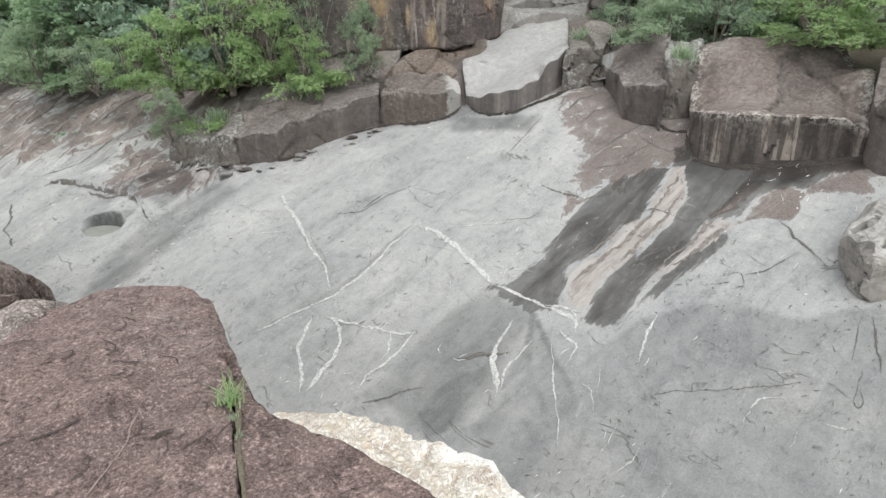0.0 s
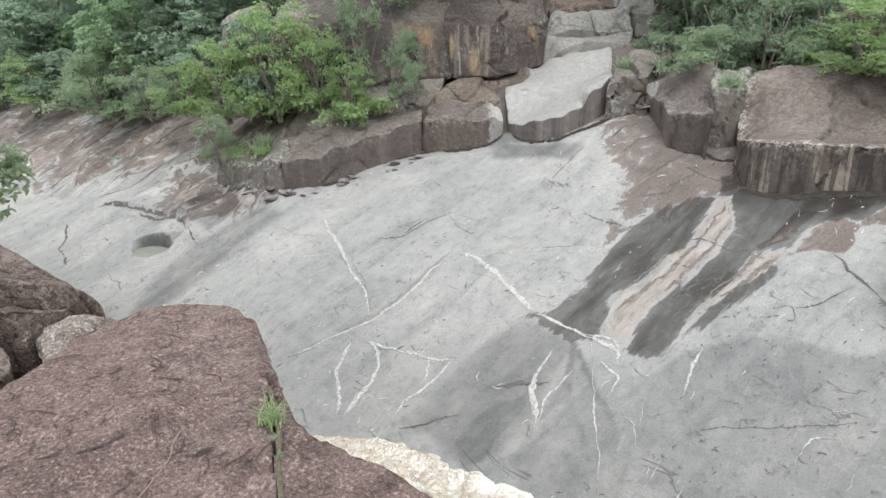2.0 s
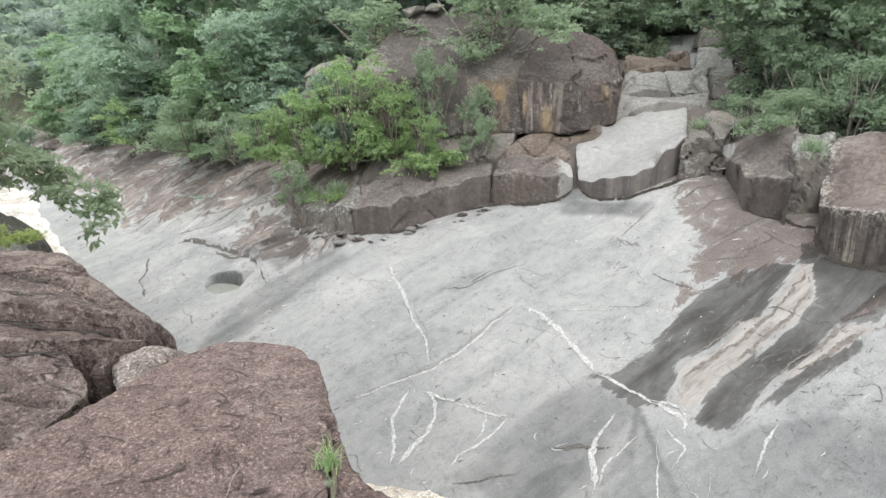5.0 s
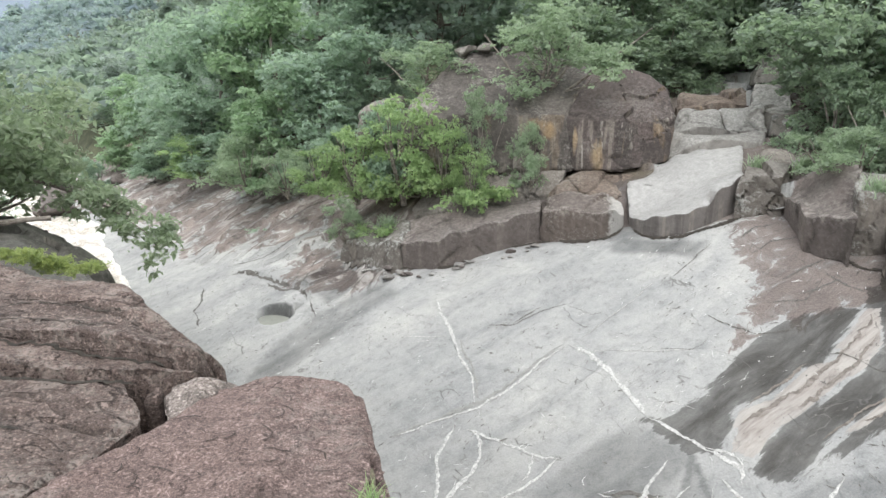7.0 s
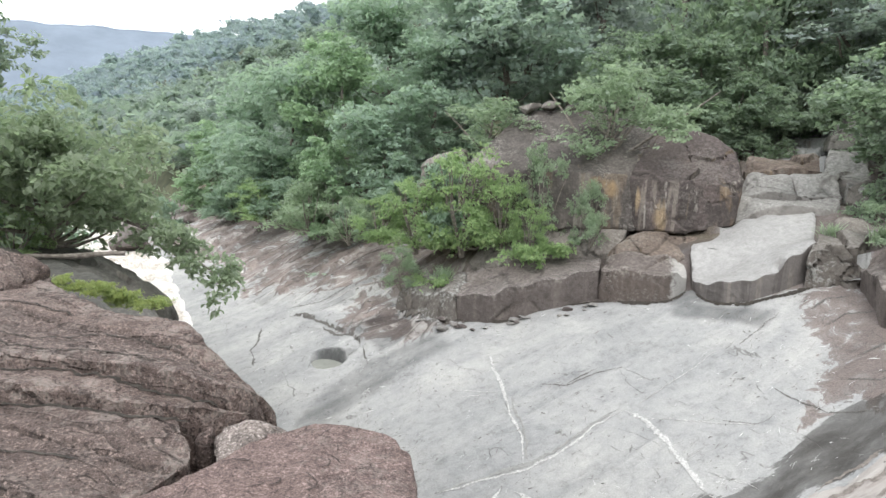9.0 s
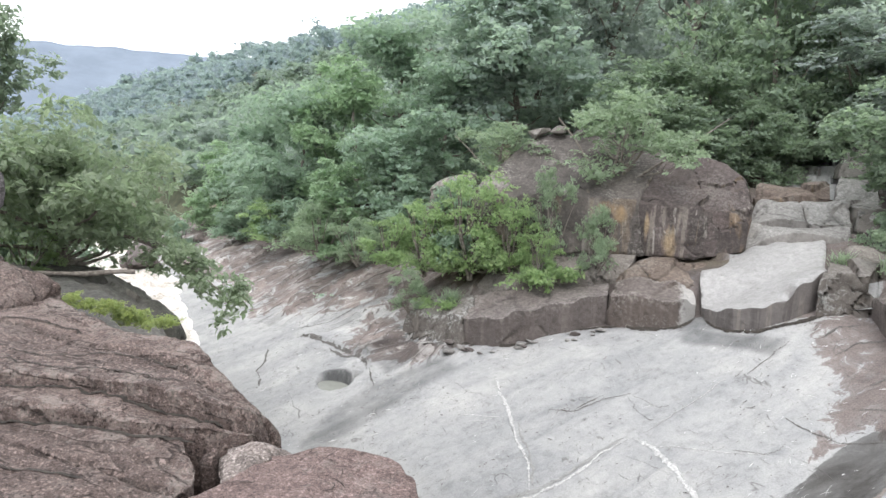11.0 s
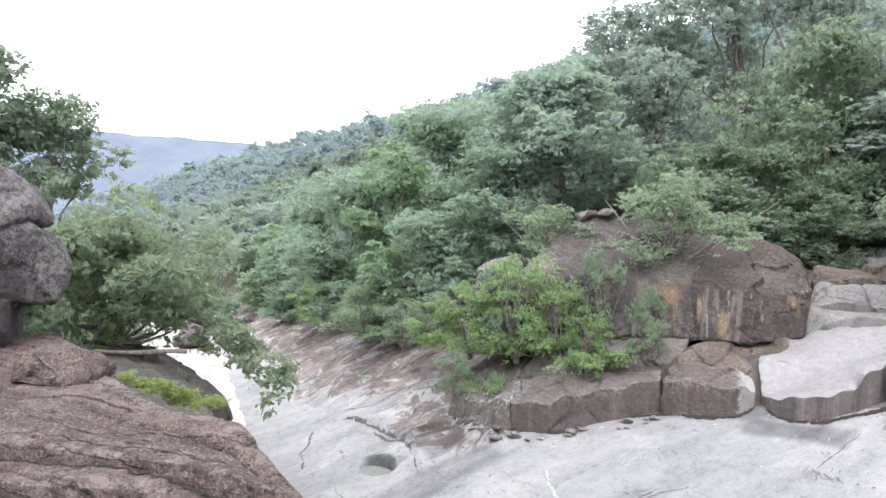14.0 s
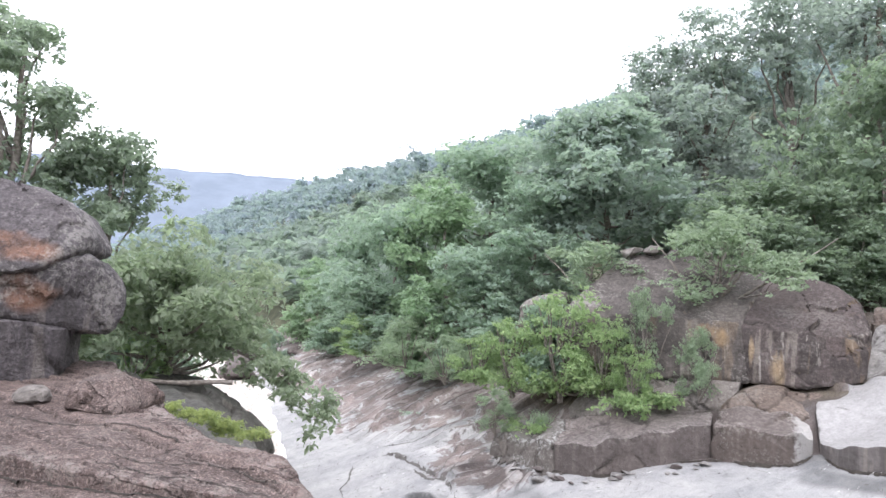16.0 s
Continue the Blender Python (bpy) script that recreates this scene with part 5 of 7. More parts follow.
top_layer = poly_rock("rock_layer", [(-2.43, 3.63, -0.35), (-2.46, 3.60, -0.2), (-2.49, 3.50, 0.05), (-2.60, 3.50, 0.18), (-2.88, 3.53, 0.25), (-3.01, 3.60, 0.33), (-3.26, 3.75, 0.33), (-3.53, 3.78, 0.34), (-4.74, 4.02, 0.36), (-5.77, 4.70, 0.36), (-7.9, 5.7, 0.38), (-10.5, 5.5, 0.4), (-10.5, 1.0, 0.4), (-7.0, 1.4, 0.36), (-5.2, 2.6, 0.32), (-3.52, 3.01, 0.26), (-3.16, 3.06, 0.26), (-2.80, 3.09, 0.26), (-2.48, 3.15, 0.22), (-2.40, 3.28, 0.12)], -5.5, M_LAYER, "", edge=0.018, rough=0.014, size=0.027, seed=3, flakes=0.010, lean=0.3, parent=outcrop, sheets=(0.42, 0.014, 0.035), fine=0.020)
mid_layer = poly_rock("rock_layer", [(-2.36, 3.50, -0.2), (-2.38, 3.42, -0.12), (-2.27, 3.14, 0.06), (-2.52, 2.95, 0.12), (-2.87, 2.82, 0.14), (-3.33, 2.79, 0.15), (-5.0, 2.2, 0.16), (-6.8, 1.1, 0.16), (-7.2, 1.6, 0.2), (-5.4, 2.9, 0.2), (-3.5, 3.3, 0.2), (-2.7, 3.4, 0.16)], -5.5, M_LAYER, "", edge=0.018, rough=0.014, size=0.027, seed=4, flakes=0.010, parent=outcrop, sheets=(0.42, 0.014, 0.035), fine=0.020)
low_layer = poly_rock("rock_layer", [(-2.32, 2.66, -0.05), (-2.46, 2.80, 0.0), (-2.63, 2.93, 0.05), (-2.97, 2.84, 0.06), (-3.42, 2.81, 0.06), (-5.3, 2.1, 0.05), (-6.4, 0.6, 0.0), (-4.0, -0.8, 0.0), (-2.62, 0.5, -0.05), (-2.38, 1.88, -0.02), (-2.29, 2.28, -0.04)], -5.5, M_LAYER, "", edge=0.018, rough=0.014, size=0.027, seed=5, flakes=0.010, parent=outcrop, sheets=(0.42, 0.014, 0.035), fine=0.020)
hull_rock("wedged_stone", [(-2.21, 2.72, -0.08), (-2.34, 2.93, -0.02), (-2.27, 3.00, 0.02), (-2.20, 3.02, 0.03), (-2.08, 3.14, -0.04), (-1.98, 3.13, -0.07), (-2.08, 2.88, -0.02), (-2.2, 2.8, -0.5), (-2.1, 3.1, -0.5), (-2.36, 2.95, -0.5)], M_WEDGE, "pale grey stone wedged between boulder and outcrop", "stone", 0.05, 0.02, 0.03, 22, 0.006, chips=(0.15, 0.02, 0.01, (1, 1, 1)))
hull_rock("wedged_stone", [(-2.50, 2.92, -0.04), (-2.42, 2.98, 0.0), (-2.38, 2.90, -0.03), (-2.44, 2.84, -0.05), (-2.5, 2.9, -0.4), (-2.4, 2.9, -0.4), (-2.45, 3.0, -0.4)], M_LAYER, "small brown stone in the joint of the outcrop", "stone", 0.02, 0.01, 0.03, 23, 0.006, chips=(0.15, 0.02, 0.01, (1, 1, 1)))
hull_rock("loose_stone", [(-5.85, 3.72, 0.33), (-5.25, 3.83, 0.33), (-5.38, 4.5, 0.33), (-6.3, 4.3, 0.33), (-5.84, 3.77, 0.50), (-5.72, 3.92, 0.60), (-5.54, 4.17, 0.62), (-5.40, 4.35, 0.55), (-5.34, 4.42, 0.45), (-6.2, 4.25, 0.58)], M_LAYER, "rounded brown stone resting on the outcrop", "stone", 0.08, 0.03, 0.04, 24, chips=(0.4, 0.05, 0.03, (1, 1, 1)))
hull_rock("loose_stone", [(-6.35, 3.55, 0.36), (-6.1, 3.75, 0.36), (-6.4, 3.95, 0.36), (-6.7, 3.75, 0.36), (-6.35, 3.65, 0.47), (-6.25, 3.8, 0.46), (-6.55, 3.8, 0.46)], M_PALE, "flat pale stone lying on the outcrop", "stone", 0.04, 0.015, 0.04, 25, chips=(0.4, 0.05, 0.03, (1, 1, 1)))
hull_rock("stacked_boulder", [(-7.50, 4.2, 1.52), (-7.47, 4.91, 1.85), (-7.53, 5.00, 2.07), (-7.80, 4.94, 2.41), (-8.28, 4.72, 2.68), (-8.54, 4.40, 2.72), (-9.6, 3.8, 2.75), (-9.9, 4.6, 2.4), (-8.6, 5.9, 2.3), (-8.2, 5.9, 1.8), (-8.4, 3.5, 1.7), (-9.8, 3.5, 1.6)], M_STAINED, "dark rounded cap boulder with orange stains", "boulder", 0.28, 0.05, 0.06, 7, round_=4, chips=(2.0, 0.04, 0.03, (1, 1, 0.8)), stains=[(-7.75, 4.4, 1.80, 0.55, 0.22), (-7.9, 4.1, 1.95, 0.5, 0.15)])
hull_rock("stacked_boulder", [(-7.71, 4.11, 1.52), (-7.45, 4.91, 1.80), (-7.45, 5.43, 1.50), (-7.40, 5.49, 1.18), (-7.44, 5.30, 0.76), (-7.53, 4.81, 0.88), (-7.70, 4.13, 1.04), (-8.3, 3.4, 1.1), (-8.3, 3.4, 1.6), (-9.6, 3.4, 1.6), (-9.6, 5.0, 0.9), (-8.6, 6.0, 1.0), (-8.5, 6.0, 1.7)], M_STAINED, "big dark weathered boulder with orange and white stains", "boulder", 0.16, 0.05, 0.06, 8, round_=3, chips=(2.0, 0.04, 0.03, (1, 1, 1)), stains=[(-7.7, 4.4, 1.28, 0.45, 0.28), (-7.6, 4.2, 1.45, 0.3, 0.2)])
poly_rock("stacked_block", [(-7.52, 4.76, 0.92), (-7.66, 4.16, 1.04), (-8.2, 3.2, 1.05), (-9.6, 3.2, 1.05), (-9.6, 5.0, 1.0), (-8.4, 5.6, 0.9)], 0.25, M_STAINED, "square dark block under the big boulder", "boulder", edge=0.035, rough=0.025, size=0.06, seed=9, chips=(1.2, 0.03, 0.03, (1, 1, 1)))
hull_rock("river_rock", [(-9.44, 7.46, -0.25), (-8.70, 8.30, -0.30), (-8.66, 9.05, -0.85), (-8.06, 8.93, -1.14), (-7.75, 8.54, -1.31), (-8.3, 7.3, -0.6), (-7.3, 8.4, -5.0), (-8.0, 9.8, -5.0), (-8.0, 7.0, -5.0), (-11.5, 8.0, -0.3), (-11.5, 10.5, -0.8), (-11.0, 10.8, -5.0), (-12.0, 7.5, -5.0)], M_DARK, "dark shaded rock standing beside the white water", "rock", 0.25, 0.08, 0.09, 10, chips=(1.2, 0.15, 0.06, (1, 1, 1)))
poly_rock("river_rock", [(-4.9, 5.5, -0.4), (-5.8, 6.1, -0.2), (-7.4, 6.6, -0.1), (-8.6, 7.4, -0.2), (-9.8, 7.0, 0.0), (-8.0, 5.4, 0.1), (-5.8, 4.7, 0.1), (-4.6, 4.4, -0.1), (-4.2, 4.7, -0.5)], -5.5, M_DARK, "dark mossy rock shelf below the outcrop", "rock", edge=0.15, rough=0.08, size=0.08, seed=26)
for k, (x, y, z, r) in enumerate([(-22.8, 27.9, -2.6, 1.1), (-23.1, 23.6, -3.0, 1.2), (-24.6, 31.5, -2.4, 0.9), (-20.9, 29.4, -2.2, 0.7), (-25.5, 26.0, -3.0, 1.3)]):
    rs = np.random.RandomState(70 + k)
    d = rs.normal(size=(12, 3))
    d /= np.linalg.norm(d, axis=1)[:, None]
    hull_rock("stream_boulder", [(x + a * r, y + b * r, z + c * r * 0.6) for a, b, c in d], M_LEDGE, "brown boulder at the head of the white water", "boulder", 0.25, 0.06, 0.12, 70 + k, group="boulders at the head of the rapid", chips=(0.8, 0.12, 0.05, (1, 1, 1)))

# far bank: ledges, blocks and the great boulder
ledge = anchor("long_ledge", -4.0, 16.0, -3.5, "long brown rock ledge with a lichened pale end", "rock ledge")
poly_rock("ledge_section", [(-6.84, 16.33, -2.28), (-6.03, 15.86, -2.26), (-4.90, 15.36, -2.13), (-4.82, 16.1, -1.95), (-5.04, 16.82, -1.80), (-5.90, 17.13, -2.02), (-6.70, 17.41, -2.2)], -3.5, M_LICHEN, "", edge=0.07, rough=0.045, size=0.045, seed=111, lean=0.3, wobble=0.04, parent=ledge, chips=(0.9, 0.05, 0.03, (1.4, 1.0, 1.0)))
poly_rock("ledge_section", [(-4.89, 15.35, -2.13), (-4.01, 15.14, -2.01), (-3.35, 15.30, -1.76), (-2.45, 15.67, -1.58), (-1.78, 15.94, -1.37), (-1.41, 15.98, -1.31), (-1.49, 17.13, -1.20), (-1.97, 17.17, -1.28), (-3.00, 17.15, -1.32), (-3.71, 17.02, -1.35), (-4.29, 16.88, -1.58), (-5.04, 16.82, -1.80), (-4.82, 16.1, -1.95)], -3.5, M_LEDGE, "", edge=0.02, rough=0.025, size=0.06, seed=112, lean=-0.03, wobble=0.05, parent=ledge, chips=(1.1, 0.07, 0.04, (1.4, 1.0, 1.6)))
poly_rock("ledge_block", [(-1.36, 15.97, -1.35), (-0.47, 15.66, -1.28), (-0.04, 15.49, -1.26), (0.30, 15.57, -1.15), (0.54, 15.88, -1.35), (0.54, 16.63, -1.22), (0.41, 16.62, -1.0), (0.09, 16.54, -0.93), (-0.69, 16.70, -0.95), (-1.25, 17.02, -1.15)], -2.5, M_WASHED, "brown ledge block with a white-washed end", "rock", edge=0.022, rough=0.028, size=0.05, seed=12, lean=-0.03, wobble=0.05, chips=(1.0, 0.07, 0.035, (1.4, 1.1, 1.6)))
hull_rock("ledge_block", [(-1.37, 16.85, -1.12), (-0.99, 17.3, -0.72), (-0.45, 17.73, -0.56), (0.82, 17.61, -0.60), (0.60, 16.90, -1.02), (-0.2, 16.75, -1.05), (-1.4, 16.8, -2.2), (0.7, 16.8, -2.2), (0.9, 18.3, -0.7), (-1.2, 18.3, -0.9), (0.9, 18.2, -2.0), (-1.3, 18.2, -2.0)], M_TAN, "tan wedge of rock behind the ledge", "rock", 0.04, 0.025, 0.06, 27, chips=(0.9, 0.06, 0.03, (1, 1, 1)))
hull_rock("ledge_block", [(-4.3, 16.9, -1.6), (-3.2, 17.05, -1.0), (-1.6, 17.2, -0.85), (-1.2, 17.1, -1.1), (-0.9, 17.7, -0.5), (-0.8, 18.3, -0.35), (-4.5, 18.2, -0.6), (-3.6, 17.6, -0.78), (-5.2, 17.4, -1.6), (-1.4, 17.2, -2.2), (-5.0, 17.0, -2.4), (-5.0, 18.3, -2.2), (-1.2, 18.3, -2.0)], M_PALE, "grey bedrock step under the great boulder", "rock", 0.04, 0.03, 0.06, 35, chips=(0.8, 0.08, 0.04, (1, 1, 1)))
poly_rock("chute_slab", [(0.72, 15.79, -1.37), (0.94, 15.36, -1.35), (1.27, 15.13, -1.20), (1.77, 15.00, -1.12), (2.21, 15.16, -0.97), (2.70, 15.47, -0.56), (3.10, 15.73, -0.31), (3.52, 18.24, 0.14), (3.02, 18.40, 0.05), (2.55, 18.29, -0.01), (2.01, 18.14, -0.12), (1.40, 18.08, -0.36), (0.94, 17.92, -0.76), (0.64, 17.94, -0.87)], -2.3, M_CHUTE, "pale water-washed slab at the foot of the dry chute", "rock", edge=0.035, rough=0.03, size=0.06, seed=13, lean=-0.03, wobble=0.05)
hull_rock("ledge_block", [(2.85, 15.25, -1.45), (2.94, 15.35, -0.48), (3.39, 15.42, -0.32), (3.87, 15.50, -0.34), (4.19, 16.30, -0.18), (3.75, 16.21, -0.12), (3.34, 16.6, -0.12), (3.9, 15.35, -1.3), (4.2, 16.5, -1.4), (3.0, 16.5, -1.4), (3.4, 15.3, -1.4)], M_LICHEN, "grey lichened split block beside the chute", "rock", 0.06, 0.04, 0.06, 28, chips=(0.6, 0.10, 0.05, (1, 1, 1)))
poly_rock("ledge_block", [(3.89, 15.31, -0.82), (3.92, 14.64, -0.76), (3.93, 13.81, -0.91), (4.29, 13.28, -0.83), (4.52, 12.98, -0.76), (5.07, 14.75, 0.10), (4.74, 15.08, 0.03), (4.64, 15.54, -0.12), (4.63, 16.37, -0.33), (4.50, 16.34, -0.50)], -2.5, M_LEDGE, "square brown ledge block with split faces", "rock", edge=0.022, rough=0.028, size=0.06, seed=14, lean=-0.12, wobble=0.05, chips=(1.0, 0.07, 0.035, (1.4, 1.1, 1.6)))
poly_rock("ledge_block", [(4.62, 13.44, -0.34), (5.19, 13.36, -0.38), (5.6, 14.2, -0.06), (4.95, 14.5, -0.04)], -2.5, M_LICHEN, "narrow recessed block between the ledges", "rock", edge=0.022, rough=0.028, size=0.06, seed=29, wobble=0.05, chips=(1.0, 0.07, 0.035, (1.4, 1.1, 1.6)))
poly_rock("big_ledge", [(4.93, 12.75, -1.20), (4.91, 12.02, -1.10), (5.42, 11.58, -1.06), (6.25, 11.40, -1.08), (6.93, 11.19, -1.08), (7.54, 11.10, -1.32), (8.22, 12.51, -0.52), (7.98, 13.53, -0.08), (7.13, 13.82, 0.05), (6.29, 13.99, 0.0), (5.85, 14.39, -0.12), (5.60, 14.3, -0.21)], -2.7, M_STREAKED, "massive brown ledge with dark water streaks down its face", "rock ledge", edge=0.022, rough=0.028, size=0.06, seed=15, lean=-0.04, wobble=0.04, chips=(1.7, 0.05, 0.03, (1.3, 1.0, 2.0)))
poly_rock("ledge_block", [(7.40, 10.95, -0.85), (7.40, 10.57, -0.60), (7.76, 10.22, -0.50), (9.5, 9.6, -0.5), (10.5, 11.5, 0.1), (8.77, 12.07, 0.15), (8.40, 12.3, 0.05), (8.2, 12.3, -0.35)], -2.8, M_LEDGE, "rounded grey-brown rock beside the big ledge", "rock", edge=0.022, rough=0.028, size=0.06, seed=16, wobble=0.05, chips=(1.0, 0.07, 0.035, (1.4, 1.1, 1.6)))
poly_rock("slab_stone", [(5.94, 8.70, -2.31), (5.87, 8.39, -2.12), (5.94, 8.13, -2.42), (6.42, 8.02, -2.33), (7.6, 8.0, -2.0), (7.6, 8.92, -1.77), (6.80, 9.05, -1.80), (6.74, 9.30, -1.94), (6.84, 9.59, -2.17), (6.3, 9.3, -2.25)], -3.7, M_STEP, "angular grey stone lying on the slab", "rock", edge=0.05, rough=0.04, size=0.05, seed=17, chips=(0.6, 0.12, 0.04, (1, 1, 1)))
great = anchor("great_boulder", -2.0, 19.5, -1.2, "great dark boulder streaked white, ochre and black, split by a crack", "boulder")
hull_rock("boulder_half", [(-0.80, 17.80, -0.50), (-0.28, 17.68, -0.48), (0.68, 17.72, -0.50), (1.71, 17.95, -0.29), (1.83, 18.24, 0.86), (1.68, 18.75, 1.49), (1.15, 19.29, 1.94), (0.54, 19.62, 2.13), (-0.37, 19.83, 2.18), (-1.06, 17.87, 0.83), (-1.0, 18.2, 1.1), (0.3, 17.86, 0.75), (1.25, 17.98, 0.75), (-0.9, 21.5, -0.5), (1.5, 21.5, -0.5), (1.9, 20.5, 0.9), (1.7, 20.8, 1.5), (-0.6, 19.6, 2.1)], M_BOULDER, bevel=0.14, rough=0.06, size=0.07, seed=18, round_=2, parent=great, chips=(1.6, 0.10, 0.02, (1, 1, 1.2)), stains=[(-0.14, 17.8, -0.2, 0.36, 0.7), (-0.7, 17.8, 0.2, 0.12, 0.6), (0.35, 17.8, -0.1, 0.08, 0.5)])
hull_rock("boulder_half", [(-3.98, 17.6, -0.77), (-2.95, 17.64, -0.61), (-1.92, 17.66, -0.47), (-0.72, 17.82, -0.48), (-1.02, 17.88, 0.90), (-2.21, 17.80, 0.95), (-3.93, 17.75, 0.98), (-0.35, 19.82, 2.26), (-1.67, 20.16, 2.52), (-3.35, 20.3, 2.80), (-4.32, 20.1, 2.70), (-5.31, 18.1, 1.25), (-5.64, 17.7, 0.4), (-5.4, 17.6, -0.9), (-5.0, 22.5, -0.5), (-1.1, 22.0, -0.5), (-6.0, 19.5, 0.8)], M_GREYBOULDER, bevel=0.16, rough=0.07, size=0.07, seed=19, round_=3, parent=great, chips=(1.9, 0.06, 0.03, (1.6, 1, 1.0)), stains=[(-1.75, 17.8, 0.68, 0.45, 0.28), (-1.4, 17.8, 0.5, 0.3, 0.4)])
for k, (x, y, z, r) in enumerate([(-4.1, 20.0, 2.75, 0.34), (-3.5, 20.1, 2.85, 0.30), (-2.9, 20.2, 2.80, 0.26), (-2.2, 20.3, 2.72, 0.32)]):
    rs = np.random.RandomState(190 + k)
    d = rs.normal(size=(9, 3))
    d /= np.linalg.norm(d, axis=1)[:, None]
    hull_rock("cap_stone", [(x + a * r * 1.2, y + b * r, z + c * r * 0.7) for a, b, c in d], M_PALE, "small grey stone on top of the great boulder", "stone", 0.03, 0.02, 0.08, 190 + k, group="stones on the great boulder")
hull_rock("grey_boulder", [(-6.2, 18.2, -1.2), (-7.2, 18.1, -1.0), (-6.9, 18.0, 1.1), (-6.4, 18.3, 1.35), (-5.8, 18.8, 1.4), (-6.0, 19.8, 1.5), (-7.2, 19.6, 1.0), (-7.2, 19.8, -1.0), (-5.6, 19.9, -1.0)], M_PALE, "grey boulder half hidden in the bushes", "boulder", 0.15, 0.06, 0.09, 30, chips=(0.8, 0.12, 0.05, (1, 1, 1)))


def build_chute():
    """The dry watercourse above the ledges: pale worn steps."""
    s1, q1 = np.arange(-12.0, -2.5, 0.07), np.arange(15.0, 25.5, 0.07)
    S, Q = np.meshgrid(s1, q1)
    s, q = S.ravel(), Q.ravel()
    x, y = xy(s, q)
    P = np.stack([x, y, 0 * x], 1)
    n = fbm(P, 0.8, 4, 61)
    r = q + n * 0.8
    z = -0.95 + 0.10 * step(19.0, 19.6, q) + 0.29 * (q - 15) + 0.5 * (np.floor(r / 1.1) * 1.1 - r + 0.55) + n * 0.10 + fbm(P, 3.0, 3, 62) * 0.04
    off = abs(s + 6.35 + 0.36 * (q - 16.3))
    side = step(1.0, 1.9, off + n * 0.4)
    z = z + side * 0.2 - 0.9 * step(2.0, 3.0, off)
    brown = np.clip(side + 0.35 * step(0.1, 0.35, n), 0, 1)
    ob = mesh_object("rock_chute", np.stack([x, y, z], 1), grid_faces(len(s1), len(q1)), M_SLAB, attrs={"flow": np.stack([s, q, z], 1), "wet": 0.2 * step(0.1, 0.35, fbm(P, 1.5, 3, 63)), "dim": 0.2 * step(0.1, 0.35, fbm(P, 1.5, 3, 63)), "joint": 0.0 * s, "plate": 0.0 * s + 0.5, "brown": brown, "pale": 0.2 * (1 - side), "soil": step(1.7, 2.3, off)})
    return tagged(ob, "pale stepped bed of a dry side stream", "rock", kind="structure")


build_chute()
CHUTE_STEPS = [
    [(1.55, 18.30, -0.18), (1.84, 19.14, 0.42), (2.78, 19.02, 0.35), (4.02, 18.59, 0.46), (4.01, 18.08, 0.14)],
    [(1.80, 19.25, 0.38), (2.2, 20.4, 0.98), (3.12, 20.29, 0.95), (3.28, 19.20, 0.48)],
    [(3.35, 19.15, 0.45), (3.19, 20.27, 0.93), (4.27, 20.07, 1.02), (4.23, 18.88, 0.45)],
    [(4.04, 20.12, 1.01), (4.34, 21.79, 1.65), (5.25, 21.59, 1.68), (4.96, 19.4, 0.86), (4.35, 19.75, 0.91)],
    [(4.27, 18.75, 0.43), (4.46, 19.63, 0.83), (4.84, 19.14, 0.72), (4.56, 17.87, 0.15)],
]
for k, o in enumerate(CHUTE_STEPS):
    poly_rock("chute_step", o, -0.9, M_STEP, "pale grey worn rock step in the dry chute", "rock", edge=0.025, rough=0.03, size=0.06, seed=140 + k, wobble=0.10, lean=0.15, chips=(0.9, 0.06, 0.03, (1.5, 1, 1)), group="steps of the dry chute")
poly_rock("chute_block", [(2.05, 20.55, 1.02), (2.30, 21.7, 1.42), (4.12, 21.44, 1.48), (4.06, 20.28, 1.12)], -0.2, M_TAN, "flat brown rock with an orange foot above the chute", "rock", edge=0.04, rough=0.04, size=0.07, seed=31, wobble=0.06, chips=(0.9, 0.08, 0.04, (1, 1, 0.8)))
hull_rock("chute_block", [(4.5, 22.5, 1.6), (5.43, 22.37, 1.75), (5.6, 23.3, 2.9), (5.2, 23.6, 2.9), (4.7, 23.2, 2.3), (6.2, 23.0, 1.8), (6.2, 23.8, 2.7), (4.6, 24.0, 1.6)], M_DARK, "dark leaning block at the head of the chute", "rock", 0.08, 0.05, 0.08, 32, chips=(0.8, 0.12, 0.05, (1, 1, 0.8)))
hull_rock("chute_block", [(4.47, 19.51, 0.85), (4.99, 19.38, 0.9), (4.2, 18.2, 0.2), (4.75, 17.95, 0.3), (5.2, 18.6, 0.8), (5.0, 18.2, 0.1), (4.4, 19.6, 0.2), (5.3, 19.5, 0.2)], M_PALE, "grey block at the side of the chute", "rock", 0.06, 0.05, 0.06, 33, chips=(0.8, 0.12, 0.05, (1, 1, 0.8)))
hull_rock("chute_block", [(3.7, 16.6, -0.3), (4.1, 16.3, -0.28), (4.75, 16.8, -0.1), (4.5, 17.6, 0.15), (3.9, 17.5, 0.1), (3.7, 16.6, -1.0), (4.8, 16.7, -1.0), (4.6, 17.7, -0.8)], M_PALE, "grey block beside the pale slab", "rock", 0.06, 0.05, 0.06, 34, chips=(0.8, 0.12, 0.05, (1, 1, 0.8)))
rs = np.random.RandomState(88)
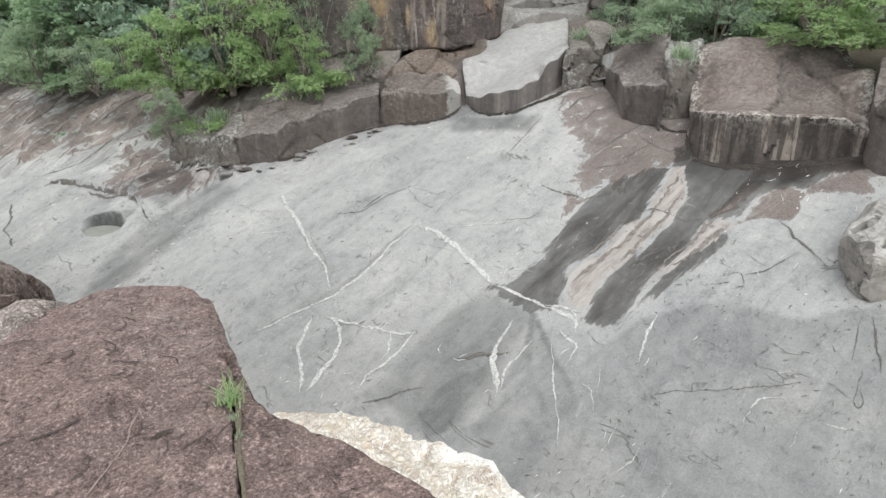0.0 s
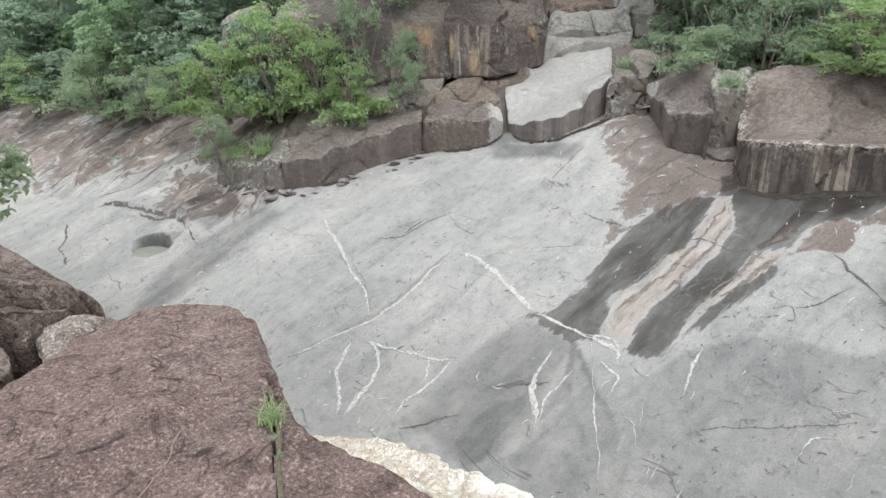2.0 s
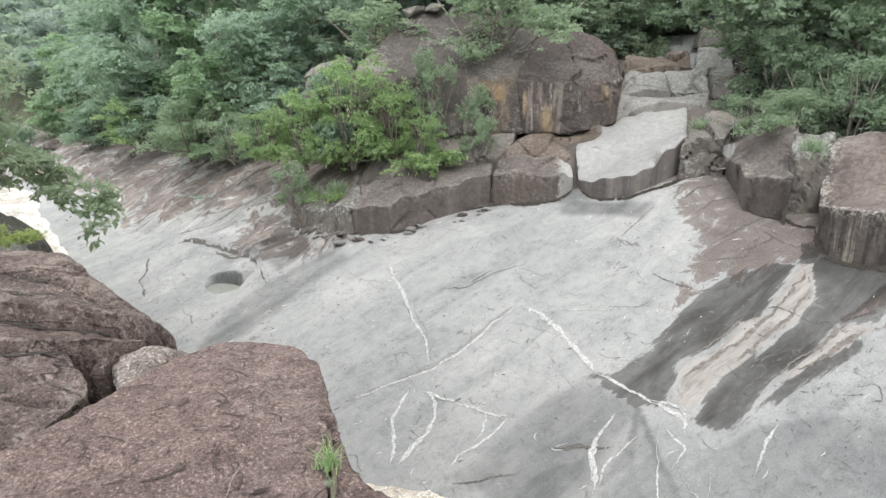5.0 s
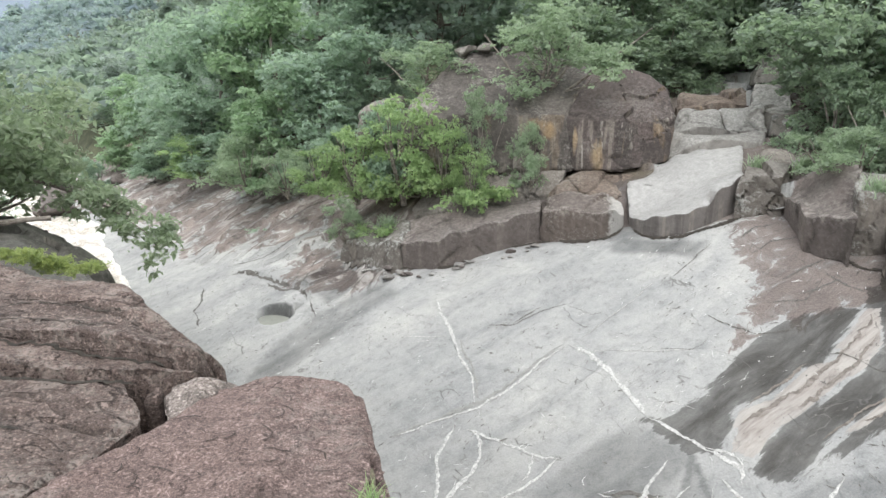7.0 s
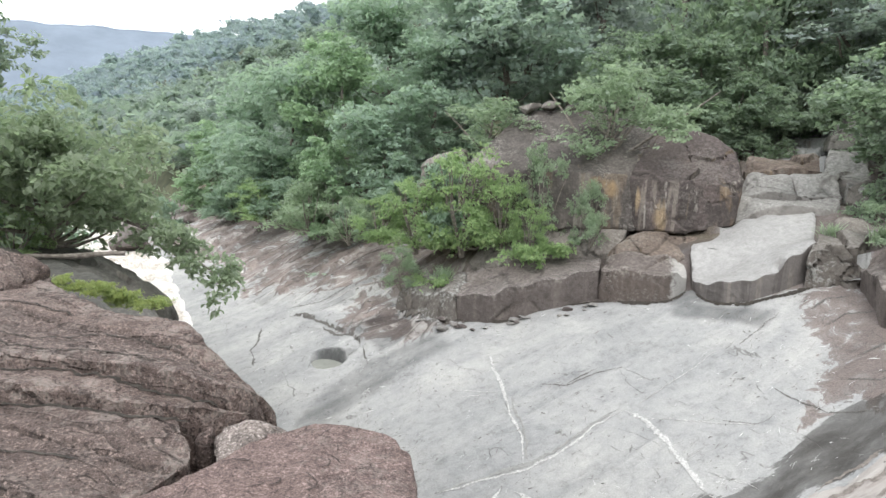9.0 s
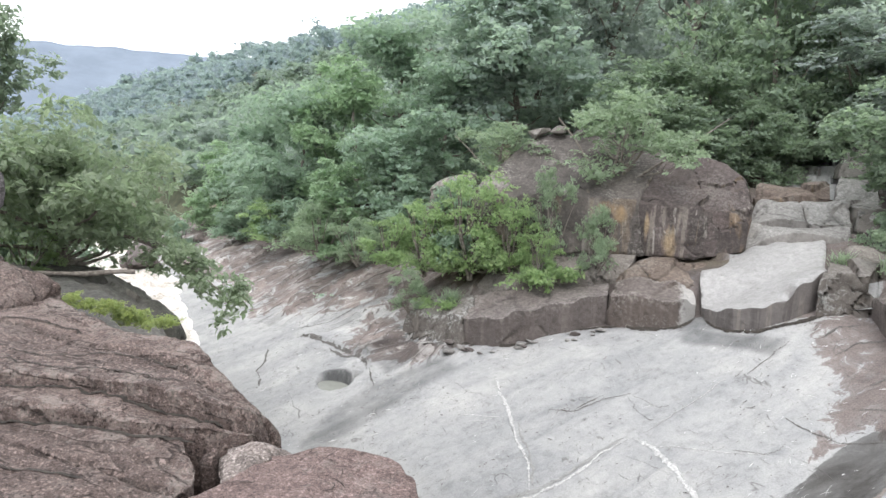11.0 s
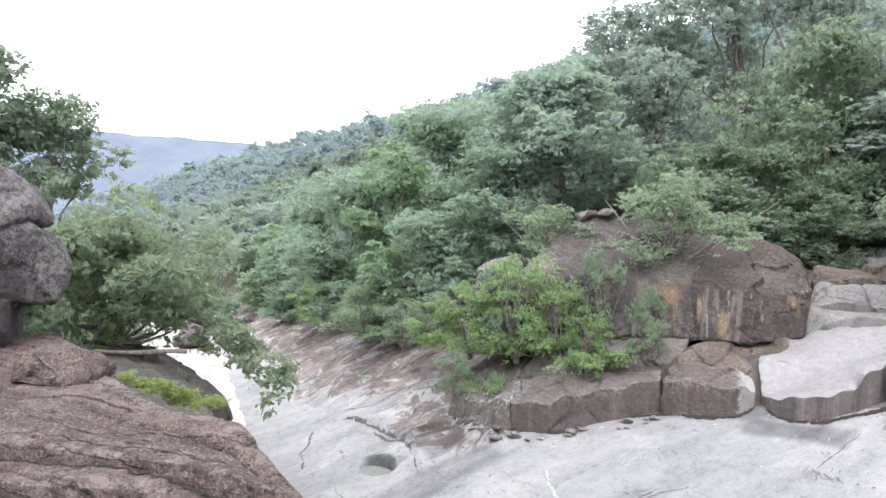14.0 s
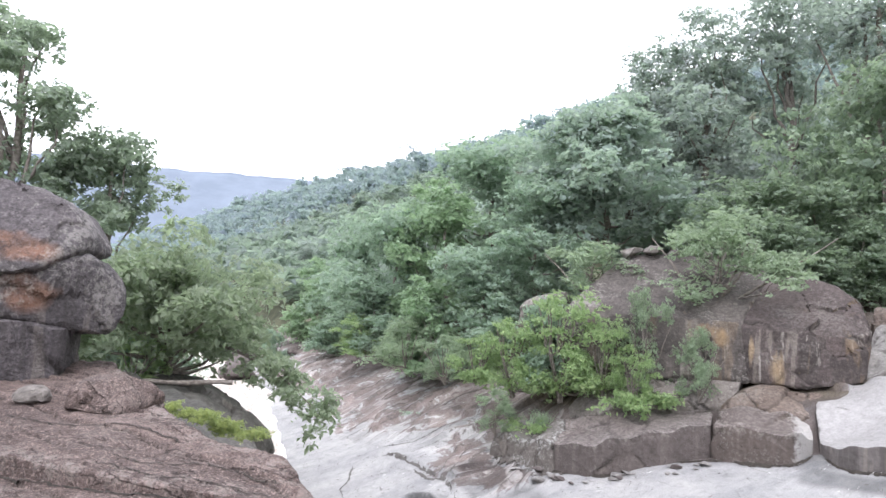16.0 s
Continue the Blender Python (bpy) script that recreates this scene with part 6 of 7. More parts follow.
for k in range(26):
    f = rs.rand()
    s_ = -13.4 + 4.2 * f
    r = 0.07 + 0.14 * rs.rand() ** 2
    q_ = float(np.interp(s_, [-14.05, -13.3, -12.23, -10.99, -10.05, -9.13], [10.25, 10.29, 10.56, 11.16, 12.2, 12.9])) - 0.05 - 0.45 * rs.rand() ** 1.5
    x, y = xy(s_, q_)
    z = float(slab_z(np.array([s_]), np.array([q_]))[0]) + r * 0.22
    d = rs.normal(size=(11, 3))
    d /= np.linalg.norm(d, axis=1)[:, None]
    hull_rock("broken_stone", [(x + a * r * 1.2, y + b * r * 0.8, z + c * r * 0.42) for a, b, c in d], M_STEP if k % 3 else M_LEDGE, "flat angular broken stone below the ledges", "stone", 0.02, 0.01, 0.05, 90 + k, group="broken stones")


# ---------------------------------------------------------------- trees
def leaf_cloud(rng, centres, radii, count, size, flat=0.75, up=0.55, slim=0.30, tri=False, bunch=9):
    """Bent leaves in small bunches at the ends of twigs, the twigs strewn through many uneven sprays. Returns V, F."""
    centres, radii = np.asarray(centres, float), np.asarray(radii, float)
    w = radii ** 2 * (0.4 + 1.2 * rng.rand(len(radii)))
    twigs = max(1, count // bunch)
    pick = rng.choice(len(centres), twigs, p=w / w.sum())
    axis = rng.normal(size=(len(centres), 3)) * np.array([1, 1, 0.3])
    axis /= np.linalg.norm(axis, axis=1)[:, None]
    d = rng.normal(size=(twigs, 3))
    d[:, 2] += up
    d /= np.linalg.norm(d, axis=1)[:, None]
    d = d * (0.25 + 0.8 * rng.rand(twigs) ** 0.6)[:, None]
    d = d + axis[pick] * (rng.rand(twigs) - 0.5)[:, None] * 1.1
    pos = centres[pick] + d * radii[pick][:, None] * np.array([1, 1, flat])
    lean_ = d * 0.45 + rng.normal(size=(twigs, 3)) * 0.35 + np.array([0, 0, 0.65])
    who = np.arange(count) % twigs
    pos = pos[who] + rng.normal(size=(count, 3)) * size * np.array([0.75, 0.75, 0.35])
    d = d[who]
    n = lean_[who] + rng.normal(size=(count, 3)) * 0.32
    n /= np.linalg.norm(n, axis=1)[:, None]
    t = np.cross(n, rng.normal(size=(count, 3)))
    t /= np.linalg.norm(t, axis=1)[:, None] + 1e-9
    b = np.cross(n, t)
    L = size * (0.5 + 1.0 * rng.rand(count))[:, None]
    droop = (n * -0.18 + np.array([0, 0, -0.15])) * L
    if tri:
        V = np.stack([pos - b * L * slim - t * L * 0.4, pos + b * L * slim - t * L * 0.4, pos + t * L * 0.6 + droop], 1).reshape(-1, 3)
        return V, np.arange(count * 3).reshape(-1, 3)
    v0 = pos - t * L * 0.5
    v1 = pos + b * L * slim
    v2 = pos + t * L * 0.5 + droop
    v3 = pos - b * L * slim
    V = np.stack([v0, v1, v2, v3], 1).reshape(-1, 3)
    F = np.arange(count * 4).reshape(-1, 4)
    return V, F


def tube(points, radii, sides=7):
    """A tapered limb along points. Returns V, F."""
    p = np.asarray(points, float)
    t = np.gradient(p, axis=0)
    t /= np.linalg.norm(t, axis=1)[:, None] + 1e-9
    ref = np.where(abs(t[:, 2:3]) > 0.9, np.array([[1.0, 0, 0]]), np.array([[0, 0, 1.0]]))
    a = np.cross(t, ref)
    a /= np.linalg.norm(a, axis=1)[:, None] + 1e-9
    b = np.cross(t, a)
    th = np.linspace(0, 2 * np.pi, sides, endpoint=False)
    V = p[:, None] + (a[:, None] * np.cos(th)[None, :, None] + b[:, None] * np.sin(th)[None, :, None]) * np.asarray(radii)[:, None, None]
    return V.reshape(-1, 3), grid_faces(sides, len(p), True)


def make_tree(name, seed, height, spread, leaves, leaf, material, label, bare=0.3, clumps=26, category="tree", trunk=None, flat=0.75, clump=0.26, limbs=6, stems=1, group="", tri=False):
    """A tapered trunk (or stems) with limbs, and a crown of many leaves in uneven clumps. Stands at its origin."""
    rng = np.random.RandomState(seed)
    root = new(name)
    root.empty_display_size = 0.2
    r0 = trunk or height * 0.018
    steps = np.linspace(0, 1, 9)
    paths = []
    for k in range(stems):
        out = np.array([rng.normal(), rng.normal()]) * spread * (0.0 if stems == 1 else 0.45)
        path = np.stack([out[0] * steps + rng.normal(size=9).cumsum() * height * 0.010, out[1] * steps + rng.normal(size=9).cumsum() * height * 0.010, steps * height * 0.8 - 0.15 * (1 - steps)], 1)
        paths.append(path)
        mesh_object("trunk" if stems == 1 else "stem", *tube(path, r0 * (1.15 - 0.85 * steps)), M_BARK, root)
    cs, rs = [], []
    lobes = []
    for k in range(max(7, clumps // 6)):
        f = bare + (1 - bare) * (k + rng.rand()) / max(7, clumps // 6)
        a = rng.rand() * 2 * math.pi
        wide = math.sin(math.pi * min(1, (f - bare) / (1 - bare) * 0.72 + 0.25)) ** 0.7
        rr = spread * wide * (0.30 + 0.55 * rng.rand())
        lobes.append((k % stems, f, np.array([math.cos(a) * rr, math.sin(a) * rr, f * height * 0.90])))
    for k in range(clumps):
        stem, f, lobe = lobes[k % len(lobes)]
        path = paths[stem]
        base = np.array([np.interp(f, steps, path[:, 0]), np.interp(f, steps, path[:, 1]), 0]) * (1 if stems == 1 else 0.6)
        c = base + lobe + rng.normal(size=3) * np.array([0.24, 0.24, 0.15]) * spread * (0.5 if k < len(lobes) else 1.0)
        c[2] = max(c[2], 0.05 * height)
        cs.append(c)
        rs.append(spread * clump * (0.55 + 1.0 * rng.rand()))
        if k < limbs:
            st = path[int(np.clip((f * 0.75) * 8, 1, 7))]
            u = np.linspace(0, 1, 7)[:, None]
            bend = st + (c - st) * u + np.array([0, 0, 1]) * np.sin(u * math.pi) * -0.05 * height + rng.normal(size=(7, 3)) * 0.015 * height * u
            mesh_object("limb", *tube(bend, r0 * 0.5 * (1 - 0.8 * u[:, 0]), 5), M_BARK, root)
    V, F = leaf_cloud(rng, cs, rs, leaves, leaf, flat, slim=0.44 if tri else 0.30, tri=tri)
    mesh_object("crown", V, F, material, root, smooth=False)
    root["tall"], root["wide"] = height, 2 * spread
    return tagged(root, label, category, group)


PROTO = {
    "round": make_tree("broadleaf_tree", 11, 6.0, 2.4, 21000, 0.135, M_LEAF_MID, "rounded green broadleaf tree on the wooded bank", clumps=84, clump=0.25, bare=0.04, limbs=10, flat=0.95, group="trees of the wooded bank", tri=True),
    "dark": make_tree("broadleaf_tree", 12, 6.0, 2.6, 21000, 0.15, M_LEAF_DARK, "dense dark green broadleaf tree on the wooded bank", clumps=96, clump=0.22, bare=0.06, limbs=10, flat=1.0, group="trees of the wooded bank", tri=True),
    "tall": make_tree("broadleaf_tree", 13, 10.0, 3.0, 24000, 0.12, M_LEAF_OLIVE, "tall airy olive-green tree over the bank", clumps=100, bare=0.2, clump=0.20, limbs=16, flat=0.9, group="trees of the wooded bank", tri=True),
    "fresh": make_tree("broadleaf_tree", 14, 5.0, 2.0, 17000, 0.125, M_LEAF_YOUNG, "bright green young tree on the wooded bank", clumps=70, clump=0.22, bare=0.03, limbs=8, group="trees of the wooded bank", tri=True),
    "shade": make_tree("broadleaf_tree", 18, 6.0, 2.4, 20000, 0.13, M_LEAF_SHADE, "dark olive-green tree crowding the side stream", clumps=84, clump=0.24, bare=0.03, limbs=10, flat=0.95, group="trees of the wooded bank", tri=True),
    "scrub": make_tree("bush", 19, 2.0, 1.2, 7000, 0.09, M_LEAF_SHADE, "dark olive scrub beside the side stream", clumps=52, bare=0.0, category="bush", stems=6, clump=0.22, limbs=10, group="bushes on the rocks"),
    "bright": make_tree("bush", 15, 2.2, 1.2, 6800, 0.085, M_LEAF_FRESH, "bright green leafy bush among the rocks", clumps=72, bare=0.0, category="bush", stems=6, clump=0.185, limbs=12, group="bushes on the rocks"),
    "green": make_tree("bush", 16, 2.0, 1.2, 7500, 0.10, M_LEAF_MID, "dense green bush at the edge of the rocks", clumps=44, bare=0.05, category="bush", stems=5, clump=0.24, limbs=8, group="bushes on the rocks"),
    "grey": make_tree("bush", 17, 2.0, 1.3, 5200, 0.085, M_LEAF_DRY, "thin grey-green shrub with bare grey twigs", clumps=44, bare=0.15, category="bush", stems=7, limbs=16, clump=0.2, group="bushes on the rocks"),
}
used = set()
rng = np.random.RandomState(5)


def plant(kind, x, y, z, height, width):
    """A plant of that kind, of that height and width, on its foot; the first is the pattern itself."""
    ob = PROTO[kind]
    sz, sx = height / ob["tall"], width / ob["wide"]
    m = pose(x, y, z - 0.05, 0, 0, rng.rand() * 360) @ Matrix.Diagonal((sx, sx, sz, 1))
    if kind in used:
        c = copy_thing(ob, Matrix.Identity(4))
        c.matrix_basis = m
        return c
    ob.matrix_basis = m
    used.add(kind)
    return ob


BANK_TREES = [
    ("dark", -6.3, 26.3, 3.02, 6.1, 6.1),
    ("round", -12.3, 28.5, 2.24, 6.1, 5.9),
    ("fresh", -12.8, 24.9, 0.16, 5.6, 4.6),
    ("round", -15.7, 25.6, -1.06, 6.0, 4.7),
    ("round", -20.3, 28.5, -1.59, 5.7, 4.6),
    ("fresh", -24.2, 30.6, -2.51, 4.8, 4.1),
    ("round", -9.8, 21.9, -1.22, 4.3, 3.8),
    ("fresh", -12.1, 21.9, -1.64, 3.2, 2.9),
    ("round", -16.0, 24.2, -1.50, 3.0, 3.0),
    ("round", -8.7, 24.5, 1.32, 4.3, 3.8),
    ("tall", -4.6, 30.6, 2.03, 10.6, 5.9),
    ("tall", -6.6, 31.4, 2.0, 9.6, 4.6),
    ("tall", -2.8, 30.9, 2.60, 11.2, 6.7),
    ("tall", 0.0, 32.0, 2.72, 13.2, 7.0),
    ("tall", 2.4, 29.9, 2.72, 13.4, 7.0),
]
CHUTE_TREES = [
    ("shade", 3.1, 26.8, 1.86, 8.3, 5.2),
    ("shade", -1.0, 24.5, 2.0, 3.7, 3.8),
    ("shade", 1.0, 24.5, 1.39, 4.1, 3.6),
    ("shade", 2.1, 24.0, 1.29, 2.9, 2.9),
    ("tall", 6.6, 27.2, 2.82, 6.6, 6.3),
    ("shade", 6.2, 19.3, 0.30, 4.4, 4.0),
    ("shade", 7.4, 18.3, 0.21, 5.2, 3.7),
    ("shade", 3.8, 26.2, 1.86, 3.1, 3.5),
    ("shade", 6.0, 26.5, 2.2, 3.1, 3.8),
    ("tall", 10.7, 23.7, 0.80, 7.1, 6.3),
    ("tall", 13.1, 21.3, 0.79, 7.0, 6.1),
    ("shade", 8.2, 18.7, 0.15, 3.8, 3.5),
]
BUSHES = [
    ("bright", -5.35, 17.3, -1.25, 2.8, 2.4),
    ("bright", -6.8, 17.5, -1.35, 2.1, 2.0),
    ("bright", -8.2, 18.0, -1.25, 1.4, 1.6),
    ("bright", -4.2, 17.2, -1.0, 1.9, 1.3),
    ("green", -6.0, 18.2, -1.2, 2.3, 2.2),
    ("grey", -1.7, 18.7, 1.25, 2.3, 3.3),
    ("grey", -5.3, 19.6, 1.5, 1.4, 2.7),
    ("bright", -3.3, 16.8, -1.2, 1.3, 1.0),
    ("grey", -1.9, 17.2, -1.0, 1.6, 1.2),
    ("grey", -6.75, 16.2, -2.25, 1.0, 1.1),
    ("grey", -12.2, 20.7, -1.7, 1.8, 2.5),
    ("bright", -15.7, 23.2, -1.5, 1.6, 2.4),
    ("grey", -9.6, 18.7, -1.5, 1.3, 1.8),
    ("grey", -3.2, 17.6, -0.9, 2.3, 1.4),
]
RIGHT_BUSHES = [
    ("bright", 7.5, 13.2, -0.1, 1.5, 2.5),
    ("scrub", 6.2, 15.0, -0.4, 1.8, 2.1),
    ("bright", 8.6, 12.6, 0.0, 1.2, 1.6),
    ("scrub", 7.1, 14.9, -0.2, 1.6, 1.9),
    ("scrub", 5.6, 17.7, -0.2, 2.3, 2.3),
    ("scrub", 6.0, 16.0, -0.4, 1.9, 1.8),
    ("grey", 5.2, 15.2, -0.35, 1.0, 1.8),
    ("green", -19.8, 26.4, -2.0, 1.7, 2.6),
    ("green", -24.1, 26.8, -3.3, 1.9, 1.9),
    ("grey", 4.8, 15.7, -0.3, 0.9, 1.6),
    ("scrub", 8.8, 15.2, -0.1, 2.0, 2.6),
]
for kind, x, y, z, tall, wide in BANK_TREES + CHUTE_TREES + BUSHES + RIGHT_BUSHES:
    plant(kind, x, y, z, tall * 1.04, wide * 1.1)


def gz(x, y):
    return float(ground_z(np.array([x]), np.array([y]))[0])


for row, (q0, gap) in enumerate([(17.0, 3.2), (21.5, 3.6), (26.0, 4.0), (31.0, 4.6)]):
    s = -48 - row * 8
    while s < 16:
        x, y = xy(s + rng.rand() * 1.2, q0 + rng.rand() * 2.0)
        az = math.degrees(math.atan2(x, y))
        kind = ["round", "dark", "fresh", "round", "tall", "dark"][rng.randint(6)]
        clear = (-21 < az < 40 and q0 < 22) or (-14 < az < 14 and q0 < 28)
        if not clear and az > -62:
            small = 0.55 if az < -17 else 1.0
            plant(kind, x, y, gz(x, y), PROTO[kind]["tall"] * small * (0.7 + 0.4 * rng.rand()), PROTO[kind]["wide"] * (0.8 + 0.4 * rng.rand()))
        s += gap * (0.8 + 0.5 * rng.rand())

# trees of the near bank, upstream of the outcrop
big_left = make_tree("riverside_tree", 31, 2.55, 2.3, 15500, 0.125, M_LEAF_LEFT, "spreading grey-green tree leaning over the rapid", clumps=90, bare=0.36, limbs=16, trunk=0.10, clump=0.2, flat=0.62)
big_left.matrix_basis = pose(-9.95, 8.35, -0.6)
behind = make_tree("riverside_tree", 32, 7.2, 1.5, 9500, 0.13, M_LEAF_BACK, "tall green tree behind the stacked boulders, its leaves coloured as backlit", clumps=44, bare=0.42, limbs=14, trunk=0.12, clump=0.25)
behind.matrix_basis = pose(-13.5, 6.75, 0.0)
behind2 = make_tree("riverside_tree", 33, 4.9, 1.25, 7500, 0.115, M_LEAF_BACK, "thin-crowned green tree behind the stacked boulders, its leaves coloured as backlit", clumps=36, bare=0.4, limbs=10, trunk=0.09, clump=0.25)
behind2.matrix_basis = pose(-12.3, 8.75, -0.3)
for kind, x, y, z, tall, wide in [("bright", -10.0, 7.6, -0.3, 0.8, 1.3), ("green", -11.1, 7.8, -0.3, 1.1, 1.3), ("green", -13.5, 10.5, -0.6, 2.2, 3.0), ("green", -15.5, 8.5, -0.6, 2.4, 3.0), ("green", -17.0, 14.0, -1.5, 2.6, 3.4)]:
    plant(kind, x, y, z, tall, wide)


def hanging_branch():
    """The leafy branch that hangs out over the white water, part of the riverside tree."""
    rs = np.random.RandomState(77)
    u = np.linspace(0, 1, 9)[:, None]
    a, b, c = np.array([-9.3, 8.7, 0.35]), np.array([-8.0, 9.1, 0.05]), np.array([-6.95, 8.9, -0.72])
    path = (1 - u) ** 2 * a + 2 * u * (1 - u) * b + u ** 2 * c
    limb = mesh_object("limb", *tube(path, 0.035 * (1.1 - u[:, 0]), 6), M_BARK, big_left)
    cs, rr = [], []
    for k in range(40):
        p = path[int(3 + 5.99 * rs.rand())]
        cs.append(p + rs.normal(size=3) * np.array([0.22, 0.2, 0.18]) + np.array([0.06, 0, -0.02]))
        rr.append(0.10 + 0.08 * rs.rand())
    leaves = mesh_object("leaves", *leaf_cloud(rs, cs, rr, 1900, 0.105, 0.8), M_LEAF_LEFT, big_left, smooth=False)
    for ob in (limb, leaves):
        ob.matrix_parent_inverse = big_left.matrix_basis.inverted()


hanging_branch()


def far_woods(name, q_range, s_range, gap, crown, quads, leaf, seed, label, material):
    """The closed canopy of the hillside, crown by crown."""
    rng = np.random.RandomState(seed)
    cs, rs = [], []
    q = q_range[0]
    while q < q_range[1]:
        k = gap * (1 + 0.35 * (q - q_range[0]) / (q_range[1] - q_range[0]))
        s = s_range[0] + rng.rand() * k
        while s < s_range[1]:
            ss, qq = s + rng.normal() * k * 0.25, q + rng.normal() * k * 0.25
            x, y = xy(ss, qq)
            r = crown * (0.7 + 0.6 * rng.rand())
            z = ground_z(np.array([x]), np.array([y]))[0] + r * (0.9 + 0.7 * rng.rand())
            for j in range(5):
                cs.append((x + rng.normal() * r * 0.38, y + rng.normal() * r * 0.38, z + rng.normal() * r * 0.22))
                rs.append(r * 0.55)
            s += k
        q += k * 0.85
    V, F = leaf_cloud(rng, cs, rs, int(len(cs) * quads / 5), leaf, 0.75, 1.1, 0.45, True)
    ob = mesh_object(name, V, F, material, smooth=False)
    return tagged(ob, label, "woods", kind="stuff")


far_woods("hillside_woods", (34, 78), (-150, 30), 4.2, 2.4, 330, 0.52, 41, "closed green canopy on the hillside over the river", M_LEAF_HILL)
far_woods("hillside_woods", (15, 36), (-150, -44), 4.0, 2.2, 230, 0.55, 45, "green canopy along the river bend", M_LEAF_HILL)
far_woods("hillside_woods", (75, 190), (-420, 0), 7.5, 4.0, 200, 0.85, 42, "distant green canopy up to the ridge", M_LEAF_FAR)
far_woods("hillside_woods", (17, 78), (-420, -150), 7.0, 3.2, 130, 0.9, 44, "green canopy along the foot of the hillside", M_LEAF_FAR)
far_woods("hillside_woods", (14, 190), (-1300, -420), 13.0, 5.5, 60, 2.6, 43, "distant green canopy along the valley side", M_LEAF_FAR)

# far ridge across the head of the valley, blue haze put into its colour
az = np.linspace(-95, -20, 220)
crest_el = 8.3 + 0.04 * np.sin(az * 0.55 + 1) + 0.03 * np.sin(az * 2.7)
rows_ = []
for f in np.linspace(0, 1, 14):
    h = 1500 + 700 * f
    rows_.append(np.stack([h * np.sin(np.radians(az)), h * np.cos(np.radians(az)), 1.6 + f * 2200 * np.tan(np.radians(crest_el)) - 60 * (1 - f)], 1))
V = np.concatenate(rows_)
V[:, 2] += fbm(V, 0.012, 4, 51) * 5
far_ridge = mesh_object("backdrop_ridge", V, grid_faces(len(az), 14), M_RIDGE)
tagged(far_ridge, "far wooded ridge, coloured blue for haze", "hill", kind="structure")


# ---------------------------------------------------------------- small things
def grass_tuft(name, x, y, z, blades, tall, spread, material, label, seed, category="grass"):
    rs = np.random.RandomState(seed)
    V, F = [], []
    for k in range(blades):
        a = rs.rand() * 2 * math.pi
        foot = np.array([x + rs.normal() * spread * 0.3, y + rs.normal() * spread * 0.3, z])
        d = np.array([math.cos(a), math.sin(a), 0])
        side = np.array([-d[1], d[0], 0]) * tall * 0.035
        L = tall * (0.5 + 0.6 * rs.rand())
        bend = spread * (0.4 + 0.8 * rs.rand())
        n = len(V)
        for j, u in enumerate((0, 0.4, 0.75, 1.0)):
            c = foot + np.array([0, 0, L * u * (1 - 0.25 * u)]) + d * bend * u * u
            w = side * (1.05 - u)
            V += [c - w, c + w]
            if j:
                F.append((n + 2 * j - 2, n + 2 * j - 1, n + 2 * j + 1, n + 2 * j))
    ob = mesh_object(name, np.array(V), np.array(F), material)
    return tagged(ob, label, category)


grass_tuft("grass_tuft", -0.88, 2.17, -0.02, 70, 0.12, 0.08, M_LEAF_FRESH, "small green grass tuft growing in the rock joint", 1)
u = np.linspace(0, 1, 60)
jx, jy = np.interp(u, [0, 0.3, 0.6, 1], [-0.96, -0.834, -0.754, -0.672]), np.interp(u, [0, 0.3, 0.6, 1], [2.42, 2.12, 1.85, 1.62])
side = 0.008 + 0.005 * fbm(np.stack([u * 20, 0 * u, 0 * u], 1), 1.0, 3, 3)
strip = np.concatenate([np.stack([jx - side, jy - side * 0.4, 0 * u - 0.016], 1), np.stack([jx, jy, 0 * u - 0.008 + 0.004 * np.sin(u * 90)], 1), np.stack([jx + side, jy + side * 0.4, 0 * u - 0.016], 1)])
tagged(mesh_object("joint_moss", strip, grid_faces(60, 3), plain_material("brown_green_moss", (0.06, 0.055, 0.036), (0.13, 0.115, 0.075), 60.0, 0.95, 0.01)), "brown-green moss filling the joint between boulders", "moss", kind="stuff")
grass_tuft("grass_tuft", -0.83, 2.06, -0.02, 26, 0.05, 0.03, M_LEAF_DRY, "low mossy growth along the rock joint", 2)
grass_tuft("grass_tuft", -0.78, 1.95, -0.02, 26, 0.04, 0.03, M_LEAF_DRY, "low mossy growth along the rock joint", 3)
for k, (x, y, z) in enumerate([(3.5, 16.4, -0.35), (4.9, 15.1, -0.1), (5.3, 15.3, -0.1), (4.4, 16.0, -0.3), (-5.6, 16.6, -2.05), (5.0, 13.6, -0.45)]):
    grass_tuft("grass_tuft", x, y, z, 120, 0.55, 0.35, M_LEAF_DRY, "dry yellow-green grass clump on the ledge", 10 + k)


def leafy_patch(name, centres, radius, count, leaf, material, label, seed):
    rs = np.random.RandomState(seed)
    cs, rr = [], []
    for x, y, z in centres:
        for k in range(9):
            cs.append((x + rs.normal() * radius, y + rs.normal() * radius, z + abs(rs.normal()) * radius * 0.25))
            rr.append(radius * 0.8)
    ob = mesh_object(name, *leaf_cloud(rs, cs, rr, count, leaf, 0.7), material, smooth=False)
    return tagged(ob, label, "plant", kind="stuff")


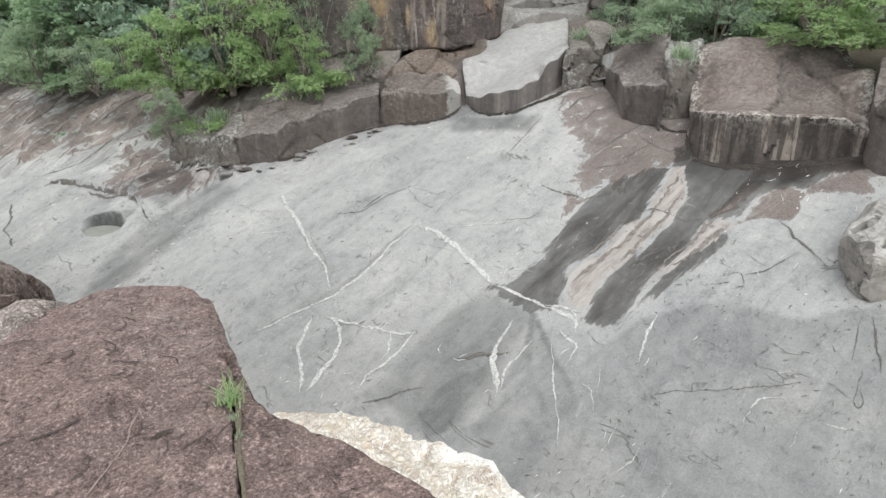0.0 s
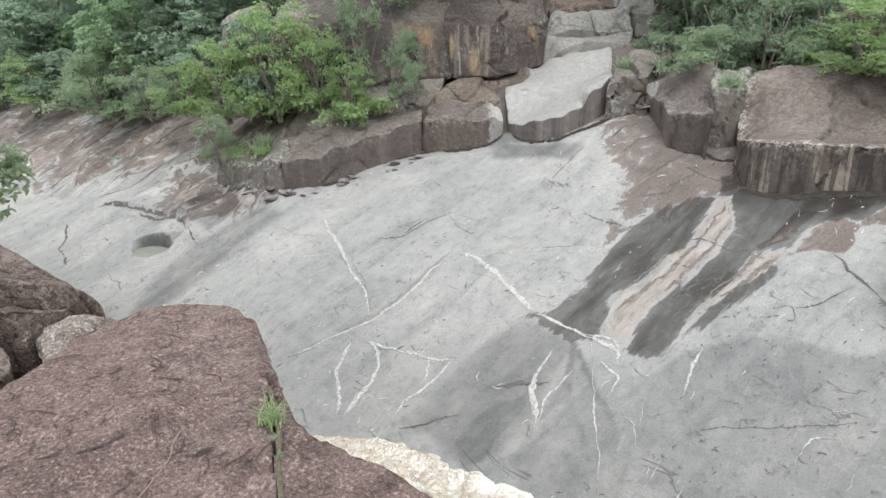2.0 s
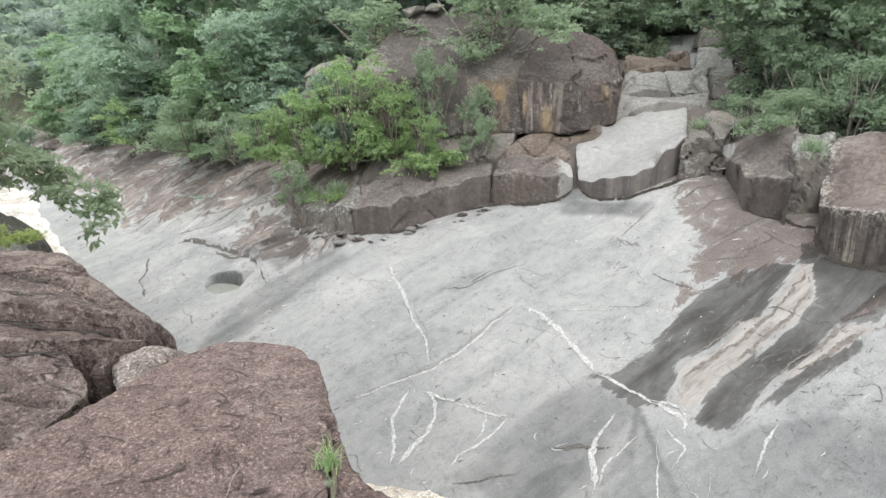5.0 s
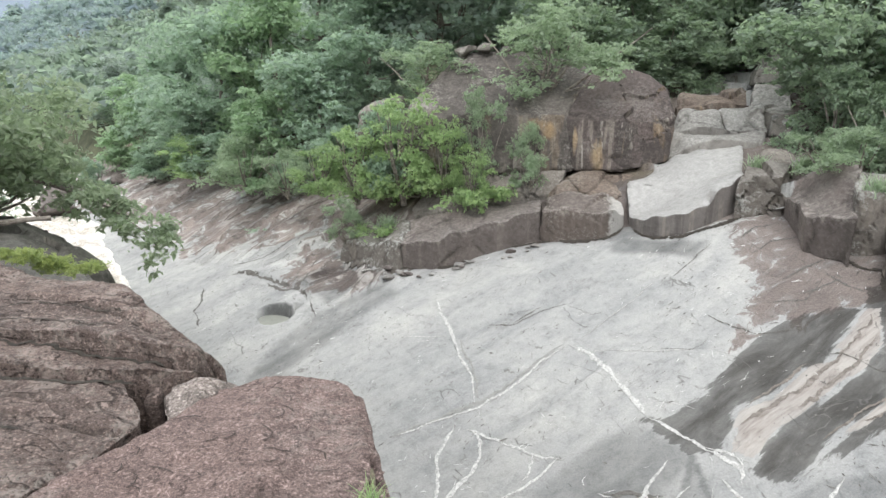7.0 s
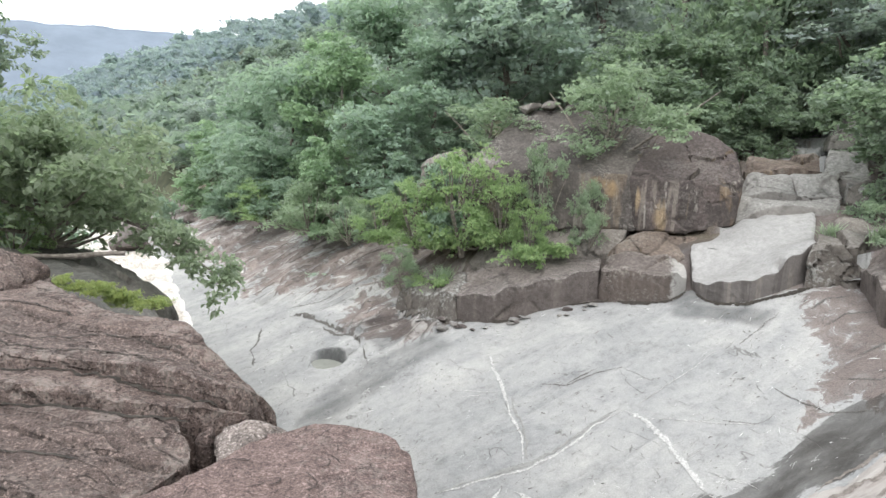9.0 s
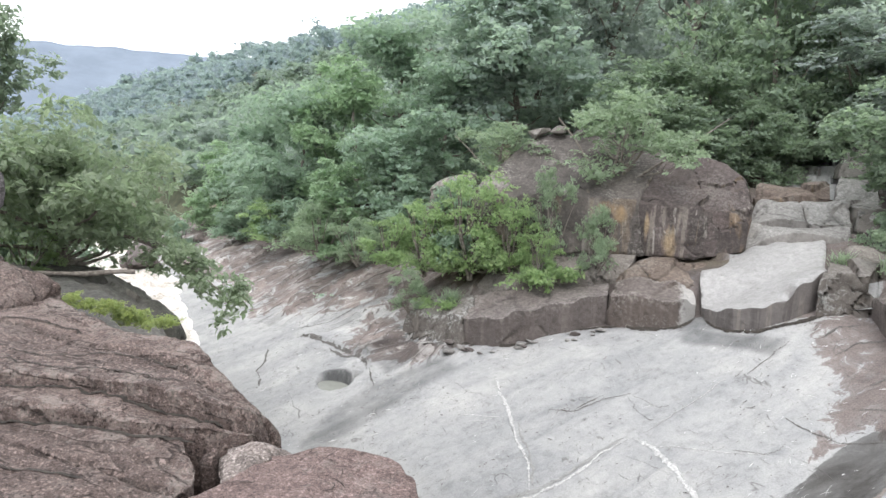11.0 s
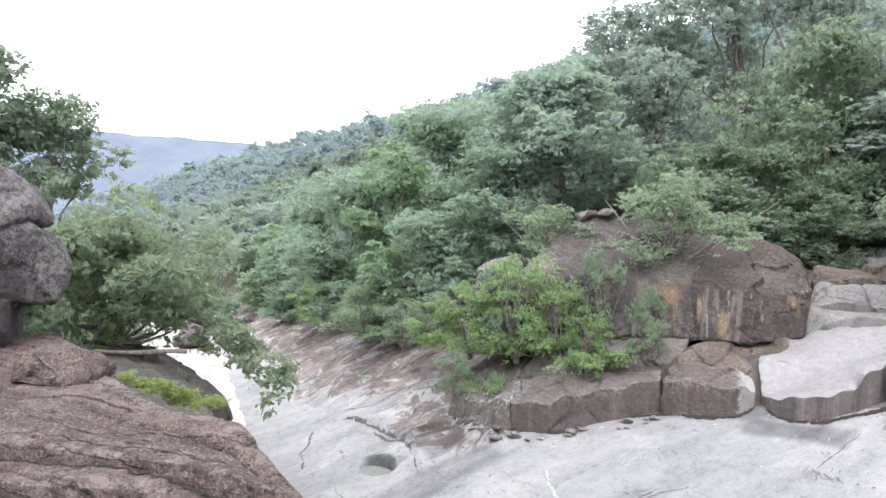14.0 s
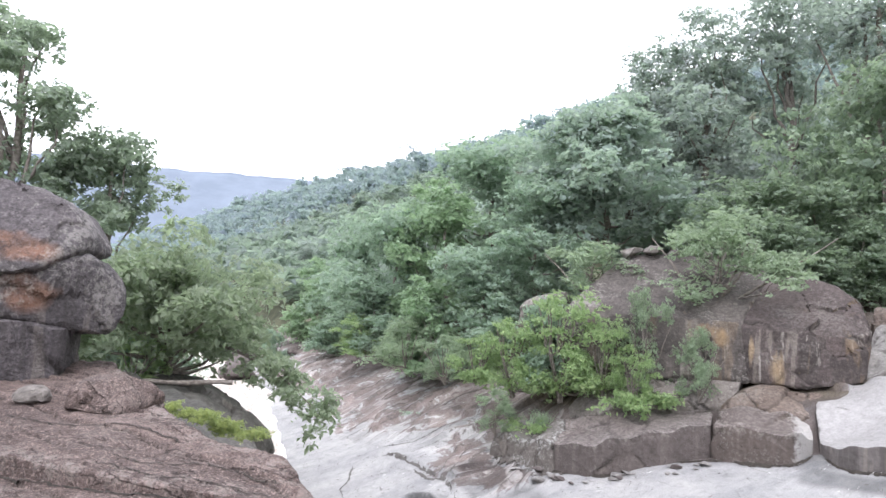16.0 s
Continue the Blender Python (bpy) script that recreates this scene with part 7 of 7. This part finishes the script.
leafy_patch("fern_patch", [(-5.45, 4.62, 0.22), (-5.35, 4.75, 0.18), (-5.25, 4.88, 0.12), (-5.15, 5.0, 0.05), (-5.05, 5.12, -0.02), (-5.0, 5.17, -0.06)], 0.09, 9000, 0.022, M_FERN, "bright yellow-green low plants below the outcrop", 5)
leafy_patch("creeping_plant", [(-3.6, 16.6, -1.25), (-3.0, 16.7, -1.1), (-2.6, 16.8, -1.1)], 0.3, 1600, 0.10, M_LEAF_FRESH, "bright green creeping plants on the ledge", 6)
leafy_patch("creeping_plant", [(-5.6, 16.4, -2.1), (-6.2, 16.5, -2.2)], 0.25, 1000, 0.07, M_LEAF_FRESH, "yellow-green moss and herbs on the ledge", 7)
leafy_patch("creeping_plant", [(-10.0, 17.2, -2.38)], 0.10, 160, 0.05, M_LEAF_MID, "small green plant in a joint of the slab", 8)

def top_z(ob, x, y):
    """Height of a rock's surface at (x, y), from its highest vertices near by."""
    co = np.empty(len(ob.data.vertices) * 3, np.float32)
    ob.data.vertices.foreach_get("co", co)
    co = co.reshape(-1, 3)
    co = co[co[:, 2] > -0.12]
    return np.array([co[np.argsort((co[:, 0] - a) ** 2 + (co[:, 1] - b) ** 2)[:4], 2].max() for a, b in zip(np.atleast_1d(x), np.atleast_1d(y))])


def flake_edge(name, line, width, material, rock, seed, wander=0.014):
    """A thin strip on top of a boulder, such as the shade of a flaked-off sheet."""
    a = np.array(line, float)
    d = np.concatenate([[0], np.cumsum(np.hypot(*np.diff(a, axis=0).T))])
    n = max(6, int(d[-1] / 0.012))
    u = np.linspace(0, d[-1], n)
    w = np.stack([u, 0 * u + seed, 0 * u], 1)
    x = np.interp(u, d, a[:, 0]) + fbm(w, 14.0, 3, seed) * wander
    y = np.interp(u, d, a[:, 1]) + fbm(w, 14.0, 3, seed + 4) * wander
    t = np.stack([np.gradient(x), np.gradient(y)], 1)
    t /= np.linalg.norm(t, axis=1)[:, None] + 1e-9
    half = width * 0.5 * np.clip(np.minimum(u, d[-1] - u) / 0.03, 0.15, 1) * (1 + 0.8 * fbm(w, 30.0, 2, seed + 8))
    z = top_z(rock, x, y) + 0.003
    V = np.concatenate([np.stack([x - t[:, 1] * half, y + t[:, 0] * half, z], 1), np.stack([x + t[:, 1] * half, y - t[:, 0] * half, z], 1)])
    return mesh_object(name, V, grid_faces(n, 2), material, rock)


# dark strip colour that stands for the shade under flake lips
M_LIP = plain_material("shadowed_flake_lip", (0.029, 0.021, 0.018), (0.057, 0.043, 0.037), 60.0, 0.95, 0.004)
M_SCORE = plain_material("pale_scored_granite", (0.164, 0.127, 0.111), (0.221, 0.176, 0.156), 60.0, 0.95, 0.004)
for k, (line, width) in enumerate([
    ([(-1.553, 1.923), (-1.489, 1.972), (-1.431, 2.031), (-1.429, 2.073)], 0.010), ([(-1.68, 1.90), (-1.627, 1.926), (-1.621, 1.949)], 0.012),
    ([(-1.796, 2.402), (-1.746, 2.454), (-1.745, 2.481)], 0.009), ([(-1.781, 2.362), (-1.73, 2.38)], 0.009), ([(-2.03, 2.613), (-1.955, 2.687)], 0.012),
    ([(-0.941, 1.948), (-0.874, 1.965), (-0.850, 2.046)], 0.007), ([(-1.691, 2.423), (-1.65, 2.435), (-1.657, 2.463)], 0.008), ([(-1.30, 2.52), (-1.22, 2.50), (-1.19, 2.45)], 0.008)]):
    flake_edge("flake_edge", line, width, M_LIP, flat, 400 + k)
# first two strips paint the shade under the layer steps, the rest are cracks
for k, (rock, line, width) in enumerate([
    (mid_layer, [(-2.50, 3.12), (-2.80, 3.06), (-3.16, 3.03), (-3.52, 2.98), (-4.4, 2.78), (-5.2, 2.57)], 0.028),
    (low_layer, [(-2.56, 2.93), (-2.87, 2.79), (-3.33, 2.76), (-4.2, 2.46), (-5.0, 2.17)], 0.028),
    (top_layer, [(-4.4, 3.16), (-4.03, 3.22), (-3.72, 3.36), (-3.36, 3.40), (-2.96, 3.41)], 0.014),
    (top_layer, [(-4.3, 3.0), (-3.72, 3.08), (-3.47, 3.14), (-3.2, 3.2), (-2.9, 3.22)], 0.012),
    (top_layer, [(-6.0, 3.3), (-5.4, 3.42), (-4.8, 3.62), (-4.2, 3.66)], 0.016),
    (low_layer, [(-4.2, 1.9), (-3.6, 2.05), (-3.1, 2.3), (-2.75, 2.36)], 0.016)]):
    flake_edge("shaded_joint", line, width, M_SHADED_SOIL, rock, 480 + k, 0.03)
rs = np.random.RandomState(430)
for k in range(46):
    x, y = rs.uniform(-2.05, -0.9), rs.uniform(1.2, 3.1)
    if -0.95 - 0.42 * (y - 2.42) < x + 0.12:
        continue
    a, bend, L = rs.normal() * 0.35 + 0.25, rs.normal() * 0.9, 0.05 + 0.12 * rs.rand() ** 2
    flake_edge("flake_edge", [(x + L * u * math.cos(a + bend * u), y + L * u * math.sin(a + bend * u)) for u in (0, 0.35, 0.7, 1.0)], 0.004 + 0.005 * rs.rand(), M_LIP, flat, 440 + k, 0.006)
for k, line in enumerate([[(-1.234, 1.685), (-1.21, 1.801), (-1.197, 1.93), (-1.23, 2.118)], [(-1.408, 2.753), (-1.307, 2.666), (-1.211, 2.584)]]):
    flake_edge("scratch", line, 0.006, M_SCORE, flat, 420 + k)

dead_leaf = mesh_object("fallen_leaf", np.array([(-1.125, 1.965, 0.003), (-1.095, 1.985, 0.017), (-1.05, 2.015, 0.009), (-1.08, 2.02, 0.002), (-1.11, 2.00, 0.002), (-1.075, 1.985, 0.008)]) + np.array([0, 0, float(top_z(flat, -1.09, 1.995)[0])]), np.array([(0, 5, 1, 4), (5, 2, 3, 1)]), plain_material("curled_brown_leaf", (0.014, 0.010, 0.008), (0.032, 0.021, 0.015), 60.0))
tagged(dead_leaf, "curled dark brown dead leaf on the boulder", "leaf")

u = np.linspace(0, 1, 10)[:, None]
log = mesh_object("fallen_log", *tube(np.array([-9.3, 6.95, -0.16]) * (1 - u) + np.array([-8.15, 8.1, -0.19]) * u + np.sin(u * 9) * np.array([0, 0, 0.012]), 0.04 + 0.006 * np.sin(u[:, 0] * 13), 8), M_BARK)
tagged(log, "pale fallen log lying across the dark rock", "log")

dead = new("dead_tree")
tagged(dead, "bare grey dead branches before the bank trees", "tree")
rs = np.random.RandomState(3)
for k in range(6):
    a, b = np.array([-11.6 + rs.normal() * 0.15, 21.2, -0.9]), np.array([-11.5 + rs.normal() * 0.55, 21.2 + rs.normal() * 0.2, 0.3 + 0.5 * rs.rand()])
    w = np.linspace(0, 1, 7)[:, None]
    mesh_object("branch", *tube(a * (1 - w) + b * w + rs.normal(size=(7, 3)) * 0.06 * w, 0.035 * (1.1 - w[:, 0]), 5), M_DEADWOOD, dead)


def flake_scars(name, count, material, label, seed, long_, thin, spread):
    """Short flecks lying on the slab, thicker in some places than in others."""
    rs = np.random.RandomState(seed)
    s, q = rs.uniform(-19, 6.5, count * 4), rs.uniform(5.8, 14.4, count * 4)
    P = np.stack([s, q, 0 * s], 1)
    keep = (fbm(P, 0.7, 3, seed) + 0.5 * fbm(P, 2.5, 2, seed + 3) + rs.normal(size=len(s)) * 0.15 > 0.1) & (q < ledge_q(s) - 0.25)
    s, q = s[keep][:count], q[keep][:count]
    n = len(s)
    a = rs.normal(size=n) * spread + 1.15
    L = long_ * (0.35 + 1.1 * rs.rand(n) ** 2)
    w = thin * (0.5 + rs.rand(n))
    bend = rs.normal(size=n) * 0.35
    rows = []
    for u, k in ((-0.5, 0.1), (0.0, 1.0), (0.5, 0.15)):
        cs = s + np.cos(a) * L * u - np.sin(a) * L * bend * (0.25 - u * u)
        cq = q + np.sin(a) * L * u + np.cos(a) * L * bend * (0.25 - u * u)
        for side in (-1, 1):
            ps, pq = cs - np.sin(a) * w * k * side * 0.5, cq + np.cos(a) * w * k * side * 0.5
            x, y = xy(ps, pq)
            rows.append(np.stack([x, y, slab_z(ps, pq) + 0.012], 1))
    V = np.stack(rows, 1).reshape(-1, 3)
    i = np.arange(n)[:, None] * 6
    F = np.concatenate([i + np.array([0, 2, 3, 1]), i + np.array([2, 4, 5, 3])])
    ob = mesh_object(name, V, F, material, smooth=False)
    return tagged(ob, label, "rock marks", kind="stuff")


flake_scars("flake_scars", 3600, plain_material("weathered_flake_scar", (0.075, 0.07, 0.064), (0.16, 0.15, 0.14), 9.0, 0.9, 0.005), "small dark flake scars and nicks over the slab", 301, 0.10, 0.011, 0.7)
flake_scars("flake_scars", 520, plain_material("pale_bruised_granite", (0.48, 0.475, 0.46), (0.60, 0.595, 0.58), 9.0, 0.9, 0.005), "pale scratches and bruises on the slab", 302, 0.15, 0.008, 0.6)
